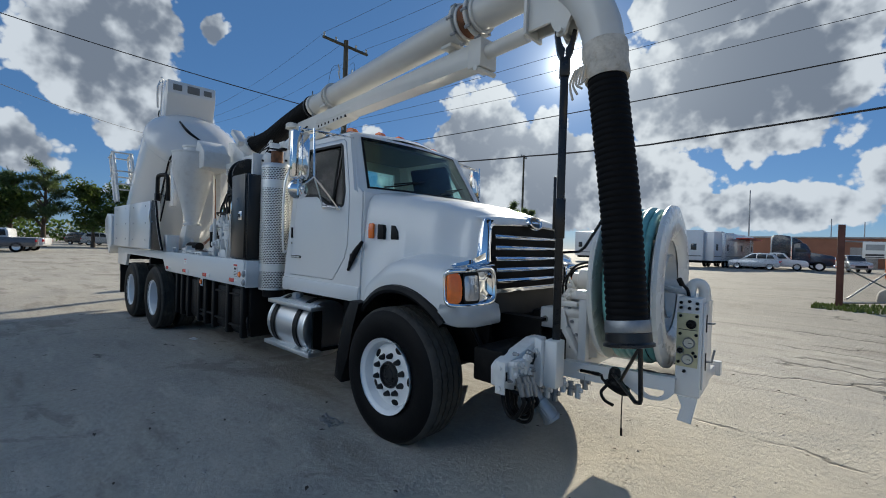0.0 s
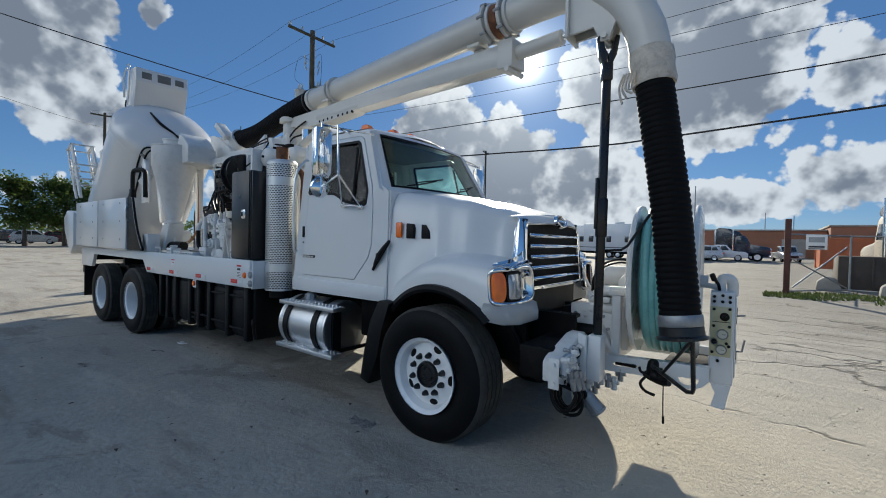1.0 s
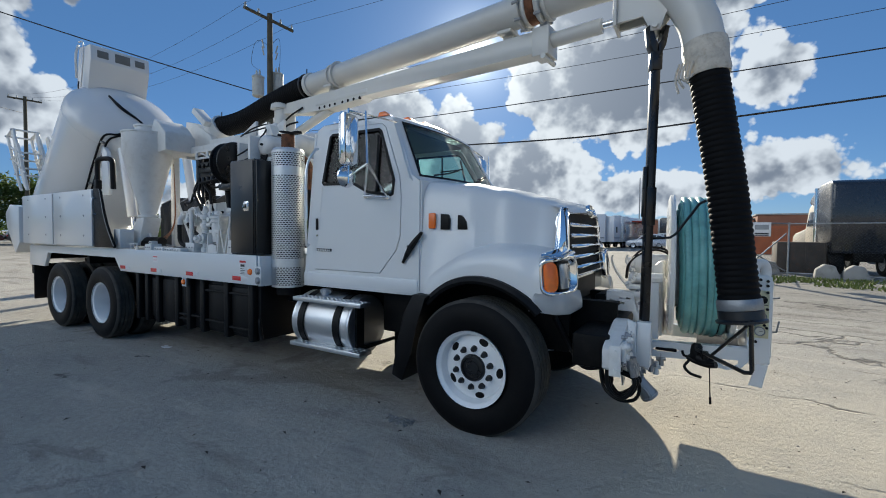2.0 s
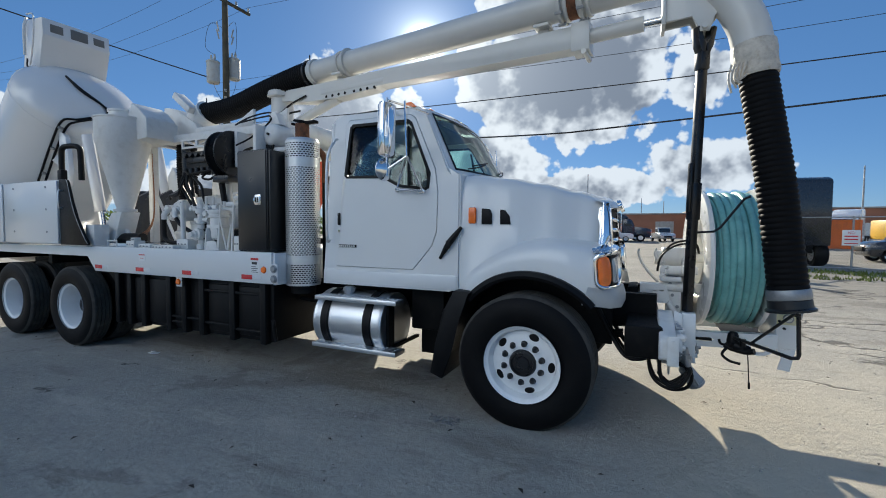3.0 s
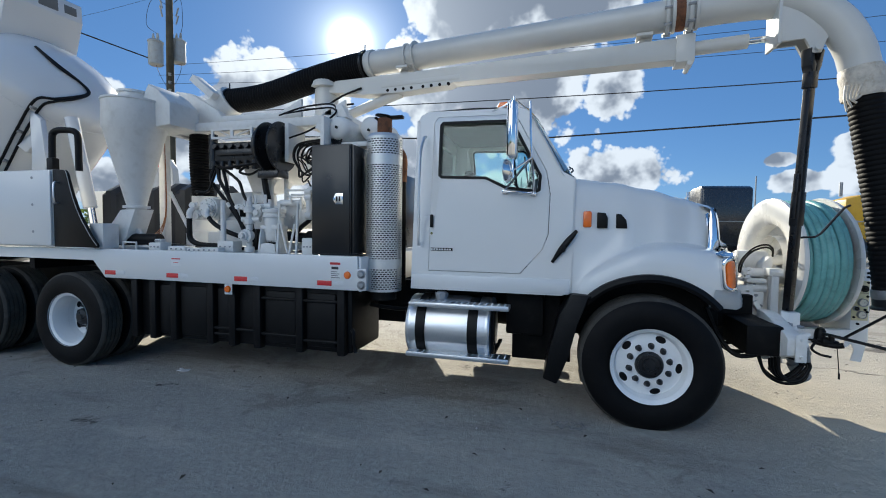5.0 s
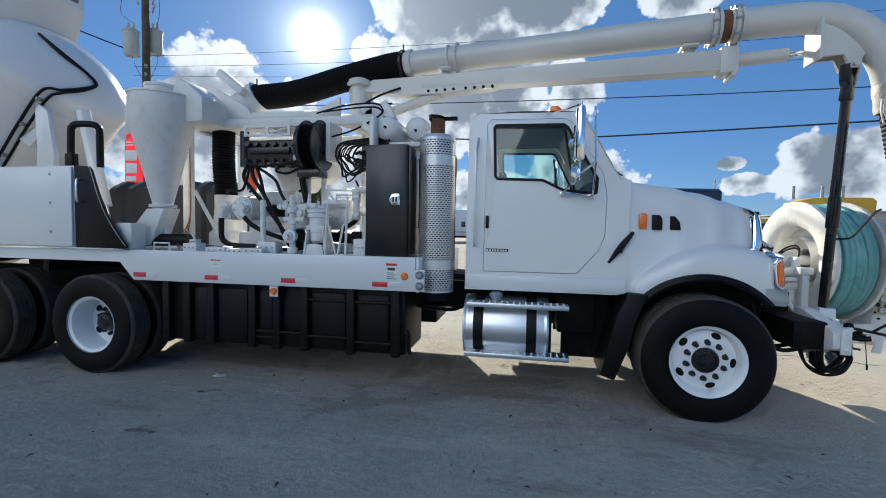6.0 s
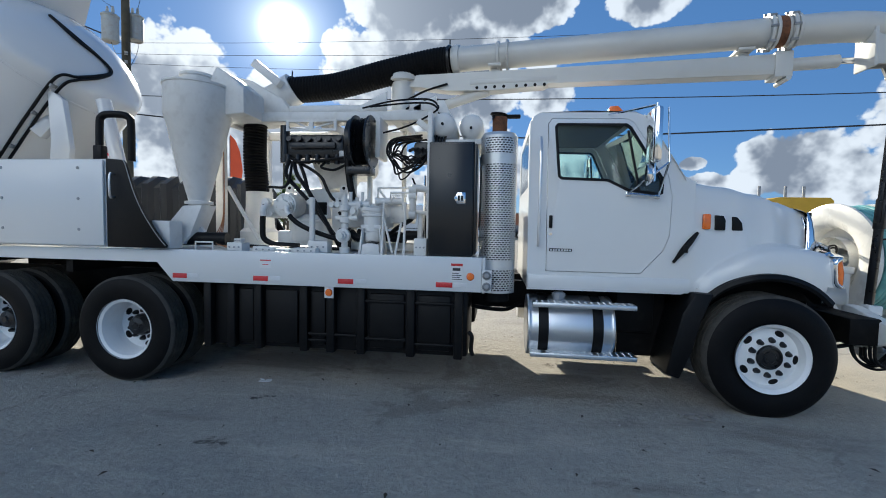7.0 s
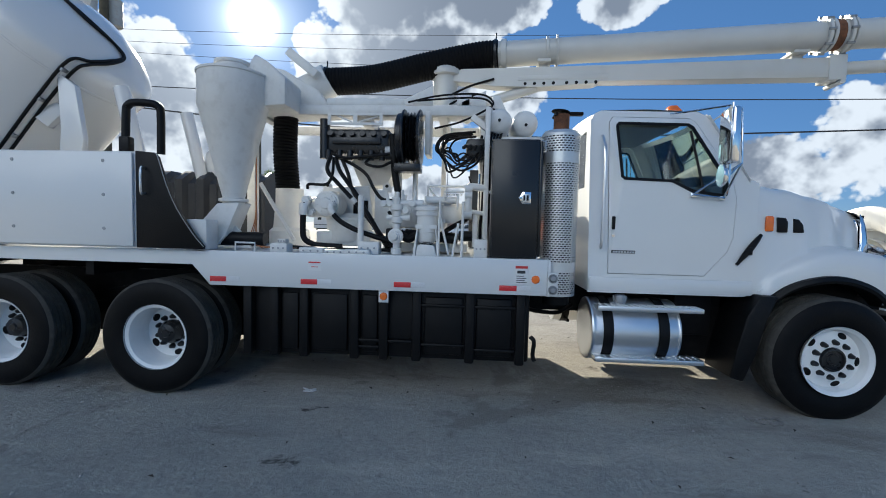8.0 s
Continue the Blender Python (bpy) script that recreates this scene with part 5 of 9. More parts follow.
for x, y in ((-4.7, 0.78), (-4.06, 0.76)):
    bm = prism(B(), [(x - 0.05, 1.93), (x - 0.045, 2.0), (x, 2.04), (x + 0.045, 2.0), (x + 0.05, 1.93)], "y", y, y + 0.02, 0.004)
    e = part("lifting_eye", bm, CAST, blower)
    # dark plug in the uncut plate, coloured like the shade of its hole
    part("eye_hole", cyl(B(), (x, y - 0.002, 1.995), (x, y + 0.022, 1.995), 0.018, seg=12), UNDER, e)
bm = B()
cyl(bm, (-4.86, 0.68, 1.75), (-4.58, 0.68, 1.77), 0.1, 0.12, 22)
cyl(bm, (-4.62, 0.52, 1.79), (-4.6, 0.7, 1.79), 0.13, 0.14, 24)
lathe(bm, [(0, -0.06), (0.05, -0.06), (0.06, -0.03), (0.11, -0.025), (0.115, 0.02), (0, 0.03)], (-4.62, 0.52, 1.79), (0, 1, 0), 20)
for k in range(8):
    a = math.pi * k / 4 + 0.2
    cyl(bm, (-4.62 + 0.09 * math.cos(a), 0.48, 1.79 + 0.09 * math.sin(a)), (-4.62 + 0.09 * math.cos(a), 0.5, 1.79 + 0.09 * math.sin(a)), 0.012, seg=6)
box(bm, -4.95, -4.8, 0.6, 0.74, 1.66, 1.8, 0.02)
fitting(bm, -4.83, 0.56, 1.82, 0.04)
fitting(bm, -4.55, 0.47, 1.78, 0.035)
fitting(bm, -4.78, 0.55, 1.7, 0.03)
part("hydraulic_pump", bm, CAST, blower, "white painted hydraulic pump with ports")
for pts, r in (([(-4.83, 0.52, 1.81), (-4.83, 0.46, 1.74), (-4.84, 0.46, 1.55), (-4.82, 0.46, 1.43), (-4.7, 0.47, 1.375), (-4.45, 0.5, 1.36)], 0.03), ([(-4.55, 0.43, 1.78), (-4.54, 0.4, 1.72), (-4.45, 0.4, 1.62), (-4.3, 0.4, 1.54), (-4.12, 0.4, 1.48), (-3.95, 0.42, 1.43)], 0.025)):
    part("blower_hose", tube(B(), pts, r, 10), RUBBER, blower)
    part("hose_ferrule", tube(B(), pts[:2] + [tuple(Vector(pts[1]).lerp(Vector(pts[2]), 0.35))], r + 0.006, 10), CAST, blower)
bm = prism(B(), [(-4.38, 1.98), (-4.52, 2.3), (-4.5, 2.42), (-3.95, 2.42), (-3.93, 2.3), (-4.1, 2.02)], "y", 0.95, 1.3, 0.03)
lathe(bm, [(0, 0), (0.2, 0), (0.27, 0.05), (0.29, 0.1), (0.29, 0.36), (0.22, 0.42), (0, 0.42)], (-4.12, 1.3, 2.14), (0, 0, 1), 32)
part("silencer", bm, CAST, truck, "white sheet-steel silencer duct")

# strainer on its bracket
bm = lathe(B(), [(0, 0), (0.07, 0), (0.085, 0.03), (0.088, 0.1), (0.095, 0.105), (0.095, 0.25), (0.112, 0.255), (0.112, 0.275), (0.104, 0.28), (0.104, 0.3), (0.118, 0.305), (0.118, 0.335), (0.06, 0.35), (0, 0.355)], (-3.58, 0.28, 1.43), (0, 0, 1), 28)
strainer = part("strainer", bm, CAST, truck, "white painted water strainer on a bracket")
part("strainer_bowl", lathe(B(), [(0, -0.035), (0.045, -0.03), (0.072, 0.0), (0.075, 0.03), (0.072, 0.035), (0, 0.035)], (-3.58, 0.275, 1.44), (0, 0, 1), 24), BLACK, strainer, "dark sediment bowl")
for a in ([(-3.70, 1.313), (-3.665, 1.56), (-3.655, 1.56), (-3.675, 1.313)], [(-3.475, 1.313), (-3.495, 1.56), (-3.485, 1.56), (-3.46, 1.313)]):
    part("bracket_cheek", prism(B(), a, "y", 0.17, 0.36, 0.002), CAST, strainer)
part("bracket_face", prism(B(), [(-3.67, 1.313), (-3.655, 1.41), (-3.61, 1.42), (-3.55, 1.42), (-3.50, 1.41), (-3.48, 1.313)], "y", 0.168, 0.178, 0.002), CAST, strainer)
part("bracket_head", box(B(), -3.68, -3.48, 0.19, 0.37, 1.56, 1.6, 0.006), CAST, strainer)

# valve stack, manifold pipes and fittings
bm = B()
for z, r in ((1.345, 0.05), (1.40, 0.032), (1.58, 0.036), (1.64, 0.05), (1.70, 0.034), (1.76, 0.056), (1.82, 0.03)):
    cyl(bm, (-3.865, 0.26, z - 0.03), (-3.865, 0.26, z + 0.03), r, seg=14, bev=0.006)
cyl(bm, (-3.865, 0.26, 1.32), (-3.865, 0.26, 1.9), 0.024, seg=12)
valve(bm, -3.865, 0.22, 1.49, 0.07)
cyl(bm, (-3.865, 0.12, 1.49), (-3.865, 0.2, 1.49), 0.028, seg=12)
valve(bm, -3.78, 0.3, 1.73, 0.05)
cyl(bm, (-3.96, 0.27, 1.66), (-3.74, 0.27, 1.66), 0.026, seg=12)
cyl(bm, (-4.0, 0.3, 1.79), (-3.62, 0.3, 1.8), 0.032, seg=12)
for x in (-3.99, -3.93, -3.72):
    fitting(bm, x, 0.27, 1.79, 0.026)
for x in (-3.96, -3.9, -3.82, -3.7):
    cyl(bm, (x, 0.3, 1.8), (x, 0.3, 1.86 + 0.03 * ((x * 100) % 3)), 0.016, seg=10)
part("water_valve", bm, CAST, truck, "white stack of water valves and unions")
bm = B()
box(bm, -3.99, -3.42, 0.5, 0.9, 1.56, 1.82, 0.04)
box(bm, -4.05, -3.2, 0.55, 0.95, 1.33, 1.42, 0.02)
for k, x in enumerate((-3.95, -3.84, -3.73, -3.62, -3.51, -3.44)):
    cyl(bm, (x, 0.56, 1.8), (x, 0.56, 1.87 + 0.02 * (k % 2)), 0.02, seg=8)
    fitting(bm, x, 0.5, 1.74 - 0.05 * (k % 3), 0.022)
cyl(bm, (-3.6, 0.42, 1.84), (-3.3, 0.42, 1.84), 0.035, seg=14)
lathe(bm, [(0, 0), (0.13, 0), (0.14, 0.02), (0.14, 0.16), (0.1, 0.2), (0, 0.2)], (-3.36, 0.6, 1.62), (0, 0, 1), 24)
part("pump_manifold", bm, CAST, truck, "white pump manifold with valves")
bm = B()
cyl(bm, (-3.82, 0.55, 1.5), (-3.3, 0.5, 1.47), 0.055, seg=14)
cyl(bm, (-3.28, 0.45, 1.5), (-3.1, 0.42, 1.5), 0.05, seg=14)
tube(bm, [(-3.86, 0.42, 1.52), (-3.78, 0.42, 1.46), (-3.7, 0.45, 1.5)], 0.04, 8)
tube(bm, [(-3.5, 0.5, 1.48), (-3.36, 0.42, 1.58), (-3.22, 0.36, 1.66), (-3.19, 0.34, 1.74)], 0.024, 8)
tube(bm, [(-3.96, 0.36, 1.72), (-3.9, 0.34, 1.62), (-3.87, 0.33, 1.52)], 0.016, 8)
box(bm, -4.0, -3.9, 0.42, 0.6, 1.33, 1.56, 0.02)
part("drive_coupling", bm, RUBBER, truck, "black pump drive hoses and coupling")
# drain rods, lever rods and pipe guard
for p, q, r in (((-3.465, 0.17, 1.313), (-3.455, 0.2, 1.82), 0.011), ((-3.45, 0.19, 1.66), (-3.37, 0.2, 1.33), 0.011), ((-3.285, 0.2, 1.62), (-3.335, 0.18, 1.32), 0.011), ((-3.25, 0.17, 1.313), (-3.245, 0.2, 1.82), 0.013)):
    part("drain_rod", tube(B(), [p, q], r, 8, smooth=False), CAST, truck)
bm = B()
for p in ([(-3.6, 0.5, 1.8), (-3.6, 0.5, 1.98), (-3.24, 0.5, 1.98)], [(-3.6, 0.5, 1.98), (-3.48, 0.5, 1.82)], [(-3.43, 0.36, 1.84), (-3.43, 0.36, 1.92), (-3.24, 0.36, 1.92)], [(-3.3, 0.34, 1.75), (-3.3, 0.34, 1.9)]):
    tube(bm, p, 0.012, 8, smooth=False)
for k in range(7):
    tube(bm, [(-3.4 + k * 0.022, 0.35, 1.885), (-3.4 + k * 0.022, 0.32, 1.9)], 0.006, 5, smooth=False)
part("pipe_guard", bm, CAST, truck)
bm = B()
tube(bm, [(-3.2, 0.33, 1.72), (-3.2, 0.33, 1.95), (-3.19, 0.33, 1.97), (-3.03, 0.33, 1.95)], 0.034, 12, 3)
tube(bm, [(-3.22, 0.35, 1.74), (-3.05, 0.35, 1.72)], 0.022, 10, smooth=False)
tube(bm, [(-3.13, 0.38, 1.4), (-3.13, 0.38, 1.72)], 0.028, 10, smooth=False)
for z in (1.72, 1.9, 1.96):
    cyl(bm, (-3.235, 0.33, z - 0.015), (-3.165, 0.33, z - 0.015), 0.042, seg=12)
part("riser_pipe", bm, CAST, truck)
part("valve_lever", tube(B(), [(-3.17, 0.33, 1.98), (-3.2, 0.3, 2.06)], 0.009, 6, smooth=False), RUBBER, truck)
bm = B()
for a in ((-4.72, -4.5, 0.06, 0.2, 1.313, 1.37), (-4.5, -4.3, 0.08, 0.18, 1.313, 1.355), (-4.3, -4.08, 0.06, 0.16, 1.313, 1.365), (-5.0, -4.84, 0.08, 0.22, 1.313, 1.40), (-4.94, -4.86, 0.1, 0.18, 1.40, 1.44), (-4.22, -4.02, 0.2, 0.34, 1.313, 1.43), (-3.14, -3.02, 0.1, 0.22, 1.313, 1.48)):
    base = part("deck_fitting", box(B(), *a, 0.008), CAST, truck)
    for f in (0.2, 0.5, 0.8):
        x = a[0] + (a[1] - a[0]) * f
        part("bolt", cyl(B(), (x, a[2] - 0.008, (a[4] + a[5]) / 2), (x, a[2] + 0.002, (a[4] + a[5]) / 2), 0.009, seg=8), GALV, base)
bm.free()
for x in (-5.78, -5.72, -5.66):
    part("deck_peg", tube(B(), [(x, 0.05, 1.31), (x, 0.05, 1.36)], 0.007, 6, smooth=False), CAST, truck)
part("deck_hoop", tube(B(), [(-5.3, 0.04, 1.31), (-5.3, 0.04, 1.4), (-5.12, 0.04, 1.4), (-5.12, 0.04, 1.31)], 0.01, 6, smooth=False), CAST, truck)
for k in range(4):
    bm = tube(B(), [(-5.44, 0.7, 2.6), (-5.44, 0.69 + k * 0.005, 1.7), (-5.35 + k * 0.03, 0.4, 1.42 - 0.02 * k), (-5.1, 0.25 + k * 0.06, 1.35), (-4.7, 0.4, 1.35)], 0.0045, 6)
    part("orange_cable", bm, COPPER, truck, "orange cable run along the deck" if k == 0 else "")
part("deck_hose", tube(B(), [(-5.1, 0.3, 1.37), (-4.8, 0.35, 1.35), (-4.4, 0.3, 1.345), (-3.9, 0.36, 1.35)], 0.018, 8), RUBBER, truck)

# hydraulic block, hose drum and hoses
bm = box(B(), -4.66, -4.02, 0.64, 1.0, 2.3, 2.56, 0.03)
box(bm, -4.6, -4.1, 0.6, 0.64, 2.4, 2.47, 0.01)
for k in range(6):
    cyl(bm, (-4.64 + k * 0.11, 0.63, 2.24), (-4.64 + k * 0.11, 0.63, 2.34), 0.03, seg=10)
    cyl(bm, (-4.62 + k * 0.11, 0.64, 2.5), (-4.62 + k * 0.11, 0.6, 2.51), 0.03, seg=10)
cyl(bm, (-4.7, 0.68, 2.26), (-4.7, 0.68, 2.66), 0.05, seg=12)
cyl(bm, (-4.05, 0.62, 2.28), (-3.92, 0.62, 2.3), 0.04, seg=12)
vb = part("hydraulic_valve_block", bm, BLACK, truck, "black hydraulic valve block under the frame")
part("block_fitting", box(B(), -4.06, -3.98, 0.6, 0.66, 2.3, 2.38, 0.01), GALV, vb)
bm = sheet(B(), [(-4.64, 2.585), (-4.64, 2.705), (-4.08, 2.705), (-4.08, 2.585)], [[(-4.61, 2.61), (-4.61, 2.68), (-4.38, 2.68), (-4.38, 2.61)], [(-4.34, 2.61), (-4.34, 2.68), (-4.11, 2.68), (-4.11, 2.61)]], lambda x, z: (x, 0.58, z), (0, 0.02, 0))
tube(bm, [(-4.55, 0.6, 2.68), (-4.4, 0.6, 2.62)], 0.01, 6, smooth=False)
tube(bm, [(-4.32, 0.6, 2.62), (-4.13, 0.6, 2.67)], 0.01, 6, smooth=False)
part("valve_guard", bm, CAST, truck)
DX, DY, DZ = -3.8, 0.58, 2.46
prof = [(0, -0.125), (0.21, -0.125), (0.235, -0.11), (0.24, -0.07), (0.27, -0.06), (0.275, -0.05), (0.27, -0.04)] + [(0.2 + (0.045 if k % 2 else 0.0), -0.03 + k * 0.016) for k in range(8)] + [(0.27, 0.095), (0.275, 0.105), (0.27, 0.115), (0, 0.12)]
drum = part("hose_drum", lathe(B(), prof, (DX, DY, DZ), (1, 0, 0), 48), BLACK, truck, "black steel hose drum")
part("drum_bracket", box(B(), DX - 0.14, DX + 0.12, DY - 0.1, DY + 0.1, DZ - 0.34, DZ - 0.26, 0.01), BLACK, drum)
part("drum_plate", box(B(), DX + 0.15, DX + 0.2, DY - 0.02, DY + 0.3, DZ - 0.16, DZ + 0.26, 0.006), CAST, drum)
rng = random.Random(4)
for k in range(12):
    x0, x1 = -3.56 + rng.uniform(-0.02, 0.14), -3.08 + rng.uniform(-0.05, 0.05)
    low = 2.02 + rng.uniform(0, 0.25) + (0.1 if k > 6 else 0.0)
    y = 0.42 + rng.uniform(0, 0.3)
    sw = rng.uniform(-0.06, 0.06)
    bm = tube(B(), [(x1, y + 0.1, 2.3 + 0.02 * k), (x1 - 0.05, y, 2.26), (x1 - 0.13 + sw, y - 0.03, low + 0.04), ((x0 + x1) / 2 - 0.02 + sw, y, low), (x0 + 0.1, y + 0.04, low + 0.1), (x0 + 0.02, y + 0.08, 2.36), (x0 + 0.08, y + 0.1, 2.48), (x1 - 0.1, y + 0.1, 2.52)], 0.008 + 0.003 * (k % 3 == 0), 6)
    part("hanging_hose", bm, RUBBER, truck, "looped black hydraulic hose" if k == 0 else "")
for k in range(5):
    part("riser_hose", tube(B(), [(-3.02 + 0.03 * k, 0.45, 2.5), (-3.06 + 0.02 * k, 0.4, 2.2), (-3.07 + 0.02 * k, 0.42, 1.8), (-3.1 + 0.015 * k, 0.45 + 0.04 * k, 1.4)], 0.012, 6), RUBBER, truck)
part("column_hose", tube(B(), [(-3.85, 0.75, 2.86), (-3.5, 0.68, 2.91), (-3.12, 0.6, 2.9), (-2.99, 0.5, 2.8), (-3.05, 0.48, 2.72), (-3.3, 0.48, 2.6), (-3.55, 0.5, 2.54)], 0.010, 8), RUBBER, truck)
part("column_hose", tube(B(), [(-3.75, 0.7, 2.86), (-3.3, 0.66, 2.88), (-3.03, 0.55, 2.82), (-2.96, 0.48, 2.6), (-2.98, 0.48, 2.3), (-3.0, 0.45, 2.1)], 0.010, 8), RUBBER, truck)
bm = box(B(), -3.24, -3.02, 0.52, 0.7, 2.24, 2.46, 0.04)
for k in range(10):
    x, z = -3.24 + 0.05 * (k % 5), 2.28 + 0.1 * (k // 5)
    cyl(bm, (x, 0.52, z), (x - 0.02, 0.45, z - 0.03), 0.018, seg=8)
sm = part("swivel_manifold", bm, BLACK, truck, "black swivel manifold sprouting hoses")
part("manifold_clamp", box(B(), -0.11, 0.11, -0.02, 0.02, -0.03, 0.03, 0.006), CAST, sm, "", Matrix.Translation((-3.1, 0.46, 2.58)) @ pose(0, 0, 0, 0, 38, 0))
# feed hoses fall from the valve block and sweep down to the pump
FEEDS = (
    ([(-4.61, 0.6, 2.28), (-4.63, 0.56, 2.13), (-4.52, 0.54, 2.0), (-4.36, 0.52, 1.84), (-4.2, 0.5, 1.66), (-4.02, 0.46, 1.45)], 0.021),
    ([(-4.56, 0.6, 2.26), (-4.5, 0.55, 2.12), (-4.4, 0.53, 1.99), (-4.3, 0.5, 1.86), (-4.14, 0.46, 1.62), (-3.98, 0.42, 1.37)], 0.022),
    ([(-4.5, 0.6, 2.26), (-4.42, 0.56, 2.1), (-4.36, 0.54, 1.92), (-4.22, 0.5, 1.72), (-4.08, 0.46, 1.5)], 0.019),
    ([(-4.48, 0.6, 2.24), (-4.34, 0.56, 2.17), (-4.22, 0.54, 2.08), (-4.13, 0.5, 1.93), (-4.04, 0.49, 1.84), (-3.86, 0.49, 1.83)], 0.017),
    ([(-4.58, 0.6, 2.26), (-4.56, 0.5, 2.08), (-4.62, 0.5, 1.98), (-4.8, 0.52, 1.98), (-4.83, 0.55, 1.94)], 0.015),
    ([(-4.6, 0.6, 2.3), (-4.45, 0.55, 2.25), (-4.2, 0.55, 2.27), (-4.0, 0.58, 2.3)], 0.016),
    ([(-4.2, 0.6, 2.26), (-4.24, 0.57, 2.2), (-4.1, 0.56, 2.17), (-3.98, 0.57, 2.22)], 0.014))
for pts, r in FEEDS:
    part("hydraulic_hose", tube(B(), pts, r, 8), RUBBER, truck)
part("hose_ferrule", tube(B(), [(-4.36, 0.52, 1.845), (-4.32, 0.515, 1.8)], 0.027, 10, smooth=False), CAST, truck)
part("drum_hose", tube(B(), [(-3.98, 0.6, 2.5), (-3.95, 0.62, 2.1), (-3.9, 0.62, 1.86)], 0.036, 10), RUBBER, truck)
bm = B()
for x in (-2.98, -2.94, -3.04):
    tube(bm, [(x, 0.5, 2.6), (x, 0.5, 1.33)], 0.016, 8, smooth=False)
tube(bm, [(-3.0, 0.3, 1.9), (-2.85, 0.3, 2.0)], 0.03, 8, smooth=False)
part("hydraulic_pipe", bm, CAST, truck)
for x in (-3.1, -3.06):
    part("chrome_pipe", tube(B(), [(x, 0.44, 2.1), (x, 0.44, 1.4)], 0.012, 8, smooth=False), CHROME, truck)
part("panel_post", box(B(), -3.06, -3.015, 0.3, 0.62, 1.32, 2.7, 0.008), CAST, truck)

# black control cabinet
bm = box(B(), -3.0, -2.59, 0.05, 0.62, 1.326, 2.36, 0.01)
cab = part("control_cabinet", bm, BOXBLACK, truck, "tall satin-black control cabinet with latch")
part("cabinet_door", box(B(), -2.589, -2.565, 0.06, 0.61, 1.345, 2.345, 0.006), BOXBLACK, cab)
part("cabinet_front", box(B(), -2.99, -2.6, 0.036, 0.05, 1.34, 2.345, 0.006), BOXBLACK, cab)
la = part("cabinet_latch", prism(B(), [(-2.765, 1.85), (-2.735, 1.905), (-2.66, 1.905), (-2.66, 1.8), (-2.735, 1.8)], "y", 0.024, 0.036, 0.004), CHROME, cab, "polished paddle latch")
part("latch_paddle", box(B(), -2.735, -2.672, 0.018, 0.024, 1.82, 1.885, 0.003), ALU, la)
# black plates on the paddle stand in for its shaded slots
for x in (-2.728, -2.7):
    part("latch_slot", box(B(), x, x + 0.018, 0.0155, 0.018, 1.83, 1.875, 0.0), PLASTIC, la)
part("door_rod", tube(B(), [(-2.555, 0.3, 2.25), (-2.54, 0.3, 2.2), (-2.54, 0.3, 1.65), (-2.555, 0.3, 1.6)], 0.01, 6, 3), PLASTIC, cab)
# unseen box on the off side, added to keep sun off the cab's back wall
off = part("off_side_cabinet", box(B(), -3.2, -2.72, 1.72, 2.3, 1.326, 2.3, 0.01), BOXBLACK, truck, "unseen black box on the off side, added to shade the cab wall")
part("cabinet_door", box(B(), -3.17, -2.75, 2.301, 2.32, 1.35, 2.27, 0.006), BOXBLACK, off)
for x, y in ((-2.93, 0.5), (-2.66, 0.68)):
    bm = lathe(B(), [(0, 0), (0.08, 0.008), (0.115, 0.035), (0.125, 0.07), (0.125, 0.55), (0.0, 0.6)], (x, y - 0.1, 2.6 + (0.03 if y > 0.6 else 0)), (0, 1, 0), 28)
    at = part("air_tank", bm, CAST, truck, "white round-ended air tank")
    part("tank_plug", lathe(B(), [(0, -0.02), (0.014, -0.02), (0.014, 0.02), (0, 0.02)], (x, y - 0.1, 2.6), (0, 1, 0), 10), PLASTIC, at)
part("tank_shelf", box(B(), -3.05, -2.52, 0.45, 1.2, 2.41, 2.46, 0.006), CAST, truck)
bm = prism(B(), [(-2.99, 2.74), (-3.0, 2.86), (-2.93, 2.86), (-2.86, 2.72)], "y", 0.5, 0.62, 0.005)
part("tank_bracket", bm, CAST, truck)

# ribbed black tank on the off side
bm = B()
n = 40
rows = []
for i in range(n + 1):
    x = -7.6 + 1.86 * i / n
    k = 0.05 * (1 if (i // 3) % 2 else 0)
    rows.append([(x, 1.55 - k, 1.32), (x, 1.55 - k, 2.05 + k), (x, 1.7, 2.17 + k), (x, 2.2, 2.17 + k), (x, 2.4 + k, 2.05), (x, 2.4 + k, 1.32)])
g = loft(bm, rows)
bm.faces.new(g[0])
bm.faces.new(g[-1])
part("ribbed_tank", bm, shade("charcoal_polyethylene", (0.028, 0.028, 0.029), 0.5, var=0.2, big=3, fine=30, bump=0.05, dirt=(0.06, 0.055, 0.05), dirt_amount=0.3), truck, "black ribbed polyethylene tank")

# ---- boom ----
P0, P1 = Vector((-2.92, 1.115, 3.48)), Vector((0.17, 0.735, 3.51))
bd = (P1 - P0).normalized()
boom_pipe = part("boom_pipe", cyl(B(), P0 - bd * 0.05, P1 + bd * 0.5, 0.133, seg=32), CREAM, truck, "large white suction boom pipe")


def collar(name, p, d, r, h, material, parent):
    bm = lathe(B(), [(r - 0.03, -h / 2), (r, -h / 2), (r + 0.004, -h / 2 + 0.004), (r + 0.004, h / 2 - 0.004), (r, h / 2), (r - 0.03, h / 2)], p, d, 32, close=True)
    return part(name, bm, material, parent)


for s, r, h in ((0.06, 0.15, 0.06), (0.52, 0.15, 0.03), (0.62, 0.162, 0.022)):
    collar("pipe_collar", P0 + bd * s, bd, r, h, CREAM, boom_pipe)
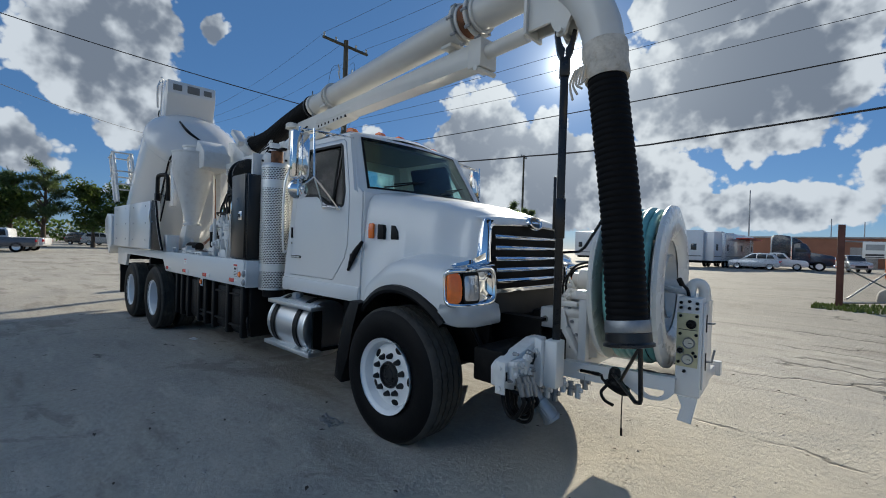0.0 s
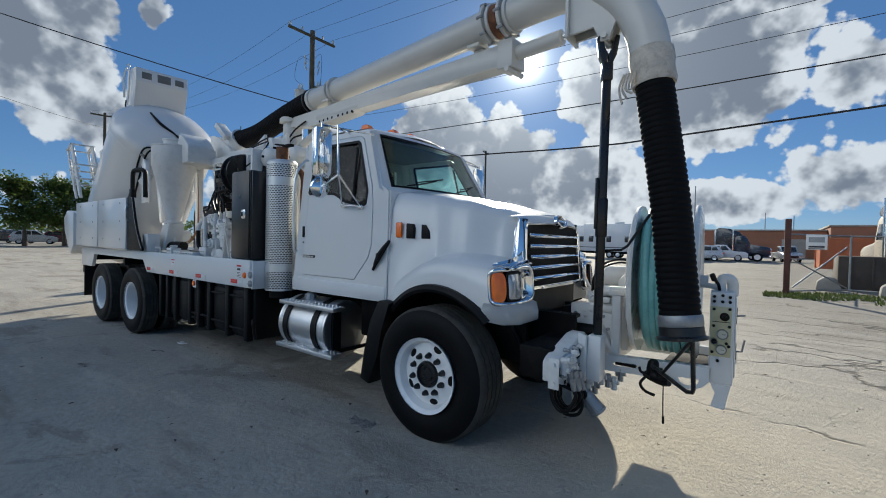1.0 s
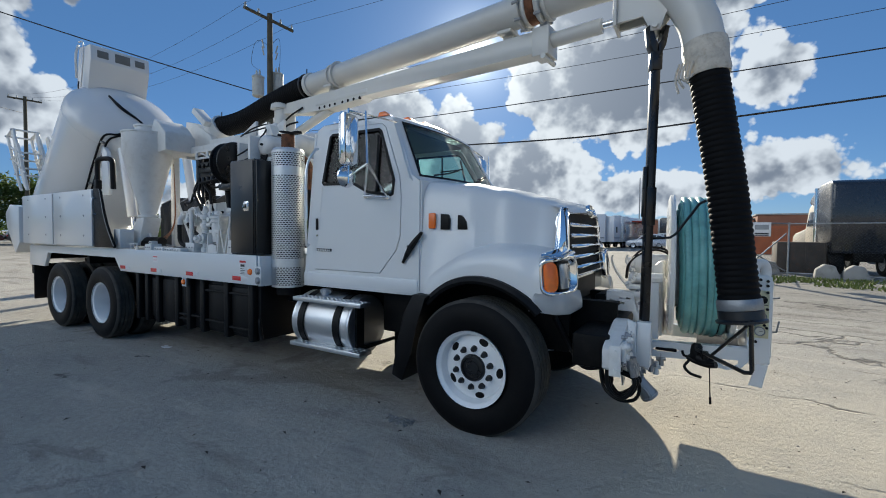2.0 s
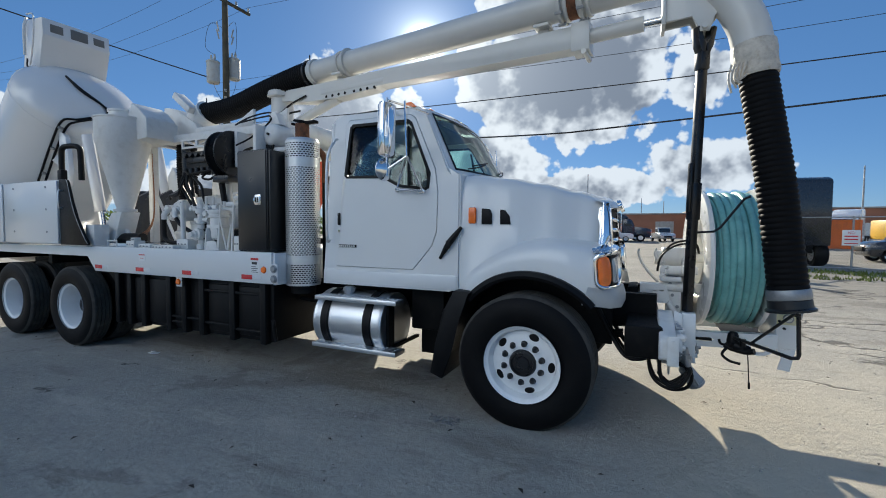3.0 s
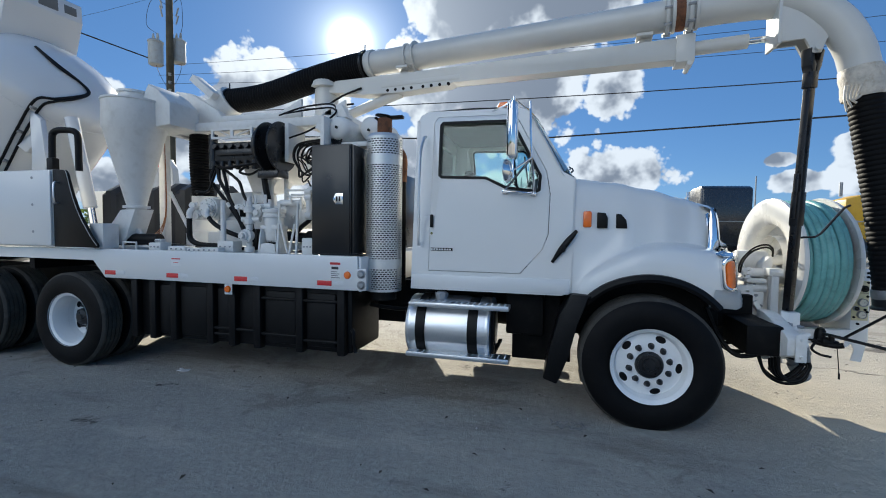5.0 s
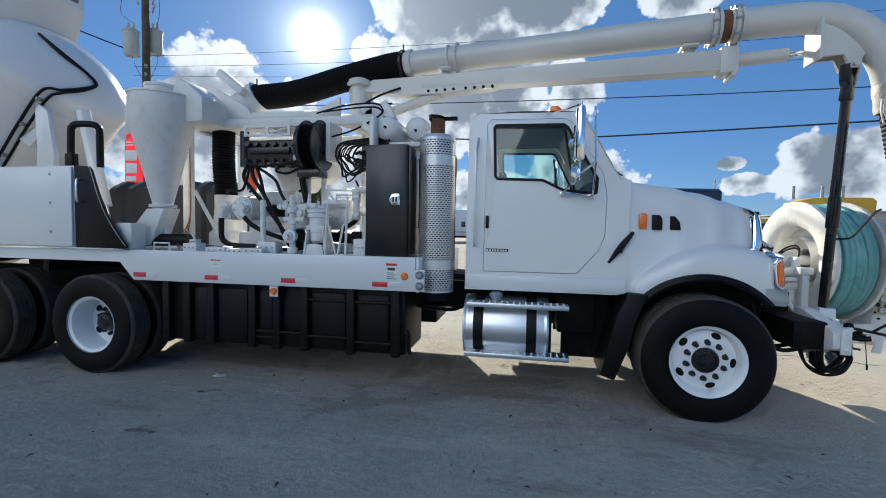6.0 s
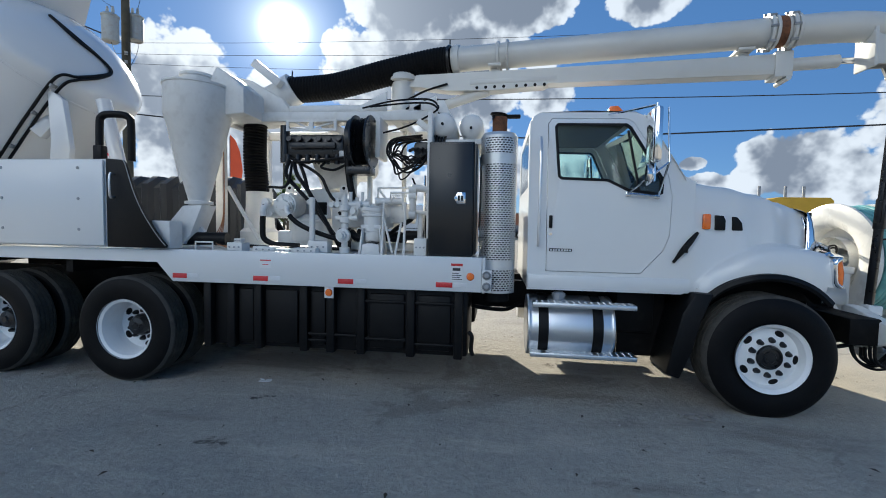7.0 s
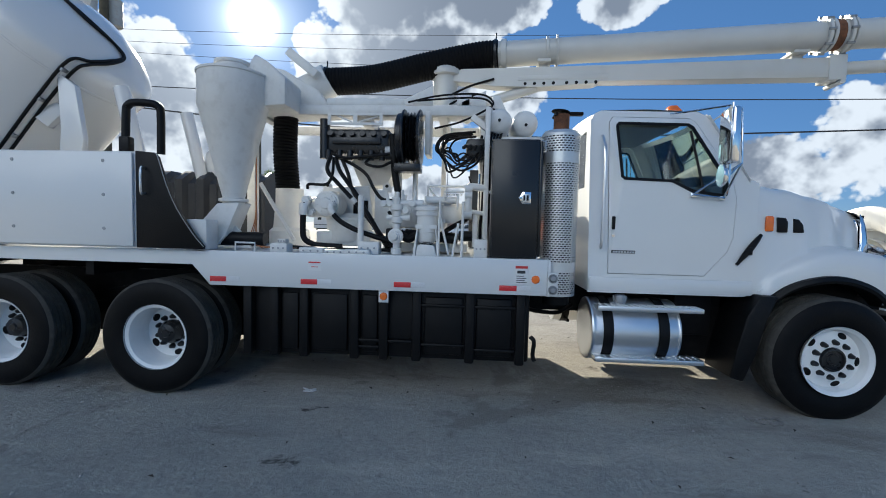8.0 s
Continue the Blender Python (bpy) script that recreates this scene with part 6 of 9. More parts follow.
for s in (-0.02, 0.16):
    c = collar("pipe_flange", P1 + bd * s, bd, 0.168, 0.03, CREAM, boom_pipe)
    for k in range(8):
        a = 2 * math.pi * k / 8
        u, w, d = basis(bd)
        p = P1 + bd * s + (u * math.cos(a) + w * math.sin(a)) * 0.168
        part("flange_bolt", cyl(B(), p - bd * 0.03, p + bd * 0.03, 0.014, seg=8), GALV, c)
    collar("flange_clamp", P1 + bd * (s + 0.05), bd, 0.15, 0.03, CREAM, boom_pipe)
collar("swivel_gap", P1 + bd * 0.07, bd, 0.137, 0.1, RUST, boom_pipe)
# elbow over the front
EL = [P1 + bd * 0.45, (0.88, 0.645, 3.50), (1.12, 0.61, 3.44), (1.33, 0.575, 3.27), (1.45, 0.555, 3.05), (1.50, 0.547, 2.86)]
bm = tube(B(), EL, 0.133, 32, 6, radii=lambda f: 0.133 - 0.006 * f)
elbow = part("boom_elbow", bm, CREAM, truck, "white curved boom elbow")
bm = lathe(B(), [(0.11, 0.02), (0.136, 0.0), (0.14, -0.06), (0.133, -0.12), (0.14, -0.2), (0.132, -0.23), (0.115, -0.23)], (1.50, 0.548, 2.87), (-0.12, 0.03, 1), 28)
part("taped_joint", bm, TAPE, elbow, "tape-wrapped hose joint")
bm = B()
for k in range(5):
    x = 1.36 + 0.02 * k
    tube(bm, [(x, 0.45 - 0.01 * k, 2.72), (x - 0.02, 0.42, 2.62), (x + 0.01 * (k % 3), 0.42, 2.52 + 0.03 * k)], 0.008, 5)
part("torn_tape", bm, TAPE, elbow)
# front suction hose
VT, VB = Vector((1.53, 0.53, 2.66)), Vector((1.745, 0.45, 1.07))
mid = (VT + VB) / 2 + Vector((0.015, 0.0, 0))
hose = part("front_suction_hose", ribbed(B(), [VT + Vector((-0.01, 0, 0.05)), VT.lerp(mid, 0.5), mid, VB.lerp(mid, 0.5), VB], 0.111, 0.038, 0.0075, 28), HOSE, truck, "thick black corrugated suction hose hanging from the boom")
vd = (VT - VB).normalized()
bm = lathe(B(), [(0.1, 0.105), (0.122, 0.105), (0.127, 0.095), (0.128, 0.045), (0.123, 0.035), (0.1, 0.035)], VB, vd, 32)
part("hose_clamp_band", bm, GALV, hose, "grey metal clamp band")
bm = lathe(B(), [(0.1, 0.036), (0.12, 0.036), (0.126, 0.03), (0.128, -0.02), (0.143, -0.03), (0.143, -0.045), (0.12, -0.05), (0.0, -0.05)], VB, vd, 32)
part("hose_end_flange", bm, BLACK, hose)
# boom hose at the rear
bm = ribbed(B(), [P0, P0 - bd * 0.25 + Vector((0, 0, -0.01)), (-3.7, 1.14, 3.36), (-4.3, 1.13, 3.22), (-4.82, 1.12, 3.18)], 0.142, 0.036, 0.009, 26)
bh = part("boom_hose", bm, HOSE, truck, "black corrugated boom hose")
for p, d in ((P0 - bd * 0.03, bd), (Vector((-4.82, 1.12, 3.18)), Vector((1, 0, 0.08)))):
    collar("hose_clamp", p, d, 0.158, 0.03, BLACK, bh)
    part("clamp_bolt", tube(B(), [p + Vector((0, -0.03, 0.14)), p + Vector((0, -0.03, 0.22))], 0.008, 6, smooth=False), BLACK, bh)

# arm beneath the pipe
A0, A1 = Vector((-3.45, 1.175, 3.22)), Vector((0.38, 0.80, 3.235))
ad = (A1 - A0).normalized()
turn = math.degrees(math.atan2(ad.y, ad.x))
AM = Matrix.Translation(A0) @ pose(0, 0, 0, 0, 0, turn)
L = (A1 - A0).length
bm = prism(B(), [(-0.1, -0.02), (-0.1, 0.1), (0.3, 0.09), (1.1, 0.085), (L - 0.1, 0.09), (L, 0.06), (L, -0.1), (L - 0.12, -0.1), (1.6, -0.07), (1.55, -0.1), (1.0, -0.12), (0.5, -0.1), (0.2, -0.05)], "y", -0.085, 0.085, 0.006)
arm = part("boom_arm", bm, CREAM, truck, "white box-section boom arm with a row of holes", AM)
# row of dark discs on the arm, painting the shade of uncut holes
for k in range(8):
    x = 0.83 + k * 0.098 + (0.04 if k > 3 else 0)
    part("arm_hole", cyl(B(), (x, -0.089, -0.085), (x, -0.07, -0.085), 0.017, seg=14), UNDER, arm, "", AM)
part("arm_slide_cover", box(B(), 0.75, 1.68, -0.09, 0.09, -0.05, 0.0, 0.004), CREAM, arm, "", AM)
part("arm_end_plate", box(B(), L - 0.14, L + 0.01, -0.1, 0.1, -0.13, 0.11, 0.006), CREAM, arm, "", AM)
part("end_bolt", cyl(B(), (L - 0.03, -0.12, -0.15), (L - 0.03, 0.12, -0.15), 0.022, seg=12), CREAM, arm, "", AM)
for x in (1.02, 3.45):
    bm = box(B(), x - 0.05, x + 0.05, -0.05, 0.05, 0.08, 0.2, 0.006)
    box(bm, x - 0.07, x + 0.07, -0.13, 0.13, 0.13, 0.16, 0.006)
    part("pipe_saddle", bm, CREAM, arm, "", AM)
bm = cyl(B(), (0.15, 0, -0.33), (0.95, 0, -0.1), 0.055, seg=16)
cyl(bm, (-0.1, 0, -0.4), (0.2, 0, -0.315), 0.035, seg=14)
part("lift_ram", bm, CREAM, arm, "", AM)
bm = tube(B(), [(0.05, -0.1, -0.18), (0.25, -0.11, -0.1), (0.5, -0.1, -0.03)], 0.012, 6)
tube(bm, [(0.0, -0.1, -0.3), (0.2, -0.12, -0.22), (0.4, -0.1, -0.2)], 0.012, 6)
part("ram_hose", bm, RUBBER, arm, "", AM)
# extension ram and elbow bracket
bm = cyl(B(), A1 + Vector((-0.02, 0, -0.01)), A1 + ad * 0.42 + Vector((0, 0, 0.0)), 0.06, seg=18)
ram = part("extension_ram", bm, CREAM, truck)
part("ram_rod", cyl(B(), A1 + ad * 0.42, A1 + ad * 0.56, 0.028, seg=14), CHROME, ram)
bm = prism(B(), [(0.93, 3.12), (0.93, 3.42), (1.05, 3.44), (1.36, 3.34), (1.36, 3.24), (1.26, 3.12), (1.235, 3.02), (1.17, 3.02), (1.12, 3.14)], "y", 0.665, 0.69, 0.004)
prism(bm, [(0.93, 3.12), (0.93, 3.42), (1.05, 3.44), (1.36, 3.34), (1.36, 3.24), (1.26, 3.12), (1.235, 3.02), (1.17, 3.02), (1.12, 3.14)], "y", 0.53, 0.555, 0.004)
box(bm, 0.92, 0.945, 0.5, 0.73, 3.1, 3.45, 0.004)
cyl(bm, (1.2, 0.5, 3.05), (1.2, 0.72, 3.05), 0.02, seg=12)
part("elbow_bracket", bm, CREAM, truck)
# slewing column
bm = lathe(B(), [(0, -0.38), (0.2, -0.38), (0.2, -0.35), (0.14, -0.33), (0.14, 0.0), (0.19, 0.01), (0.19, 0.07), (0.16, 0.1), (0.0, 0.11)], (-3.5, 1.19, 3.25), (0, 0, 1), 32)
col = part("slew_column", bm, CREAM, truck, "white boom slewing column")
part("column_base", box(B(), -3.8, -3.15, 0.9, 1.5, 2.842, 2.88, 0.01), CAST, col)
for x0, z0, x1, z1 in ((-3.9, 2.8, -3.6, 2.95), (-3.3, 2.78, -3.05, 2.9)):
    part("column_gusset", prism(B(), [(x0, 2.842), (x0, z0 + 0.1), (x1, z1 + 0.1), (x1, 2.842)], "y", 0.8, 0.84, 0.004), CAST, col)
bm = B()
cyl(bm, (-3.25, 0.85, 2.83), (-3.25, 1.3, 2.83), 0.06, seg=14)
box(bm, -3.35, -3.2, 0.8, 0.95, 2.78, 2.98, 0.02)
part("slew_motor", bm, CAST, col)

# ---- front platform ----
stick_base, stick_top = Vector((1.16, 0.69, 0.93)), Vector((1.2, 0.605, 2.86))
sd = (stick_top - stick_base).normalized()
SM = Matrix.Translation(stick_base) @ sd.to_track_quat("Z", "X").to_matrix().to_4x4() @ pose(0, 0, 0, 0, 0, 95)
SL = (stick_top - stick_base).length
bm = box(B(), -0.027, 0.027, -0.03, 0.03, 0, SL, 0.004)
box(bm, -0.034, 0.034, -0.037, 0.037, 0.72, 1.0, 0.004)
box(bm, 0.03, 0.05, -0.02, 0.02, 0.78, 1.15, 0.004)
stick = part("boom_rest", bm, BLACK, truck, "upright dark steel boom rest with forked head", SM)
bm = B()
for s in (-1, 1):
    prism(bm, [(s * 0.012, -0.02), (s * 0.055, 0.07), (s * 0.075, 0.2), (s * 0.045, 0.21), (s * 0.03, 0.12), (0, 0.08)], "y", -0.04, 0.04, 0.004)
box(bm, -0.035, 0.035, -0.04, 0.04, -0.1, 0.03, 0.006)
part("rest_fork", bm, BLACK, stick, "", SM @ Matrix.Translation((0, 0, SL)) @ pose(0, 0, 0, 0, 0, 0))
part("rest_hook", tube(B(), [(0.03, 0, 0.62), (0.16, -0.02, 0.63), (0.2, -0.02, 0.66), (0.34, -0.04, 0.87), (0.38, -0.04, 0.89)], 0.01, 6, smooth=False), BLACK, stick, "", Matrix.Translation(stick_base))
part("rest_socket", box(B(), 1.115, 1.215, 0.6, 0.72, 0.6, 0.93, 0.008), WHITE, truck)

bm = B()
prism(bm, [(0.2, 0.66), (0.195, 0.79), (0.24, 0.82), (0.62, 0.925), (0.74, 0.925), (0.74, 0.56), (0.6, 0.52), (0.5, 0.56)], "x", 0.95, 1.06, 0.012)
beam = part("front_cross_beam", bm, CAST, truck, "white front cross beam carrying hydraulic fittings")
part("beam_end_plate", box(B(), 1.0, 1.075, 0.182, 0.194, 0.62, 0.83, 0.004), CAST, beam)
for z in (0.66, 0.79):
    part("plate_pin", cyl(B(), (1.04, 0.165, z), (1.04, 0.19, z), 0.013, seg=10), CAST, beam)
part("beam_gusset", prism(B(), [(1.06, 0.62), (1.06, 0.95), (1.12, 0.93), (1.12, 0.6)], "y", 0.56, 0.6, 0.006), WHITE, beam)
rng3 = random.Random(9)
bm = box(B(), 1.055, 1.1, 0.235, 0.43, 0.68, 0.83, 0.018)
for y in (0.26, 0.31, 0.36, 0.41):
    lathe(bm, [(0, 0.035), (0.018, 0.035), (0.02, 0.02), (0.026, 0.018), (0.026, -0.01), (0, -0.01)], (1.09, y, 0.81 + rng3.uniform(-0.02, 0.02)), (1, 0, 0.3), 8)
    lathe(bm, [(0, 0.03), (0.016, 0.03), (0.024, 0.01), (0.024, -0.01), (0, -0.01)], (1.09, y + 0.01, 0.745 + rng3.uniform(-0.02, 0.02)), (1, -0.2, 0), 6)
part("valve_body", bm, CAST, beam, "white lumpy hydraulic valve body")
for y, z, r in ((0.47, 0.85, 0.022), (0.52, 0.72, 0.016), (0.53, 0.82, 0.014), (0.3, 0.87, 0.014)):
    part("hydraulic_fitting", lathe(B(), [(0, 0.04), (r * 0.6, 0.04), (r * 0.7, 0.02), (r, 0.018), (r, 0.0), (0, 0)], (1.06, y, z), (1, 0, 0), 10), GALV, beam)
part("fitting_pin", tube(B(), [(1.08, 0.49, 0.77), (1.1, 0.5, 0.8), (1.09, 0.52, 0.84)], 0.007, 6), BLACK, beam)
for k, y in enumerate((0.28, 0.33, 0.385, 0.43)):
    top = Vector((1.11 + 0.01 * (k % 2), y, 0.735 - 0.01 * k))
    low = top + Vector((0.03, 0.02, -0.13))
    bm = cyl(B(), top, low, 0.021, 0.018, 12)
    cyl(bm, top.lerp(low, 0.35), top.lerp(low, 0.55), 0.027, seg=6)
    part("hose_ferrule", bm, GALV, beam, "grey crimped hose end")
    part("coupling_hose", tube(B(), [low, low + Vector((0.01, 0.0, -0.05)), (1.1 - 0.02 * k, y + 0.02, 0.46 - 0.012 * k), (1.03 - 0.02 * k, y + 0.05, 0.435 + 0.012 * k), (0.97, y + 0.06, 0.5), (0.96, y + 0.06, 0.64)], 0.014, 10), RUBBER, beam)
for k in range(2):
    part("coupling_hose", tube(B(), [(0.98, 0.3 + 0.07 * k, 0.64), (1.16 - 0.02 * k, 0.36 + 0.05 * k, 0.56), (1.15 - 0.03 * k, 0.38 + 0.05 * k, 0.43 + 0.015 * k), (1.03, 0.42 + 0.04 * k, 0.385 + 0.015 * k), (0.92 + 0.01 * k, 0.46 + 0.04 * k, 0.45 + 0.01 * k), (0.88, 0.5 + 0.03 * k, 0.62)], 0.012, 8), RUBBER, beam)
rng4 = random.Random(31)
for k in range(9):
    # small unions, elbows and bolts crowded over the face of the beam
    y, z = 0.24 + 0.045 * k, 0.70 + 0.16 * rng4.random()
    r = rng4.uniform(0.01, 0.02)
    bm = lathe(B(), [(0, 0.045), (r * 0.6, 0.045), (r * 0.7, 0.03), (r * 1.2, 0.028), (r * 1.2, 0.008), (r * 0.8, 0.006), (r * 0.8, -0.005), (0, -0.005)], (1.06, y, z), (1, rng4.uniform(-0.5, 0.2), rng4.uniform(-0.3, 0.3)), 6)
    part("hydraulic_fitting", bm, CAST if k % 3 else GALV, beam)
for y, z in ((0.61, 0.87), (0.61, 0.75), (0.61, 0.63), (0.69, 0.88), (0.69, 0.7)):
    part("beam_bolt", cyl(B(), (1.06, y, z), (1.072, y, z), 0.013, seg=6), GALV, beam)
# dark plates on the face stand in for shaded gaps between the fittings
for y0, y1, z0, z1 in ((0.215, 0.235, 0.7, 0.76), (0.44, 0.47, 0.62, 0.66), (0.5, 0.53, 0.64, 0.7), (0.545, 0.565, 0.75, 0.79), (0.64, 0.665, 0.6, 0.66), (0.32, 0.35, 0.625, 0.65)):
    part("beam_slot", box(B(), 1.056, 1.063, y0, y1, z0, z1, 0.003), UNDER, beam)
part("beam_skid", prism(B(), [(0.5, 0.57), (0.7, 0.6), (0.66, 0.47), (0.56, 0.45)], "x", 1.03, 1.042, 0.002), CAST, beam)
bm = cyl(B(), (1.1, 0.5, 0.6), (1.15, 0.52, 0.52), 0.032, seg=14)
cyl(bm, (1.14, 0.515, 0.53), (1.22, 0.55, 0.42), 0.048, 0.058, 18)
cyl(bm, (1.215, 0.548, 0.425), (1.225, 0.553, 0.41), 0.064, seg=18)
lock = part("cam_lock_coupling", bm, GALV, beam, "grey cast quick coupling")
for s in (-1, 1):
    part("cam_arm", tube(B(), [(1.16, 0.53 + 0.05 * s, 0.5), (1.2, 0.545 + 0.07 * s, 0.47), (1.24, 0.56 + 0.06 * s, 0.4)], 0.008, 6), GALV, lock)
for k in range(7):
    x, y, z = 1.08 + 0.03 * k, 0.62 + 0.06 * k, 0.58 - 0.03 * (k % 3)
    bm = cyl(B(), (x, y, z - 0.05), (x, y, z + 0.05), 0.022, seg=8)
    cyl(bm, (x - 0.035, y, z), (x + 0.035, y, z + 0.01), 0.018, seg=8)
    part("under_fitting", bm, CAST if k % 2 else GALV, beam)


def rail_y(x):
    return 0.93 + (x - 1.12) * 0.205


rack = holder("reel_rack", truck, (1.5, 1.25, 0.6), "white reel rack on the front of the chassis")
bm = sheet(B(), [(1.1, 0.605), (1.1, 0.715), (1.84, 0.715), (1.84, 0.62), (1.8, 0.575), (1.76, 0.557), (1.7, 0.55), (1.62, 0.565), (1.57, 0.6)],
           [[(1.2, 0.665), (1.225, 0.682), (1.36, 0.68), (1.39, 0.665), (1.36, 0.648), (1.225, 0.65)], [(1.65, 0.63), (1.78, 0.63), (1.775, 0.6), (1.74, 0.578), (1.69, 0.578), (1.655, 0.6)]],
           lambda x, z: (x, rail_y(x), z), (0, 0.012, 0))
part("rack_rail", bm, WHITE, rack)
part("rail_flange", prism(B(), [(1.1, rail_y(1.1)), (1.84, rail_y(1.84)), (1.84, rail_y(1.84) + 0.07), (1.1, rail_y(1.1) + 0.07)], "z", 0.716, 0.726), WHITE, rack)
part("rail_insert", prism(B(), [(1.22, 0.655), (1.22, 0.675), (1.37, 0.675), (1.37, 0.655)], "y", rail_y(1.22) + 0.014, rail_y(1.37) + 0.03), UNDER, rack)
bm = sheet(B(), [(1.08, 0.605), (1.08, 0.715), (1.96, 0.715), (1.96, 0.605)], [], lambda x, z: (x, 1.82 + (x - 1.1) * 0.08, z), (0, 0.06, 0))
part("rack_rail", bm, WHITE, rack)
for x in (1.14, 1.9):
    part("rack_tie", box(B(), x - 0.04, x + 0.04, rail_y(x) + 0.08, 1.81, 0.63, 0.70, 0.006), WHITE, rack)
part("rack_pan", prism(B(), [(1.5, 1.1), (1.86, 1.16), (1.86, 1.8), (1.5, 1.8)], "z", 0.655, 0.662), UNDER, rack)
for x, y in ((1.2, 1.055), (1.18, 1.78)):
    up = part("reel_upright", box(B(), x - 0.032, x + 0.032, y - 0.035, y + 0.035, 0.727, 1.24, 0.006), WHITE, rack, "square white reel post")
    part("upright_cap", box(B(), x - 0.055, x + 0.06, y - 0.045, y + 0.06, 1.19, 1.262, 0.008), WHITE, up)
    part("upright_plate", box(B(), x - 0.04, x + 0.04, y - 0.048, y - 0.037, 1.195, 1.235, 0.004), CAST, up)
# hose reel
RY = math.degrees(0.084)
RM = Matrix.Translation((1.497, 1.423, 1.319)) @ pose(0, 0, 0, 0, 0, RY)
RW, RR = 0.205, 0.605


def flange(x, out):
    h = 0.035 * out
    return lathe(B(), [(0.35, -h * 0.3), (0.37, h * 0.4), (0.44, h), (0.56, h), (RR, h * 0.6), (RR + 0.006, 0.0), (RR, -h * 0.4), (0.58, -h * 0.2), (0.37, -h * 0.7), (0.34, -h * 3.0), (0.12, -h * 3.4), (0.12, -h * 4.0), (0.345, -h * 3.6)], (x, 0, 0), (1, 0, 0), 80)


reel = holder("hose_reel", truck, (1.497, 1.423, 0.71), "white hose reel wound with teal water hose")
part("reel_flange", flange(-RW, -1), REELW, reel, "", RM)
part("reel_flange", flange(RW, 1), REELW, reel, "", RM)
part("reel_core", lathe(B(), [(0.24, -RW), (0.24, RW)], (0, 0, 0), (1, 0, 0), 40), REELW, reel, "", RM)
part("reel_axle", cyl(B(), (-RW - 0.08, 0, 0), (RW + 0.08, 0, 0), 0.05), CAST, reel, "", RM)
HR = 0.0265
for layer, (r0, n) in enumerate(((0.455, 7), (0.508, 7), (0.56, 6))):
    line, steps = [], 40
    for i in range(n * steps + 1):
        a = 2 * math.pi * i / steps
        wob = 0.007 * math.sin(3 * a / 7 + layer) + 0.005 * math.sin(a * 1.7)
        line.append((-RW + 0.045 + layer * 0.016 + (2 * RW - 0.12) * i / (n * steps) + 0.004 * math.sin(a * 2.3), (r0 + wob) * math.cos(a), (r0 + wob) * math.sin(a)))
    part("wound_hose", tube(B(), line, HR + 0.001 * layer, 10, smooth=False), TEAL, reel, "teal high-pressure hose wound on the reel" if layer == 2 else "", RM, angle=80)
# a dark worn length among the turns
line = [(RW - 0.07 + 0.01 * math.sin(k * 0.4), 0.552 * math.cos(k * 0.15), 0.552 * math.sin(k * 0.15)) for k in range(43)]
part("wound_hose", tube(B(), line, 0.02, 8, smooth=False), RUBBER, reel, "short black leader hose", RM)

# reel motor, its chain case and brackets
bm = B()
box(bm, 1.03, 1.15, 1.1, 1.2, 0.62, 1.16, 0.01)
box(bm, 1.04, 1.18, 1.28, 1.56, 0.7, 1.12, 0.012)
prism(bm, [(1.16, 0.72), (1.16, 1.3), (1.22, 1.36), (1.25, 1.36), (1.25, 0.72)], "y", 1.2, 1.5, 0.012)
cyl(bm, (1.0, 1.42, 1.31), (1.27, 1.42, 1.31), 0.1, seg=24, bev=0.01)
cyl(bm, (0.94, 1.42, 1.31), (1.0, 1.42, 1.31), 0.065, seg=18)
cyl(bm, (0.98, 1.2, 1.2), (1.2, 1.2, 1.2), 0.05, seg=16, bev=0.008)
cyl(bm, (1.0, 1.12, 1.07), (1.16, 1.12, 1.07), 0.045, seg=14)
box(bm, 0.98, 1.14, 1.05, 1.3, 1.12, 1.16, 0.008)
for k in range(9):
    x, y, z = 1.0 + 0.02 * (k % 3), 1.08 + 0.05 * k, 1.16 + 0.035 * (k % 4)
    lathe(bm, [(0, 0.04), (0.016, 0.04), (0.018, 0.02), (0.026, 0.018), (0.026, -0.01), (0, -0.01)], (x, y, z), (-0.4, -1, 0.4), 6)
drive = part("reel_drive", bm, CAST, rack, "white painted reel motor and brackets")
for x, z in ((1.08, 0.8), (1.08, 1.0), (1.12, 0.9), (1.06, 1.1)):
    part("drive_bolt", cyl(B(), (x, 1.085, z), (x, 1.1, z), 0.014, seg=10), GALV, drive)
bm = sheet(B(), [(0.82, 0.93), (0.82, 1.09), (1.03, 1.09), (1.06, 0.96), (1.03, 0.93)], [[(0.862 + 0.028 * math.cos(k * 0.7), 0.995 + 0.028 * math.sin(k * 0.7)) for k in range(9)], [(0.93, 0.985), (0.93, 1.0), (0.965, 1.0), (0.965, 0.985)], [(0.98, 1.03), (0.98, 1.045), (1.01, 1.045), (1.01, 1.03)], [(0.925, 1.03), (0.925, 1.042), (0.95, 1.042), (0.95, 1.03)]], lambda x, z: (x, 1.06, z), (0, 0.01, 0))
arm_box = part("bracket_box", bm, WHITE, rack, "white drilled steel bracket box")
part("box_top", box(B(), 0.82, 1.03, 1.072, 1.22, 1.082, 1.092, 0.002), WHITE, arm_box)
part("box_back", box(B(), 0.82, 1.03, 1.2, 1.21, 0.93, 1.08, 0.002), WHITE, arm_box)
part("box_end", box(B(), 0.822, 0.832, 1.072, 1.2, 0.93, 1.08, 0.002), WHITE, arm_box)
part("carrier_arm", prism(B(), [(0.7, 0.9), (0.72, 1.05), (0.8, 1.06), (0.82, 0.9)], "y", 1.1, 1.5, 0.01), UNDER, rack)
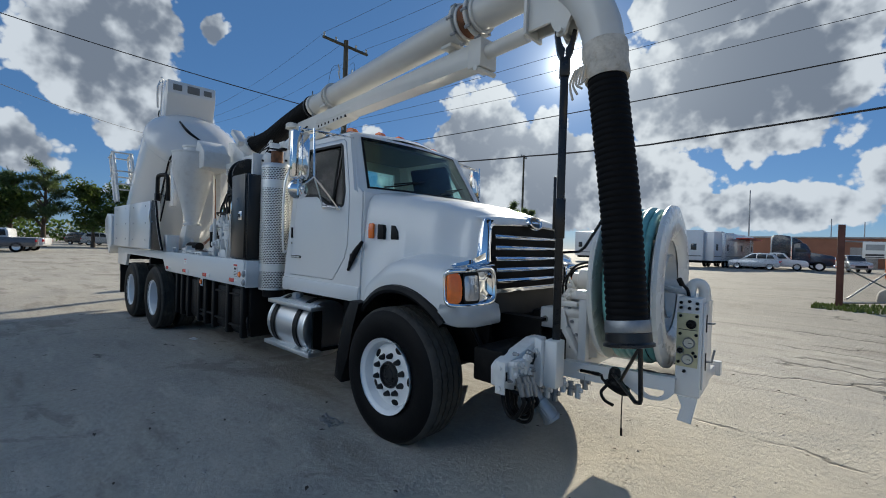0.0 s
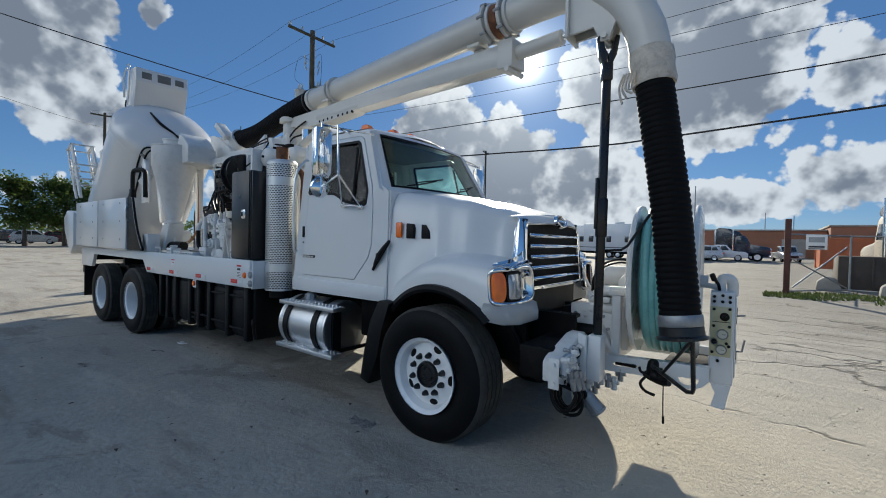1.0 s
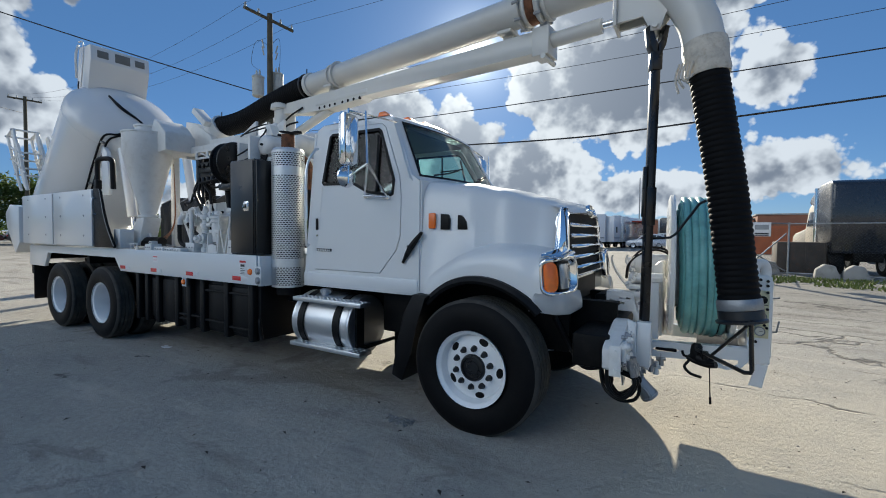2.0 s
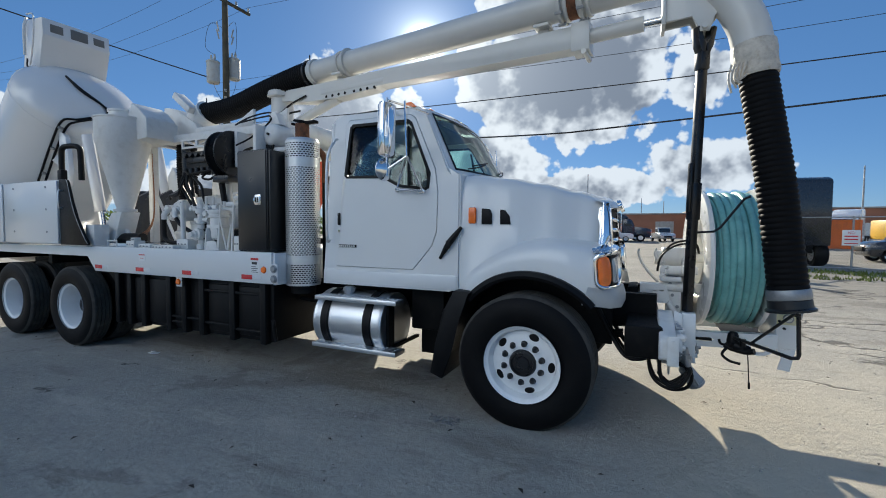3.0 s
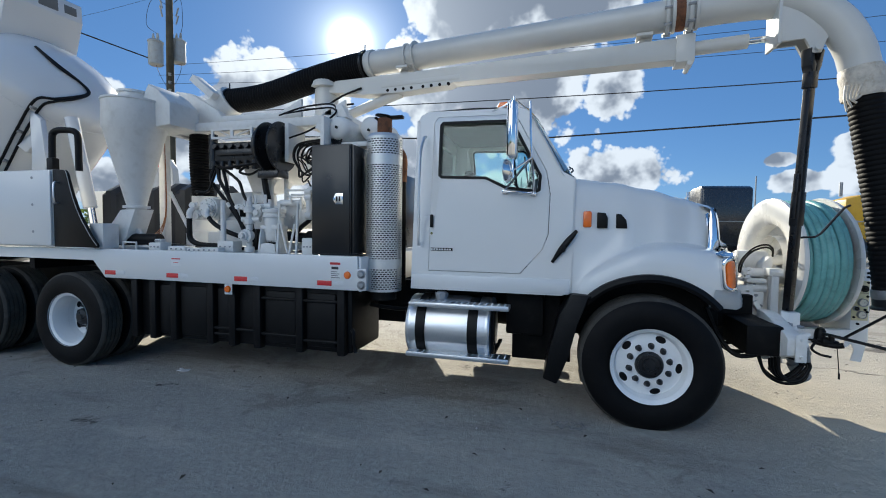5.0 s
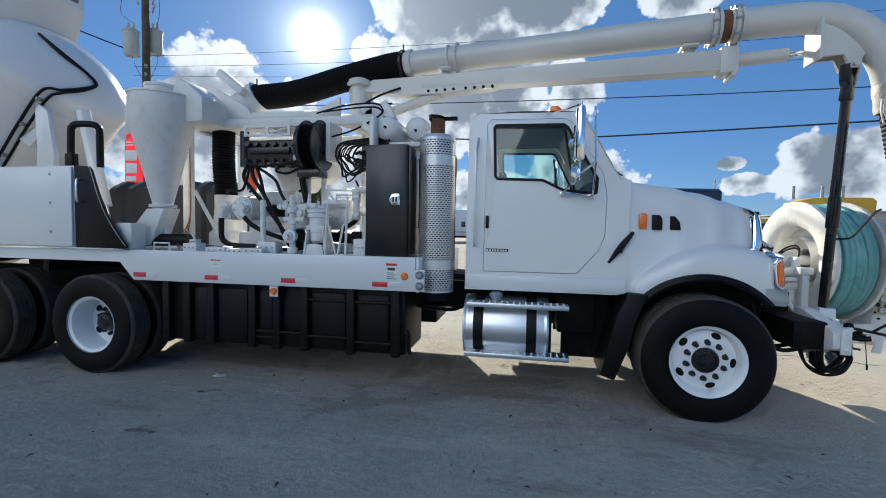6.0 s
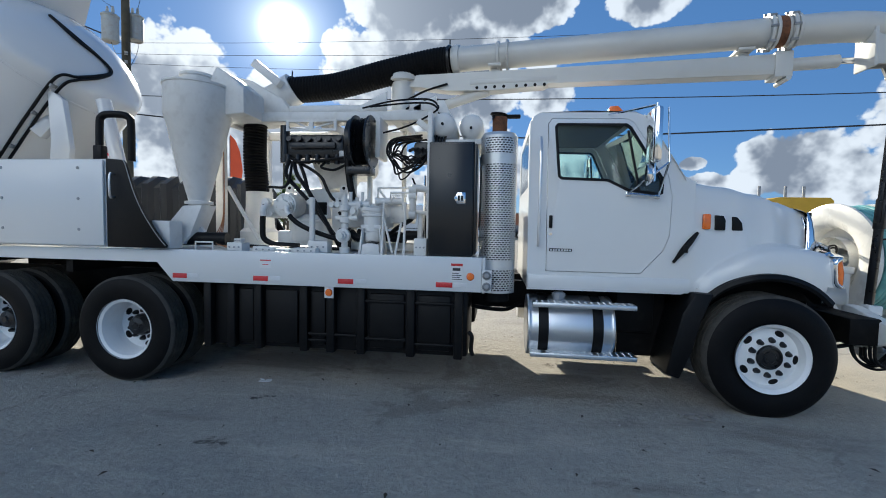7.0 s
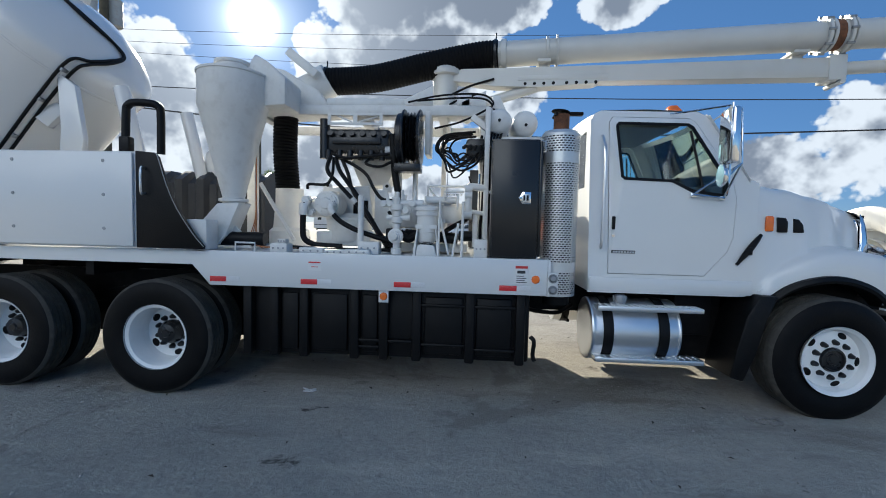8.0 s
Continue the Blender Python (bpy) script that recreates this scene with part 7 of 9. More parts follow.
part("beam_brace", prism(B(), [(1.03, 0.93), (1.06, 0.96), (1.17, 0.78), (1.17, 0.72)], "y", 1.02, 1.1, 0.004), CAST, rack)
for p in ([(0.98, 1.36, 1.08), (0.9, 1.38, 1.16), (0.83, 1.4, 1.26), (0.8, 1.4, 1.35), (0.81, 1.4, 1.39)], [(1.02, 1.3, 1.14), (0.99, 1.3, 1.25), (0.94, 1.3, 1.34), (0.95, 1.3, 1.4)]):
    part("tow_hook", tube(B(), p, 0.012, 8, radii=lambda f: 0.015 - 0.006 * f), CAST, rack)
for k in range(2):
    part("drive_hose", tube(B(), [(0.96, 1.16 + 0.05 * k, 1.2), (0.98, 1.14 + 0.05 * k, 1.32), (1.06, 1.16, 1.41 + 0.025 * k), (1.18, 1.2, 1.45 + 0.025 * k), (1.27, 1.28, 1.42 + 0.02 * k), (1.3, 1.34, 1.36)], 0.009, 8), RUBBER, rack)
# control box at the end of the rail
CB = Matrix.Translation((1.905, 1.115, 0.74)) @ pose(0, 0, 0, 0, 0, 4)
cb = part("reel_control_box", box(B(), -0.075, 0.075, 0.0, 0.42, -0.13, 0.535, 0.01), WHITE, truck, "white control box with gauges and knobs", CB)
part("box_foot", prism(B(), [(-0.06, -0.131), (-0.03, -0.2), (-0.055, -0.3), (0.03, -0.31), (0.065, -0.131)], "y", 0.002, 0.012), WHITE, cb, "", CB)
part("gauge_plate", box(B(), -0.072, 0.058, -0.008, 0.0, 0.07, 0.43, 0.003), YELLOWPLATE, cb, "cream gauge plate with dials", CB)
for x, z, r in ((0.005, 0.235, 0.036), (0.0, 0.125, 0.034), (-0.045, 0.18, 0.022)):
    g = part("gauge", lathe(B(), [(0, -0.02), (r * 0.85, -0.02), (r, -0.026), (r, 0), (0, 0)], (x, -0.008, z), (0, 1, 0), 22), GALV, cb, "round pressure gauge", CB)
    part("gauge_face", lathe(B(), [(0, -0.0225), (r * 0.8, -0.0215), (r * 0.8, -0.02), (0, -0.02)], (x, -0.008, z), (0, 1, 0), 22), DIALFACE if r > 0.03 else PLASTIC, g, "", CB)
    part("gauge_needle", box(B(), x - 0.002, x + r * 0.5, -0.0315, -0.0305, z - 0.002, z + 0.002), LETTER, g, "", CB)
for x, z in ((-0.05, 0.5), (0.0, 0.51), (0.045, 0.5), (-0.05, 0.465), (0.0, 0.465), (0.045, 0.465), (-0.05, 0.41), (0.045, 0.415), (-0.05, 0.29), (0.045, 0.29), (-0.055, 0.1), (0.045, 0.15), (-0.02, 0.04), (0.03, 0.17)):
    part("knob", lathe(B(), [(0, -0.02), (0.008, -0.02), (0.01, -0.014), (0.011, 0.0), (0, 0)], (x, -0.002, z), (0, 1, 0), 12), PLASTIC, cb, "", CB)
kn = part("selector_knob", lathe(B(), [(0, -0.04), (0.012, -0.04), (0.014, -0.02), (0.03, -0.018), (0.03, 0), (0, 0)], (0.015, -0.008, 0.36), (0, 1, 0), 14), PLASTIC, cb, "", CB)
part("label_lines", box(B(), -0.06, 0.05, -0.0095, -0.0085, 0.318, 0.323), LETTER, cb, "", CB)
dr = part("box_door", box(B(), 0.076, 0.086, 0.03, 0.39, -0.08, 0.5, 0.006), WHITE, cb, "", CB)
for z in (0.1, 0.36):
    la = part("door_latch", box(B(), 0.086, 0.092, 0.1, 0.125, z - 0.06, z + 0.06, 0.004), BLACK, dr, "black swing latch", CB)
    part("latch_arm", tube(B(), [(0.092, 0.11, z), (0.125, 0.1, z + 0.005), (0.14, 0.1, z + (0.01 if z > 0.2 else 0.09))], 0.007, 6, smooth=False), GALV, la, "", CB)
bm = tube(B(), [(-0.02, 0.1, 0.53), (-0.03, 0.08, 0.58), (-0.06, 0.02, 0.63)], 0.011, 8)
cyl(bm, (-0.055, 0.03, 0.615), (-0.07, 0.005, 0.655), 0.018, seg=12)
part("lever", bm, PLASTIC, cb, "", CB)
bm = tube(B(), [(-0.02, 0.14, 0.5), (-0.02, 0.14, 0.58), (0.0, 0.15, 0.62), (0.04, 0.16, 0.62), (0.06, 0.17, 0.58), (0.06, 0.17, 0.5)], 0.036, 12)
part("box_pipe", bm, CAST, cb, "", CB)
part("inlet_pipe", tube(B(), [(-0.03, 0.1, 0.56), (-0.14, 0.16, 0.57), (-0.2, 0.24, 0.58)], 0.02, 8), CAST, cb, "", CB)
# guard loop, spray gun and cord under the hose
bm = B()
tube(bm, [(1.80, 0.48, 1.1), (1.815, 0.48, 0.72), (1.81, 0.482, 0.7), (1.78, 0.5, 0.69), (1.5, 0.88, 0.72)], 0.014, 8, smooth=False)
tube(bm, [(1.8, 0.48, 1.02), (1.6, 0.74, 0.72)], 0.011, 8, smooth=False)
part("hose_guard", bm, BLACK, truck, "bent black steel guard loop")
bm = B()
lathe(bm, [(0, -0.07), (0.026, -0.068), (0.03, -0.04), (0.04, -0.03), (0.04, 0.02), (0.03, 0.04), (0.022, 0.08), (0, 0.08)], (1.54, 0.87, 0.65), (1, -0.3, -0.15), 14)
lathe(bm, [(0, -0.02), (0.036, -0.02), (0.042, 0.03), (0.038, 0.08), (0.024, 0.1), (0, 0.1)], (1.5, 0.9, 0.66), (0.1, 0, 1), 14)
tube(bm, [(1.45, 0.9, 0.65), (1.5, 0.88, 0.63), (1.58, 0.83, 0.625), (1.63, 0.8, 0.64)], 0.024, 8)
cyl(bm, (1.56, 0.84, 0.66), (1.56, 0.84, 0.72), 0.022, seg=12)
tube(bm, [(1.41, 0.9, 0.69), (1.425, 0.9, 0.655), (1.47, 0.88, 0.655)], 0.01, 8)
gun = part("spray_nozzle", bm, RUBBER, truck, "black spray gun hung under the rack")
part("trigger_hose", tube(B(), [(1.46, 0.88, 0.63), (1.43, 0.86, 0.58), (1.47, 0.82, 0.545), (1.54, 0.79, 0.535)], 0.011, 8), RUBBER, gun)
part("pull_cord", tube(B(), [(1.59, 0.82, 0.63), (1.595, 0.8, 0.5), (1.6, 0.79, 0.38)], 0.004, 5), RUBBER, gun)
part("cord_tag", cyl(B(), (1.6, 0.79, 0.4), (1.602, 0.79, 0.35), 0.008, seg=8), RUBBER, gun)

# ---- the yard ----
def ground_material():
    m = bpy.data.materials.new("packed_marl")
    m.use_nodes = True
    n, l = m.node_tree.nodes, m.node_tree.links
    b = n["Principled BSDF"]
    tc = n.new("ShaderNodeTexCoord").outputs["Object"]

    def tex(scale, detail, rough=0.55, warp=0.0):
        t = n.new("ShaderNodeTexNoise")
        t.inputs["Scale"].default_value, t.inputs["Detail"].default_value = scale, detail
        t.inputs["Roughness"].default_value, t.inputs["Distortion"].default_value = rough, warp
        l.new(tc, t.inputs["Vector"])
        return t.outputs["Fac"]

    def ramp(v, lo, hi, a=0.0, c=1.0):
        r = n.new("ShaderNodeMapRange")
        r.interpolation_type = "SMOOTHSTEP"
        l.new(v, r.inputs["Value"])
        for k, x in zip(("From Min", "From Max", "To Min", "To Max"), (lo, hi, a, c)):
            r.inputs[k].default_value = x
        return r.outputs["Result"]

    def mix(f, a, c):
        x = n.new("ShaderNodeMix")
        x.data_type = "RGBA"
        for s, v in ((x.inputs[0], f), (x.inputs[6], a), (x.inputs[7], c)):
            wire_in(l, v, s)
        return x.outputs[2]

    def times(a, c):
        x = n.new("ShaderNodeMath")
        x.operation = "MULTIPLY"
        wire_in(l, a, x.inputs[0])
        wire_in(l, c, x.inputs[1])
        return x.outputs[0]

    broad, mid, grain, speck = tex(0.16, 6), tex(0.9, 8, 0.62, 0.4), tex(16, 10, 0.75), tex(70, 5, 0.75)
    col = mix(ramp(broad, 0.35, 0.65), (0.325, 0.302, 0.262, 1), (0.405, 0.376, 0.322, 1))
    col = mix(ramp(mid, 0.42, 0.68, 0.0, 0.6), col, (0.28, 0.266, 0.242, 1))
    col = mix(ramp(grain, 0.42, 0.72, 0.0, 0.55), col, (0.5, 0.475, 0.42, 1))
    col = mix(ramp(grain, 0.46, 0.34, 0.0, 0.45), col, (0.24, 0.22, 0.19, 1))
    col = mix(ramp(speck, 0.60, 0.70, 0.0, 0.75), col, (0.12, 0.11, 0.095, 1))
    col = mix(ramp(speck, 0.38, 0.30, 0.0, 0.8), col, (0.62, 0.57, 0.48, 1))
    # worn blacktop showing through, with broken edges
    patch = tex(0.33, 9, 0.7, 0.6)
    col = mix(ramp(patch, 0.55, 0.6, 0.0, 0.6), col, (0.2, 0.182, 0.155, 1))
    blot = tex(1.4, 8, 0.7, 0.8)
    col = mix(ramp(blot, 0.6, 0.66, 0.0, 0.45), col, (0.15, 0.135, 0.112, 1))
    col = mix(ramp(blot, 0.4, 0.33, 0.0, 0.4), col, (0.5, 0.455, 0.375, 1))
    # drips of oil under the engine and where trucks stand
    drip = tex(2.6, 5, 0.6, 0.3)
    col = mix(times(ramp(drip, 0.66, 0.72), ramp(tex(0.5, 3), 0.45, 0.55)), col, (0.07, 0.062, 0.052, 1))
    # the broken edge of the lot, out past the nose of the truck
    axes = n.new("ShaderNodeSeparateXYZ")
    l.new(tc, axes.inputs[0])
    worn = ramp(axes.outputs[0], 0.9, 2.4)
    long_noise = n.new("ShaderNodeTexNoise")
    long_noise.inputs["Scale"].default_value, long_noise.inputs["Detail"].default_value, long_noise.inputs["Roughness"].default_value = 1.0, 9.0, 0.65
    stretch = n.new("ShaderNodeMapping")
    stretch.inputs["Scale"].default_value = (0.35, 1.7, 1.0)
    stretch.inputs["Rotation"].default_value = (0, 0, 0.35)
    l.new(tc, stretch.inputs["Vector"])
    l.new(stretch.outputs[0], long_noise.inputs["Vector"])
    streak = long_noise.outputs["Fac"]
    col = mix(ramp(streak, 0.52, 0.66, 0.0, 0.65), col, (0.2, 0.18, 0.15, 1))
    col = mix(ramp(streak, 0.44, 0.34, 0.0, 0.5), col, (0.52, 0.475, 0.4, 1))
    # pale marl past the nose, painted lighter and warmer to brighten the sunlit ground
    sunlit_marl = times(times(ramp(axes.outputs[0], 0.2, 1.5), ramp(axes.outputs[1], 6.0, 1.5)), ramp(mid, 0.3, 0.6, 0.35, 0.85))
    col = mix(sunlit_marl, col, (0.53, 0.475, 0.375, 1))
    # darker colour mixed in further into the lot
    col = mix(ramp(axes.outputs[1], 4.0, 13.0, 0.0, 0.6), col, (0.2, 0.185, 0.16, 1))
    # cracks
    wv = n.new("ShaderNodeVectorMath")
    wv.operation = "ADD"
    squeeze = n.new("ShaderNodeMapping")
    squeeze.inputs["Scale"].default_value = (0.45, 1.5, 1.0)
    l.new(tc, squeeze.inputs["Vector"])
    l.new(squeeze.outputs[0], wv.inputs[0])
    nz = n.new("ShaderNodeTexNoise")
    nz.inputs["Scale"].default_value, nz.inputs["Detail"].default_value = 1.3, 6
    l.new(tc, nz.inputs["Vector"])
    sc = n.new("ShaderNodeVectorMath")
    sc.operation = "SCALE"
    sc.inputs["Scale"].default_value = 1.1
    l.new(nz.outputs["Color"], sc.inputs[0])
    l.new(sc.outputs[0], wv.inputs[1])
    vor = n.new("ShaderNodeTexVoronoi")
    vor.feature = "DISTANCE_TO_EDGE"
    vor.inputs["Scale"].default_value = 0.42
    l.new(wv.outputs[0], vor.inputs["Vector"])
    crack = times(ramp(vor.outputs["Distance"], 0.024, 0.0), times(ramp(tex(0.45, 6), 0.43, 0.5), worn))
    col = mix(times(crack, 0.8), col, (0.07, 0.062, 0.055, 1))
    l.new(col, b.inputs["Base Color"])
    l.new(ramp(grain, 0.3, 0.7, 0.75, 0.95), b.inputs["Roughness"])
    b.inputs["Specular IOR Level"].default_value = 0.25
    h = n.new("ShaderNodeMath")
    h.operation = "ADD"
    l.new(times(grain, 1.3), h.inputs[0])
    l.new(times(mid, 1.6), h.inputs[1])
    h2 = n.new("ShaderNodeMath")
    h2.operation = "SUBTRACT"
    l.new(h.outputs[0], h2.inputs[0])
    l.new(times(crack, 1.2), h2.inputs[1])
    bp = n.new("ShaderNodeBump")
    bp.inputs["Strength"].default_value, bp.inputs["Distance"].default_value = 0.7, 0.025
    l.new(h2.outputs[0], bp.inputs["Height"])
    l.new(bp.outputs[0], b.inputs["Normal"])
    return m


GROUND = ground_material()
GRASS = shade("rough_grass", (0.15, 0.19, 0.035), 0.8, var=0.5, big=1.5, fine=30, dirt=(0.2, 0.17, 0.07), dirt_amount=0.5)
CONCRETE = shade("concrete", (0.38, 0.36, 0.33), 0.85, var=0.25, big=2, fine=50, bump=0.2, dirt=(0.16, 0.15, 0.13), dirt_amount=0.5)
BRICK = shade("orange_brick_wall", (0.30, 0.13, 0.075), 0.85, var=0.25, big=0.4, fine=12, bump=0.1)
CONTAINER = shade("orange_container_paint", (0.46, 0.12, 0.035), 0.5, var=0.2, big=0.7, fine=10, dirt=(0.2, 0.08, 0.04), dirt_amount=0.4)
YELLOW = shade("machine_yellow", (0.62, 0.36, 0.02), 0.45, var=0.15, big=1, fine=10)
CARWHITE = shade("white_car_paint", (0.68, 0.69, 0.7), 0.25, var=0.06, big=1, fine=10, coat=0.6)
CARSILVER = shade("silver_car_paint", (0.52, 0.54, 0.56), 0.28, 0.3, var=0.08, big=1, fine=10, coat=0.6)
CARBLACK = shade("black_car_paint", (0.02, 0.022, 0.028), 0.25, var=0.2, big=1, fine=10, coat=0.6)
CARGREY = shade("grey_car_paint", (0.12, 0.125, 0.135), 0.3, 0.2, var=0.1, big=1, fine=10, coat=0.6)
CARRED = shade("maroon_car_paint", (0.14, 0.02, 0.02), 0.3, var=0.1, big=1, fine=10, coat=0.6)
NAVY = shade("dark_blue_truck_paint", (0.018, 0.024, 0.045), 0.25, var=0.2, big=1, fine=10, coat=0.5)
TAN = shade("tan_truck_paint", (0.45, 0.40, 0.32), 0.35, var=0.1, big=1, fine=10)
DARKGLASS = shade("dark_window", (0.02, 0.025, 0.03), 0.06, var=0.1, coat=0.5)
WOODPOLE = shade("weathered_pole_wood", (0.085, 0.078, 0.055), 0.9, var=0.4, big=3, fine=30, bump=0.4)
WIREMESH = shade("weathered_wire_mesh", (0.09, 0.092, 0.09), 0.7, 0.2, var=0.3, big=3, fine=40)
BINSTEEL = shade("rust_stained_bin_steel", (0.07, 0.058, 0.048), 0.8, var=0.4, big=3, fine=30, bump=0.2, dirt=(0.12, 0.06, 0.035), dirt_amount=0.5)
RUSTPOST = shade("rust_brown_post", (0.10, 0.04, 0.03), 0.8, var=0.4, big=4, fine=40, bump=0.2)
TRAFO = shade("grey_transformer_paint", (0.42, 0.44, 0.43), 0.5, var=0.15, big=4, fine=30, dirt=(0.3, 0.2, 0.12), dirt_amount=0.3)
CABLE = shade("overhead_cable", (0.015, 0.015, 0.016), 0.6, var=0.2)
DEADLEAF = shade("dead_leaf", (0.06, 0.045, 0.03), 0.85, var=0.5, big=3, fine=20)
BARK = shade("tree_bark", (0.12, 0.09, 0.065), 0.9, var=0.4, big=5, fine=30, bump=0.4)
LEAF = leaf_shade("broad_leaves", (0.085, 0.13, 0.026), 0.45)
NEEDLE = leaf_shade("pine_needles", (0.13, 0.18, 0.07), 0.4)
REDROOF = shade("red_awning", (0.4, 0.05, 0.03), 0.6, var=0.15)
FLAGRED = shade("red_orange_flag", (0.75, 0.10, 0.03), 0.7, var=0.15)

# ground: one sheet, finer near the truck
def spread(lo, hi, near, step):
    v, out = 0.0, [0.0]
    while v < hi:
        v += step if v < near else step + (v - near) * 0.16
        out.append(v)
    return sorted([-q for q in out[1:] if q < -lo] + [lo] + out)


xs = [q - 1.0 for q in spread(-900, 900, 9, 0.22)]
ys = [q + 0.5 for q in spread(-900, 900, 7, 0.22)]
PADS = [(0.0, 0.29), (0.0, far(0.29)), (-6.0, 0.2), (-7.52, 0.2), (-6.0, far(0.2)), (-7.52, far(0.2))]


def ground_z(x, y):
    d = math.hypot(x + 1, y - 0.5)
    if d > 60:
        return 0.0
    z = 0.022 * noise.noise((x * 0.35, y * 0.35, 0.0)) + 0.010 * noise.noise((x * 1.3, y * 1.3, 3.0)) + 0.005 * noise.noise((x * 3.7, y * 3.7, 7.0))
    z *= max(0.0, 1 - d / 60)
    for px, py in PADS:
        z *= min(1.0, max(0.0, (math.hypot(x - px, y - py) - 0.3) / 0.8))
    return z


bm = B()
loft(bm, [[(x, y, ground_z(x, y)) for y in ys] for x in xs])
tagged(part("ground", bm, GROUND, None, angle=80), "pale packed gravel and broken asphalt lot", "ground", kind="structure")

# loose stones and litter
rng = random.Random(11)
bm = B()
for k in range(4200):
    x, y = rng.uniform(-9, 6), rng.uniform(-4.2, 6)
    if abs(x) < 0.6 and 0 < y < 2.4:
        continue
    s = 0.003 + 0.012 * rng.random() ** 4
    z = ground_z(x, y)
    top = [bm.verts.new((x + s * rng.uniform(0.6, 1.3) * math.cos(a), y + s * rng.uniform(0.6, 1.3) * math.sin(a), z - 0.002)) for a in (0.3, 1.6, 2.9, 4.1, 5.3)]
    apex = bm.verts.new((x + s * 0.2, y, z + s * rng.uniform(0.5, 0.9)))
    for i in range(5):
        bm.faces.new((top[i], top[(i + 1) % 5], apex))
tagged(part("gravel", bm, CONCRETE, None, angle=10), "scattered small stones on the lot", "gravel", kind="stuff")
rng = random.Random(17)
bm = B()
for k in range(520):
    x, y = rng.uniform(-9, 6), rng.uniform(-4.0, 5)
    if abs(x) < 0.6 and 0 < y < 2.4:
        continue
    s, z, a = 0.008 + 0.022 * rng.random() ** 2, ground_z(x, y) + 0.006, rng.uniform(0, math.pi)
    ring = [bm.verts.new((x + s * f * math.cos(a + b), y + s * f * math.sin(a + b), z + s * h)) for b, f, h in ((0, 1.0, 0.1), (1.3, 0.45, 0.35), (3.1, 1.1, 0.0), (4.6, 0.5, 0.3))]
    bm.faces.new(ring)
tagged(part("leaf_litter", bm, DEADLEAF, None, angle=10), "dry dark leaf crumbs and bits of bark", "leaf litter", kind="stuff")
bm = B()
for k, (dx, a) in enumerate(((0.0, 20), (0.045, 70), (-0.035, 130))):
    m = Matrix.Translation((-4.66 + dx, 0.15 + 0.02 * k, ground_z(-4.66, 0.15) + 0.004)) @ pose(0, 0, 0, 12 * k, 8, a)
    prism(bm, [(-0.042, -0.016), (0.016, -0.024), (0.05, 0.01), (-0.016, 0.024)], "z", 0.0, 0.008)
    bmesh.ops.transform(bm, matrix=m, verts=bm.verts[-8:])
solid("litter", bm, STICKER, "scrap of white paper litter on the gravel", "litter")
bm = B()
rng2 = random.Random(3)
for k in range(60):
    x, y = -0.62 + rng2.uniform(-0.14, 0.14), 0.0 + rng2.uniform(-0.06, 0.06)
    s = rng2.uniform(0.008, 0.022)
    lathe(bm, [(0, -s * 0.5), (s, 0), (0, s * 0.7)], (x, y, ground_z(x, y) + s * 0.3), (rng2.uniform(-1, 1), 0.3, 1), 6)
tagged(part("rubble", bm, CONCRETE, None), "small heap of pale broken stone", "rubble", kind="stuff")


# ---- vehicles further off ----
def rolling(parent, x, y, r, w, material=None, flip=1):
    wh = holder("wheel", parent, (x, y, r))
    part("tyre", lathe(B(), [(r * 0.6, -w / 2), (r * 0.9, -w / 2), (r, -w * 0.35), (r, w * 0.35), (r * 0.9, w / 2), (r * 0.6, w / 2)], (x, y, r), (0, 1, 0), 24, close=True), TYRE, wh)
    part("rim", lathe(B(), [(0, -w * 0.3), (r * 0.3, -w * 0.36), (r * 0.5, -w * 0.3), (r * 0.62, -w * 0.45), (r * 0.62, w * 0.45), (0, w * 0.3)], (x, y, r), (0, 1, 0), 20), material or ALU, wh)


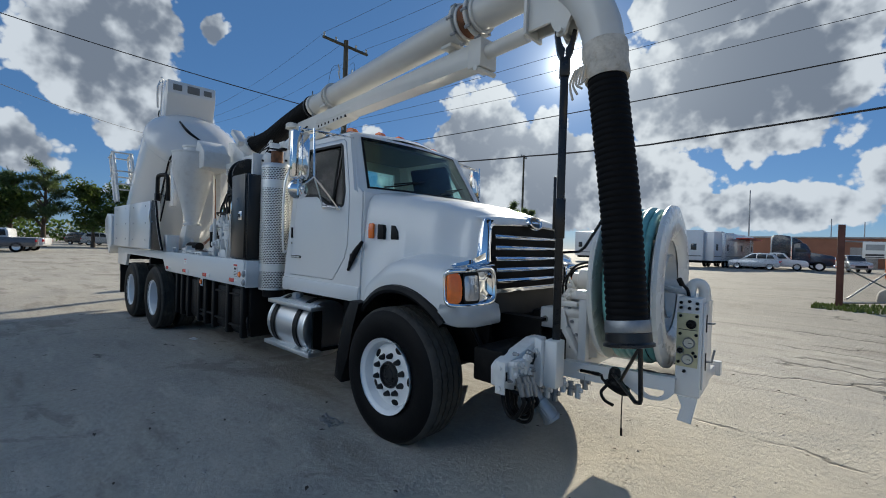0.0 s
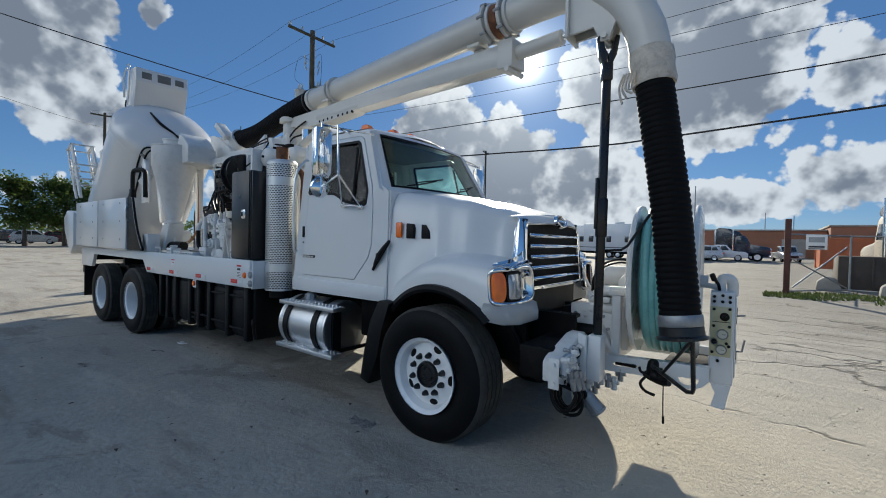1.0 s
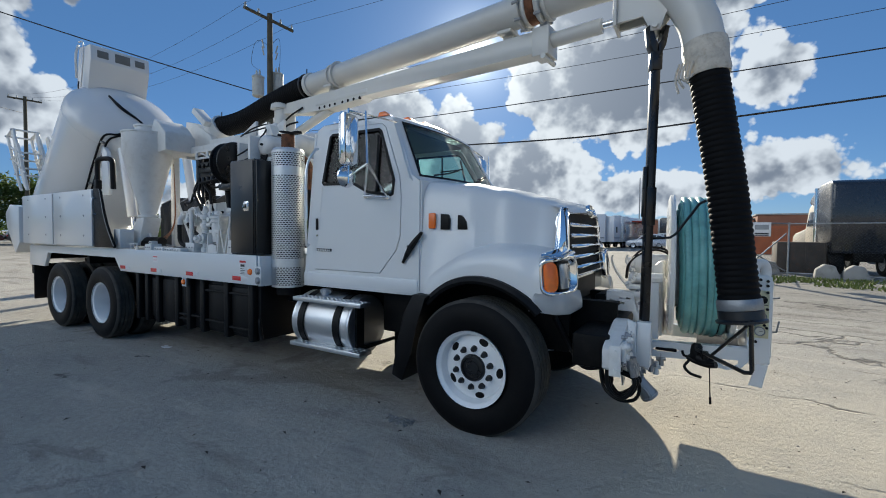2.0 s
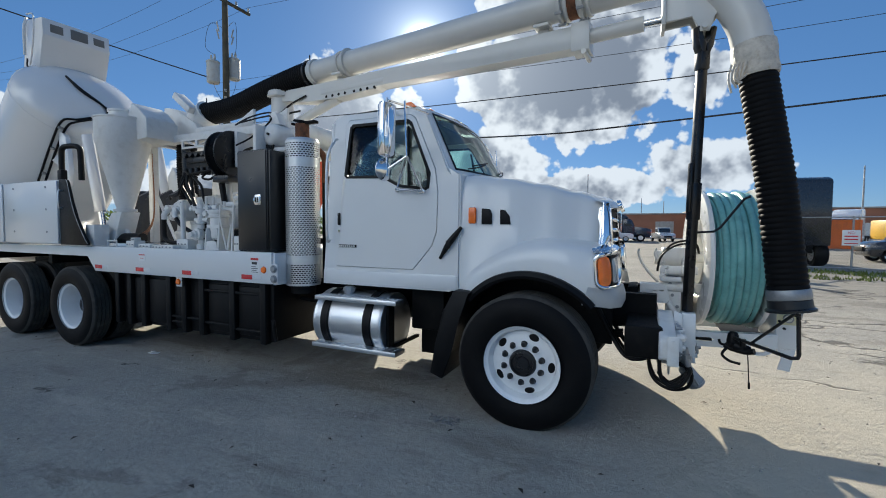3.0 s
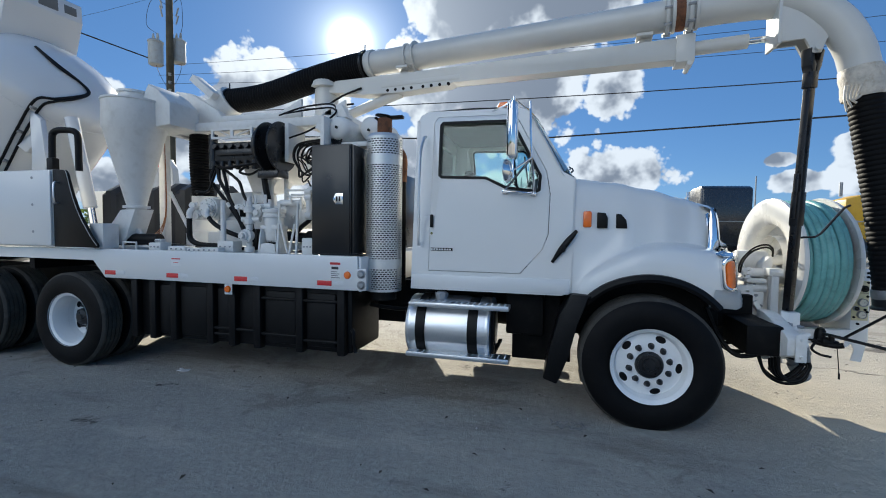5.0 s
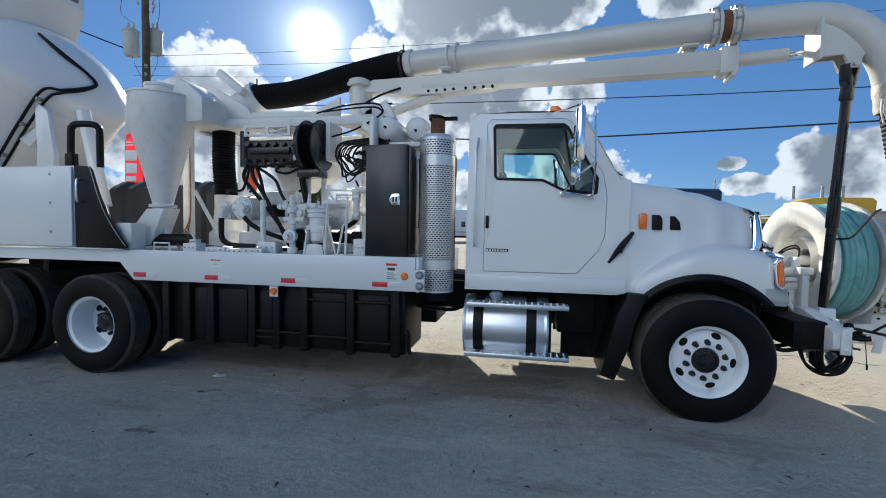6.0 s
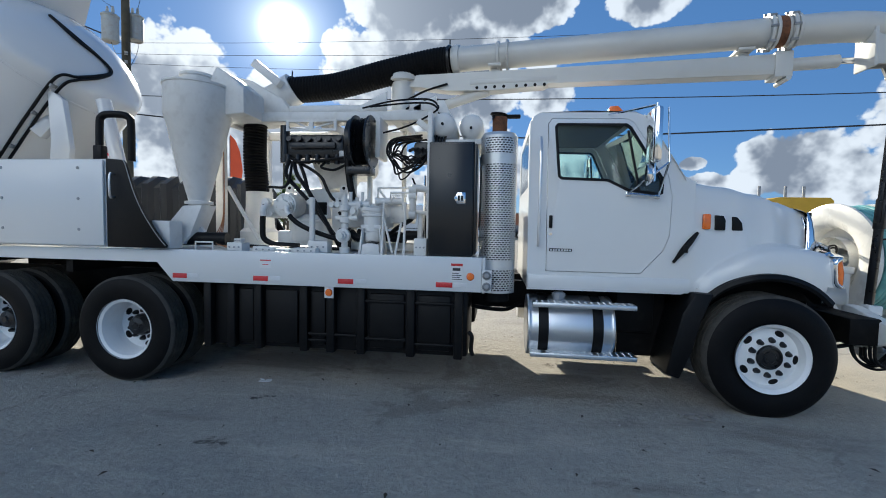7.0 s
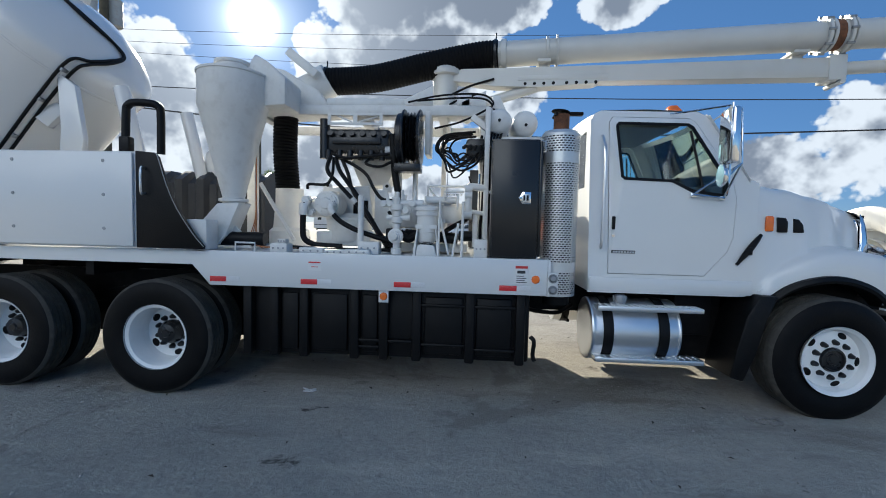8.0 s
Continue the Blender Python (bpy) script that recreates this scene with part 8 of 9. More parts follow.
def small_car(name, label, kind, paint):
    """A car about the origin, nose along +x."""
    t = thing(name, (0, 0, 0), label, "car" if kind == "suv" else "pickup truck")
    if kind == "suv":
        body = [(-2.25, 0.38), (-2.32, 0.8), (-2.22, 1.12), (-0.2, 1.14), (1.05, 1.12), (1.85, 1.02), (2.22, 0.85), (2.28, 0.45), (2.15, 0.3), (-2.1, 0.3)]
        roof = [(-2.2, 1.1), (-1.85, 1.58), (-1.5, 1.74), (-0.5, 1.8), (0.2, 1.74), (1.1, 1.12)]
        panes = [[(-1.8, 1.22), (-1.6, 1.55), (-1.2, 1.63), (-1.15, 1.2)], [(-1.08, 1.2), (-1.1, 1.64), (-0.35, 1.67), (-0.3, 1.2)], [(-0.22, 1.2), (-0.26, 1.67), (0.12, 1.64), (0.78, 1.19)]]
        wheels, r = (1.42, -1.4), 0.36
    else:
        body = [(-2.85, 0.5), (-2.9, 0.95), (-2.85, 1.12), (-0.6, 1.14), (1.1, 1.18), (2.5, 1.1), (2.8, 0.9), (2.82, 0.5), (2.6, 0.38), (-2.7, 0.42)]
        roof = [(-0.68, 1.12), (-0.6, 1.75), (-0.45, 1.86), (0.5, 1.88), (0.75, 1.82), (1.3, 1.18)]
        panes = [[(-0.5, 1.25), (-0.42, 1.72), (0.05, 1.74), (0.05, 1.25)], [(0.14, 1.25), (0.14, 1.74), (0.62, 1.73), (1.0, 1.25)]]
        wheels, r = (1.85, -1.75), 0.4
    part("body", prism(B(), body, "y", -0.92, 0.92, 0.08), paint, t)
    part("cabin", prism(B(), roof, "y", -0.78, 0.78, 0.06), paint, t)
    for s in (-1, 1):
        for p in panes:
            part("side_window", prism(B(), p, "y", *sorted((s * 0.75, s * 0.788)), 0.004), DARKGLASS, t)
        part("tail_lamp", box(B(), body[0][0] - 0.06, body[0][0] + 0.08, *sorted((s * 0.7, s * 0.925)), 0.8, 1.0, 0.02), RED, t)
        part("headlamp", box(B(), 2.15 if kind == "suv" else 2.66, 2.3 if kind == "suv" else 2.82, *sorted((s * 0.6, s * 0.9)), 0.7, 0.86, 0.02), LENS, t)
        for x in wheels:
            rolling(t, x, s * 0.8, r, 0.24)
    a, b = roof[-2], roof[-1]
    part("windscreen", prism(B(), [(a[0] + 0.06, a[1] - 0.06), (b[0] - 0.08, b[1] + 0.06), (b[0] - 0.02, b[1] + 0.08), (a[0] + 0.12, a[1] - 0.04)], "y", -0.68, 0.68, 0.004), DARKGLASS, t)
    part("grille", box(B(), 2.28 if kind == "suv" else 2.78, 2.34 if kind == "suv" else 2.85, -0.5, 0.5, 0.55, 0.78, 0.01), PLASTIC, t)
    if kind == "bed":
        part("tail_gate", box(B(), -2.93, -2.88, -0.8, 0.8, 0.62, 1.1, 0.02), paint, t)
    return t


def tractor(name, label, paint, sleeper, axles=(-3.2, -4.5)):
    """A conventional road tractor, nose along +x."""
    t = thing(name, (0, 0, 0), label, "truck")
    part("hood", prism(B(), [(1.0, 0.9), (1.0, 2.0), (2.6, 1.75), (3.0, 1.6), (3.05, 0.8), (2.8, 0.6), (2.3, 0.6), (2.1, 1.05), (1.4, 1.05), (1.2, 0.7)], "y", -1.0, 1.0, 0.08), paint, t)
    part("cab", prism(B(), [(-0.5, 0.8), (-0.5, 3.0), (0.3, 3.05), (0.65, 2.9), (1.05, 1.95), (1.05, 0.8)], "y", -1.05, 1.05, 0.08), paint, t)
    part("windscreen", prism(B(), [(0.68, 2.75), (1.02, 2.02), (1.09, 2.04), (0.75, 2.79)], "y", -0.9, 0.9, 0.01), DARKGLASS, t)
    for s in (-1, 1):
        part("side_window", prism(B(), [(-0.25, 2.05), (-0.25, 2.7), (0.45, 2.7), (0.8, 2.05)], "y", *sorted((s * 1.03, s * 1.062)), 0.01), DARKGLASS, t)
        part("exhaust_pipe", cyl(B(), (-0.6, s * 1.15, 1.0), (-0.6, s * 1.15, 3.7), 0.08), CHROME, t)
        rolling(t, 1.8, s * 0.95, 0.52, 0.3, RIM)
        for x in axles:
            rolling(t, x, s * 0.9, 0.52, 0.5, RIM)
        part("tank", cyl(B(), (-1.6, s * 0.95, 0.75), (-0.2, s * 0.95, 0.75), 0.32, seg=20), ALU, t)
    part("sleeper", prism(B(), [(-2.3, 0.9), (-2.3, 3.75), (-2.0, 3.9), (-0.9, 3.8), (0.1, 3.35), (0.35, 3.05), (-0.5, 3.0), (-0.5, 0.9)], "y", -1.15, 1.15, 0.1), sleeper, t)
    part("grille", box(B(), 3.0, 3.08, -0.5, 0.5, 0.9, 1.55, 0.02), CHROME, t)
    part("bumper", box(B(), 2.9, 3.15, -1.15, 1.15, 0.4, 0.75, 0.04), CHROME, t)
    part("chassis", box(B(), min(axles) - 0.7, 2.6, -0.45, 0.45, 0.6, 0.95, 0.02), UNDER, t)
    return t


def put_thing(t, x, y, turn):
    t.matrix_basis = pose(x, y, 0, 0, 0, turn)
    PLACE[t] = t.matrix_basis
    return t


put_thing(small_car("suv", "silver sport utility car parked side-on by the trailers", "suv", CARSILVER), -4.3, 55.0, 182)
put_thing(small_car("pickup_truck", "white pickup truck parked behind the silver car", "bed", CARWHITE), -2.7, 57.8, 2)
put_thing(tractor("road_tractor", "black road tractor with high sleeper cab, side-on", NAVY, CARBLACK), -0.9, 60.0, 1)
put_thing(tractor("road_tractor", "white road tractor standing behind a black one", CARWHITE, CARSILVER), -1.6, 65.5, 3)
put_thing(small_car("pickup_truck", "silver pickup truck facing the gate", "bed", CARSILVER), 3.6, 63.0, -78)
put_thing(small_car("pickup_truck", "two-tone grey and white pickup truck at the lot's edge", "bed", CARWHITE), -47.8, -0.6, 248)
put_thing(small_car("pickup_truck", "dark grey pickup truck at the edge of the lot", "bed", CARGREY), -44.5, -1.6, 262)
put_thing(small_car("suv", "black sport utility car parked under the trees", "suv", CARBLACK), -77.0, 8.6, 40)
put_thing(small_car("suv", "maroon car parked under the trees", "suv", CARRED), -73.5, 13.0, 75)
put_thing(small_car("suv", "grey car parked under the trees", "suv", CARGREY), -72.5, 17.5, 85)
put_thing(small_car("suv", "silver car parked under the trees", "suv", CARSILVER), -73.0, 9.9, 80)
put_thing(small_car("suv", "dark car behind the chain-link fence", "suv", CARBLACK), 13.4, 26.0, 180)
put_thing(tractor("road_tractor", "dark-backed road tractor with tan cab behind the fence", TAN, CARBLACK, (-1.7,)), 6.85, 22.6, 97)
put_thing(tractor("road_tractor", "white box-truck cab behind the fence", CARWHITE, CARWHITE), 20.5, 56.0, 240)

# trailers and recreational vehicles
def trailer(name, label, length, height, material, x, y, turn, windows=0):
    t = thing(name, (0, 0, 0), label, "trailer")
    part("body", box(B(), -length / 2, length / 2, -1.2, 1.2, 0.75, height, 0.08), material, t)
    part("chassis", box(B(), -length / 2 + 0.2, length / 2 - 0.2, -0.8, 0.8, 0.5, 0.76, 0.02), UNDER, t)
    for s in (-1, 1):
        for k in range(2):
            rolling(t, -length * 0.12 + k * 0.95, s * 1.0, 0.4, 0.25)
        for k in range(windows):
            xx = -length / 2 + 0.9 + k * (length - 1.8) / max(1, windows - 1)
            part("window", box(B(), xx - 0.28, xx + 0.28, *sorted((s * 1.19, s * 1.212)), 1.9, 2.6, 0.01), DARKGLASS, t)
        part("stripe", box(B(), -length / 2 + 0.1, length / 2 - 0.1, *sorted((s * 1.19, s * 1.206)), 1.2, 1.3), CARGREY, t)
    part("roof_unit", box(B(), -0.5, 0.5, -0.4, 0.4, height, height + 0.25, 0.04), CARWHITE, t)
    return put_thing(t, x, y, turn)


trailer("travel_trailer", "white travel trailer with dark windows", 8.0, 4.1, CARWHITE, -12.6, 52.5, 6, 4)
trailer("travel_trailer", "white fifth-wheel camper with roof unit", 9.0, 3.9, CARWHITE, -8.0, 57.0, 80, 3)
trailer("box_trailer", "long grey office trailer with red awning edge", 13.0, 3.9, CARSILVER, -7.6, 61.0, 86, 3)
trailer("travel_trailer", "white travel trailer standing further back", 8.0, 4.0, CARWHITE, -20.5, 55.0, -8, 4)
solid("awning", box(B(), -6.3, -4.9, 57, 66, 3.3, 3.45, 0.02), REDROOF, "red awning along the office trailer", "awning")
part("awning_post", box(B(), -4.98, -4.92, 57.2, 57.28, 0, 3.3), GALV, bpy.data.objects["awning"])

# brick sheds beyond
def shed(x0, x1, y0, y1, h, label, material):
    t = thing("warehouse", ((x0 + x1) / 2, y0, 0), label, "building")
    part("wall", box(B(), x0, x1, y0, y1, 0, h, 0.02), material, t)
    part("roof", box(B(), x0 - 0.2, x1 + 0.2, y0 - 0.2, y1 + 0.2, h, h + 0.25, 0.03), CONCRETE, t)
    n = max(2, int((x1 - x0) / 7))
    for k in range(n):
        x = x0 + (k + 0.5) * (x1 - x0) / n
        d = part("roller_door", box(B(), x - 1.6, x + 1.6, y0 - 0.06, y0 + 0.05, 0, min(3.2, h - 0.8), 0.02), CARGREY if k % 2 else CONCRETE, t)
        for j in range(6):
            part("door_slat", box(B(), x - 1.55, x + 1.55, y0 - 0.09, y0 - 0.055, 0.3 + j * 0.5, 0.34 + j * 0.5), CONCRETE, d)


shed(-16, 9.4, 92, 110, 4.6, "long low orange-brown brick warehouse", BRICK)
shed(9.5, 42, 88, 110, 5.2, "taller orange-brown brick warehouse", BRICK)
shed(44, 90, 70, 95, 5.0, "low pale concrete warehouse behind the yard", CONCRETE)


def container(x, y, turn, material, label, length=6.1):
    t = thing("shipping_container", (0, 0, 0), label, "container", "containers behind the fence")
    bm = B()
    rows = []
    n = int(length / 0.14)
    for i in range(n + 1):
        d = 0.03 if (i // 2) % 2 else 0.0
        xx = -length / 2 + length * i / n
        rows.append([(xx, -1.2 + d, 0.15), (xx, -1.2 + d, 2.55), (xx, 1.2 - d, 2.55), (xx, 1.2 - d, 0.15)])
    g = loft(bm, rows, close=True)
    bm.faces.new(g[0])
    bm.faces.new(g[-1])
    part("shell", bm, material, t)
    for s in (-1, 1):
        for z in (0.1, 2.5):
            part("rail", box(B(), -length / 2 - 0.02, length / 2 + 0.02, s * 1.15 - 0.08, s * 1.15 + 0.08, z, z + 0.13, 0.01), material, t)
        for x0 in (-length / 2, length / 2):
            part("corner_post", box(B(), x0 - 0.07, x0 + 0.07, s * 1.15 - 0.09, s * 1.15 + 0.09, 0.1, 2.63, 0.01), material, t)
    t = put_thing(t, x, y, turn)
    t.location.z = -0.1
    return t


container(8.4, 46, 4, CONTAINER, "orange corrugated shipping container")
container(15.0, 46.6, 2, CONTAINER, "orange corrugated shipping container", 6.1)
c = container(8.3, 47.6, 3, CONTAINER, "orange corrugated shipping container stacked behind")
c.matrix_basis = pose(8.6, 49.2, -0.1, 0, 0, 3)
container(24.0, 66, 0, CARSILVER, "pale grey shipping container with red band", 12.0)

# yellow machine behind the fence
t = thing("crane_carrier", (25, 41, 0), "yellow mobile crane carrier behind the fence", "crane")
part("counterweight", prism(B(), [(22.2, 2.4), (22.3, 4.5), (23.6, 4.9), (28.0, 4.9), (28.3, 4.6), (28.3, 2.4)], "y", 40, 42.4, 0.08), YELLOW, t)
part("lower_body", box(B(), 17.6, 29, 39.8, 42.6, 0.9, 2.4, 0.1), YELLOW, t)
part("cab", box(B(), 18.2, 20.0, 39.8, 41.4, 1.2, 3.0, 0.15), YELLOW, t)
part("cab_window", box(B(), 18.5, 19.7, 39.77, 39.81, 1.9, 2.7, 0.05), DARKGLASS, t)
for x in (22.4, 24.7, 26.3):
    part("mast", cyl(B(), (x, 41, 4.8), (x, 41, 6.0), 0.12), GALV, t)
for x in (19.5, 21.2, 25.5, 27.3):
    rolling(t, x, 39.9, 0.65, 0.5)

# ---- fence, verge and clutter at the gate ----
FENCE = [(2.62, 16.6), (4.5, 19.2), (8.3, 18.6), (13.5, 16.8), (22, 14.2), (34, 10.5)]
fence = thing("chain_link_fence", (8.3, 18.6, 0), "galvanised chain-link fence with rails, on a grass verge", "fence")
rngf = random.Random(5)
for (x0, y0), (x1, y1) in zip(FENCE, FENCE[1:]):
    d = Vector((x1 - x0, y1 - y0, 0))
    n = max(1, round(d.length / 2.6))
    for k in range(n):
        p = Vector((x0, y0, 0)) + d * (k / n)
        if (x0, k) != (2.62, 0):
            part("post", cyl(B(), p, p + Vector((rngf.uniform(-0.03, 0.03), 0, 2.15)), 0.035, seg=10), GALV, fence)
    for z in (2.1, 0.12):
        part("rail", tube(B(), [(x0, y0, z), (x1, y1, z)], 0.024, 8, smooth=False), GALV, fence)
    bm = B()
    step = 0.11
    m = int(d.length / step)
    u = d.normalized()
    for k in range(-19, m):
        for s in (1, -1):
            a0, a1 = k * step, k * step + 2.0
            lo, hi = max(0.0, a0), min(d.length, a1)
            if hi <= lo:
                continue
            z0, z1 = 0.1 + (lo - a0), 0.1 + (hi - a0)
            if s < 0:
                z0, z1 = 2.2 - z0, 2.2 - z1
            p, q = Vector((x0, y0, z0)) + u * lo, Vector((x0, y0, z1)) + u * hi
            w = u.cross(Vector((0, 0, 1))) * 0.0022
            hgt = Vector((0, 0, 0.0022))
            vs = [bm.verts.new(c) for c in (p - hgt, q - hgt, q + hgt, p + hgt)]
            bm.faces.new(vs)
            vs = [bm.verts.new(c) for c in (p - w, q - w, q + w, p + w)]
            bm.faces.new(vs)
    part("chain_link", bm, WIREMESH, fence)
bm = box(B(), 2.53, 2.71, 16.51, 16.69, 0, 2.62, 0.01)
solid("gate_post", bm, RUSTPOST, "thick rust-brown steel gate post", "post")
bm = tube(B(), [(2.8, 16.85, 0.25), (4.4, 19.05, 1.7)], 0.025, 8, smooth=False)
tube(bm, [(2.8, 16.85, 1.2), (4.4, 19.05, 0.2)], 0.025, 8, smooth=False)
part("brace", bm, GALV, fence)


def sign(x0, x1, y, z0, z1, label, lines, ty):
    t = solid("sign", box(B(), x0, x1, y - 0.01, y + 0.004, z0, z1, 0.004), STICKER, label, "sign")
    for text, size, z, mat in lines:
        if text:
            writing(text, size, mat, t, pose((x0 + x1) / 2, y - 0.012, z, 90, 0, 0))
        else:
            part("text_bar", box(B(), x0 + 0.07, x1 - 0.07, y - 0.013, y - 0.01, z - size / 2, z + size / 2), mat, t)


sign(3.12, 3.68, 16.95, 1.58, 2.1, "weathered grey company sign on the gate", [("", 0.06, 1.68, LETTER), ("", 0.18, 1.92, GALV), ("", 0.03, 1.61, LETTER)], 0)
sign(7.95, 8.5, 18.5, 1.0, 1.6, "white warning sign with red letters on the fence", [("NO", 0.14, 1.49, LETTERED), ("", 0.05, 1.36, LETTERED), ("", 0.05, 1.24, LETTERED), ("", 0.03, 1.08, LETTERED)], 0)

bm = B()
rngg = random.Random(8)
for k in range(9000):
    f = rngg.random()
    x = 2.0 + 26 * f
    yb = 16.4 + 2.2 * math.sin(min(1, (x - 2) / 5) * 1.5) - max(0, x - 7) * 0.32
    y = yb + rngg.uniform(-4.2, 0.9) * min(1, 0.3 + (x - 2) / 6)
    if noise.noise((x * 0.5, y * 0.5, 2)) < -0.15:
        continue
    h = rngg.uniform(0.04, 0.15)
    a = rngg.uniform(0, math.pi)
    w = rngg.uniform(0.02, 0.05)
    lean = rngg.uniform(-0.06, 0.06)
    vs = [bm.verts.new(c) for c in ((x - w * math.cos(a), y - w * math.sin(a), 0.0), (x + w * math.cos(a), y + w * math.sin(a), 0.0), (x + lean, y + lean, h))]
    bm.faces.new(vs)
tagged(part("verge_grass", bm, GRASS, None), "patchy green grass verge along the fence", "grass", kind="stuff")
t = solid("steel_bin", box(B(), 4.3, 6.3, 20.6, 22.2, 0.02, 1.35, 0.04), BINSTEEL, "dark steel bin behind the gate", "bin")
for x in (4.7, 5.3, 5.9):
    part("bin_rib", box(B(), x - 0.04, x + 0.04, 20.55, 20.61, 0.05, 1.3, 0.01), BINSTEEL, t)
for x, y in ((4.0, 19.9), (5.6, 18.4), (6.4, 18.3)):
    bm = prism(B(), [(x - 0.4, 0), (x - 0.35, 0.35), (x - 0.1, 0.55), (x + 0.2, 0.5), (x + 0.4, 0)], "y", y, y + 0.35, 0.05)
    solid("concrete_block", bm, CONCRETE, "broken pale concrete block beside the fence", "block", "blocks by the fence")

# ---- poles and wires ----
def pole(x, y, h, arm, turn, label, cans=False, z_arm=None):
    t = thing("utility_pole", (x, y, 0), label, "utility pole")
    part("shaft", cyl(B(), (x, y, 0), (x, y, h), 0.17, 0.11, 16), WOODPOLE, t)
    d = Vector((math.cos(radians(turn)), math.sin(radians(turn)), 0))
    za = h - 0.25
    p, q = Vector((x, y, za)) - d * arm, Vector((x, y, za)) + d * arm
    part("cross_arm", tube(B(), [p, q], 0.07, 8, smooth=False), WOODPOLE, t)
    for f in (-0.95, -0.45, 0.45, 0.95):
        c = Vector((x, y, za)) + d * arm * f
        part("insulator", lathe(B(), [(0, 0.06), (0.03, 0.06), (0.05, 0.12), (0.03, 0.16), (0.05, 0.2), (0.02, 0.25), (0, 0.25)], c, (0, 0, 1), 10), TRAFO, t)
    if cans:
        for s, zz in ((-1, 7.92), (1, 8.35)):
            c = Vector((x, y, zz)) + d * (0.5 * s) * 1.0 + Vector((0.0, -0.1, 0))
            can = part("transformer", lathe(B(), [(0, -0.5), (0.2, -0.5), (0.24, -0.46), (0.24, 0.3), (0.26, 0.31), (0.26, 0.35), (0.2, 0.4), (0, 0.42)], c, (0, 0, 1), 20), TRAFO, t, "grey pole-mounted transformer can")
            for k in (-0.1, 0.1):
                part("bushing", lathe(B(), [(0, 0.38), (0.03, 0.38), (0.05, 0.5), (0.025, 0.65), (0, 0.66)], c + Vector((k, 0, 0)), (0, 0, 1), 8), TRAFO, can)
            bm = tube(B(), [c + Vector((0.1, 0, 0.6)), c + Vector((0.3 * s, -0.1, 1.0)), c + Vector((0.1 * s, 0, 1.9)), (x, y, 9.8)], 0.008, 5)
            tube(bm, [c + Vector((-0.1, 0, 0.6)), c + Vector((-0.25, 0.1, 0.2)), c + Vector((0.1, 0, -0.7)), (x, y, 6.6)], 0.008, 5)
            part("lead_wire", bm, CABLE, can)
        for z in (9.3, 9.6):
            for s in (-1, 1):
                part("fuse_cutout", tube(B(), [Vector((x, y, z)) + d * 0.3 * s, Vector((x, y, z + 0.35)) + d * 0.4 * s], 0.03, 6, smooth=False), TRAFO, t)
        for z in (6.0, 6.3, 6.6, 6.9, 7.2):
            part("spool_insulator", lathe(B(), [(0, 0), (0.06, 0), (0.04, 0.05), (0.06, 0.1), (0, 0.1)], (x + 0.12, y - 0.14, z), (0, 0, 1), 10), TRAFO, t)
    return t


PX, PY = -15.1, 9.8
pole(PX, PY, 11.2, 1.25, 90, "weathered wooden utility pole with cross arm and two transformers", True)
pole(-45, 9.8, 12.2, 1.0, 80, "distant wooden utility pole", False)
pole(-28.0, 46.0, 13.5, 0.9, 100, "distant wooden utility pole with small antennas", False)
pole(40, 7.0, 10.5, 1.25, 90, "wooden utility pole far along the line", False)
for x, y, h in ((-7.5, 75, 11), (1.0, 110, 9), (5.5, 105, 8), (24, 62, 9)):
    solid("light_pole", cyl(B(), (x, y, 0), (x, y, h), 0.12, 0.07, 10), GALV, "slim steel light pole in the distance", "light pole")


def wire(p, q, sag, r):
    p, q = Vector(p), Vector(q)
    pts = [p.lerp(q, f) - Vector((0, 0, sag * 4 * f * (1 - f))) for f in [k / 24 for k in range(25)]]
    solid("overhead_wire", tube(B(), pts, r, 6, smooth=False), CABLE, "thin black overhead wire between poles", "wire", "overhead wires")


wire((PX, 9.3, 5.75), (40, 6.9, 6.6), 1.0, 0.013)
wire((PX, 9.25, 5.2), (-4.5, 9.35, 4.38), 0.12, 0.022)
wire((-4.5, 9.35, 4.38), (-1.0, 9.3, 4.25), 0.02, 0.022)
wire((-1.0, 9.3, 4.25), (40, 6.9, 6.3), 0.35, 0.022)
wire((PX, 9.3, 7.1), (40, 7.0, 8.6), 1.3, 0.006)
wire((PX, 9.3, 6.8), (40, 7.0, 8.1), 1.5, 0.006)
wire((PX, 9.3, 7.45), (40, 7.0, 9.0), 1.2, 0.006)
for f in (-1.15, 0.0, 1.15):
    wire((PX, PY + f, 11.2), (40, 7.0 + f, 10.6), 1.2, 0.006)
    wire((PX, PY + f, 11.2), (-45, 9.8 + f * 0.8, 12.2), 1.2, 0.006)
wire((PX, 9.3, 7.6), (-29.7, -7.8, 13.4), 0.3, 0.022)
wire((PX - 30.5, 9.8, 11.0), (-24, -8.0, 9.8), 0.5, 0.016)

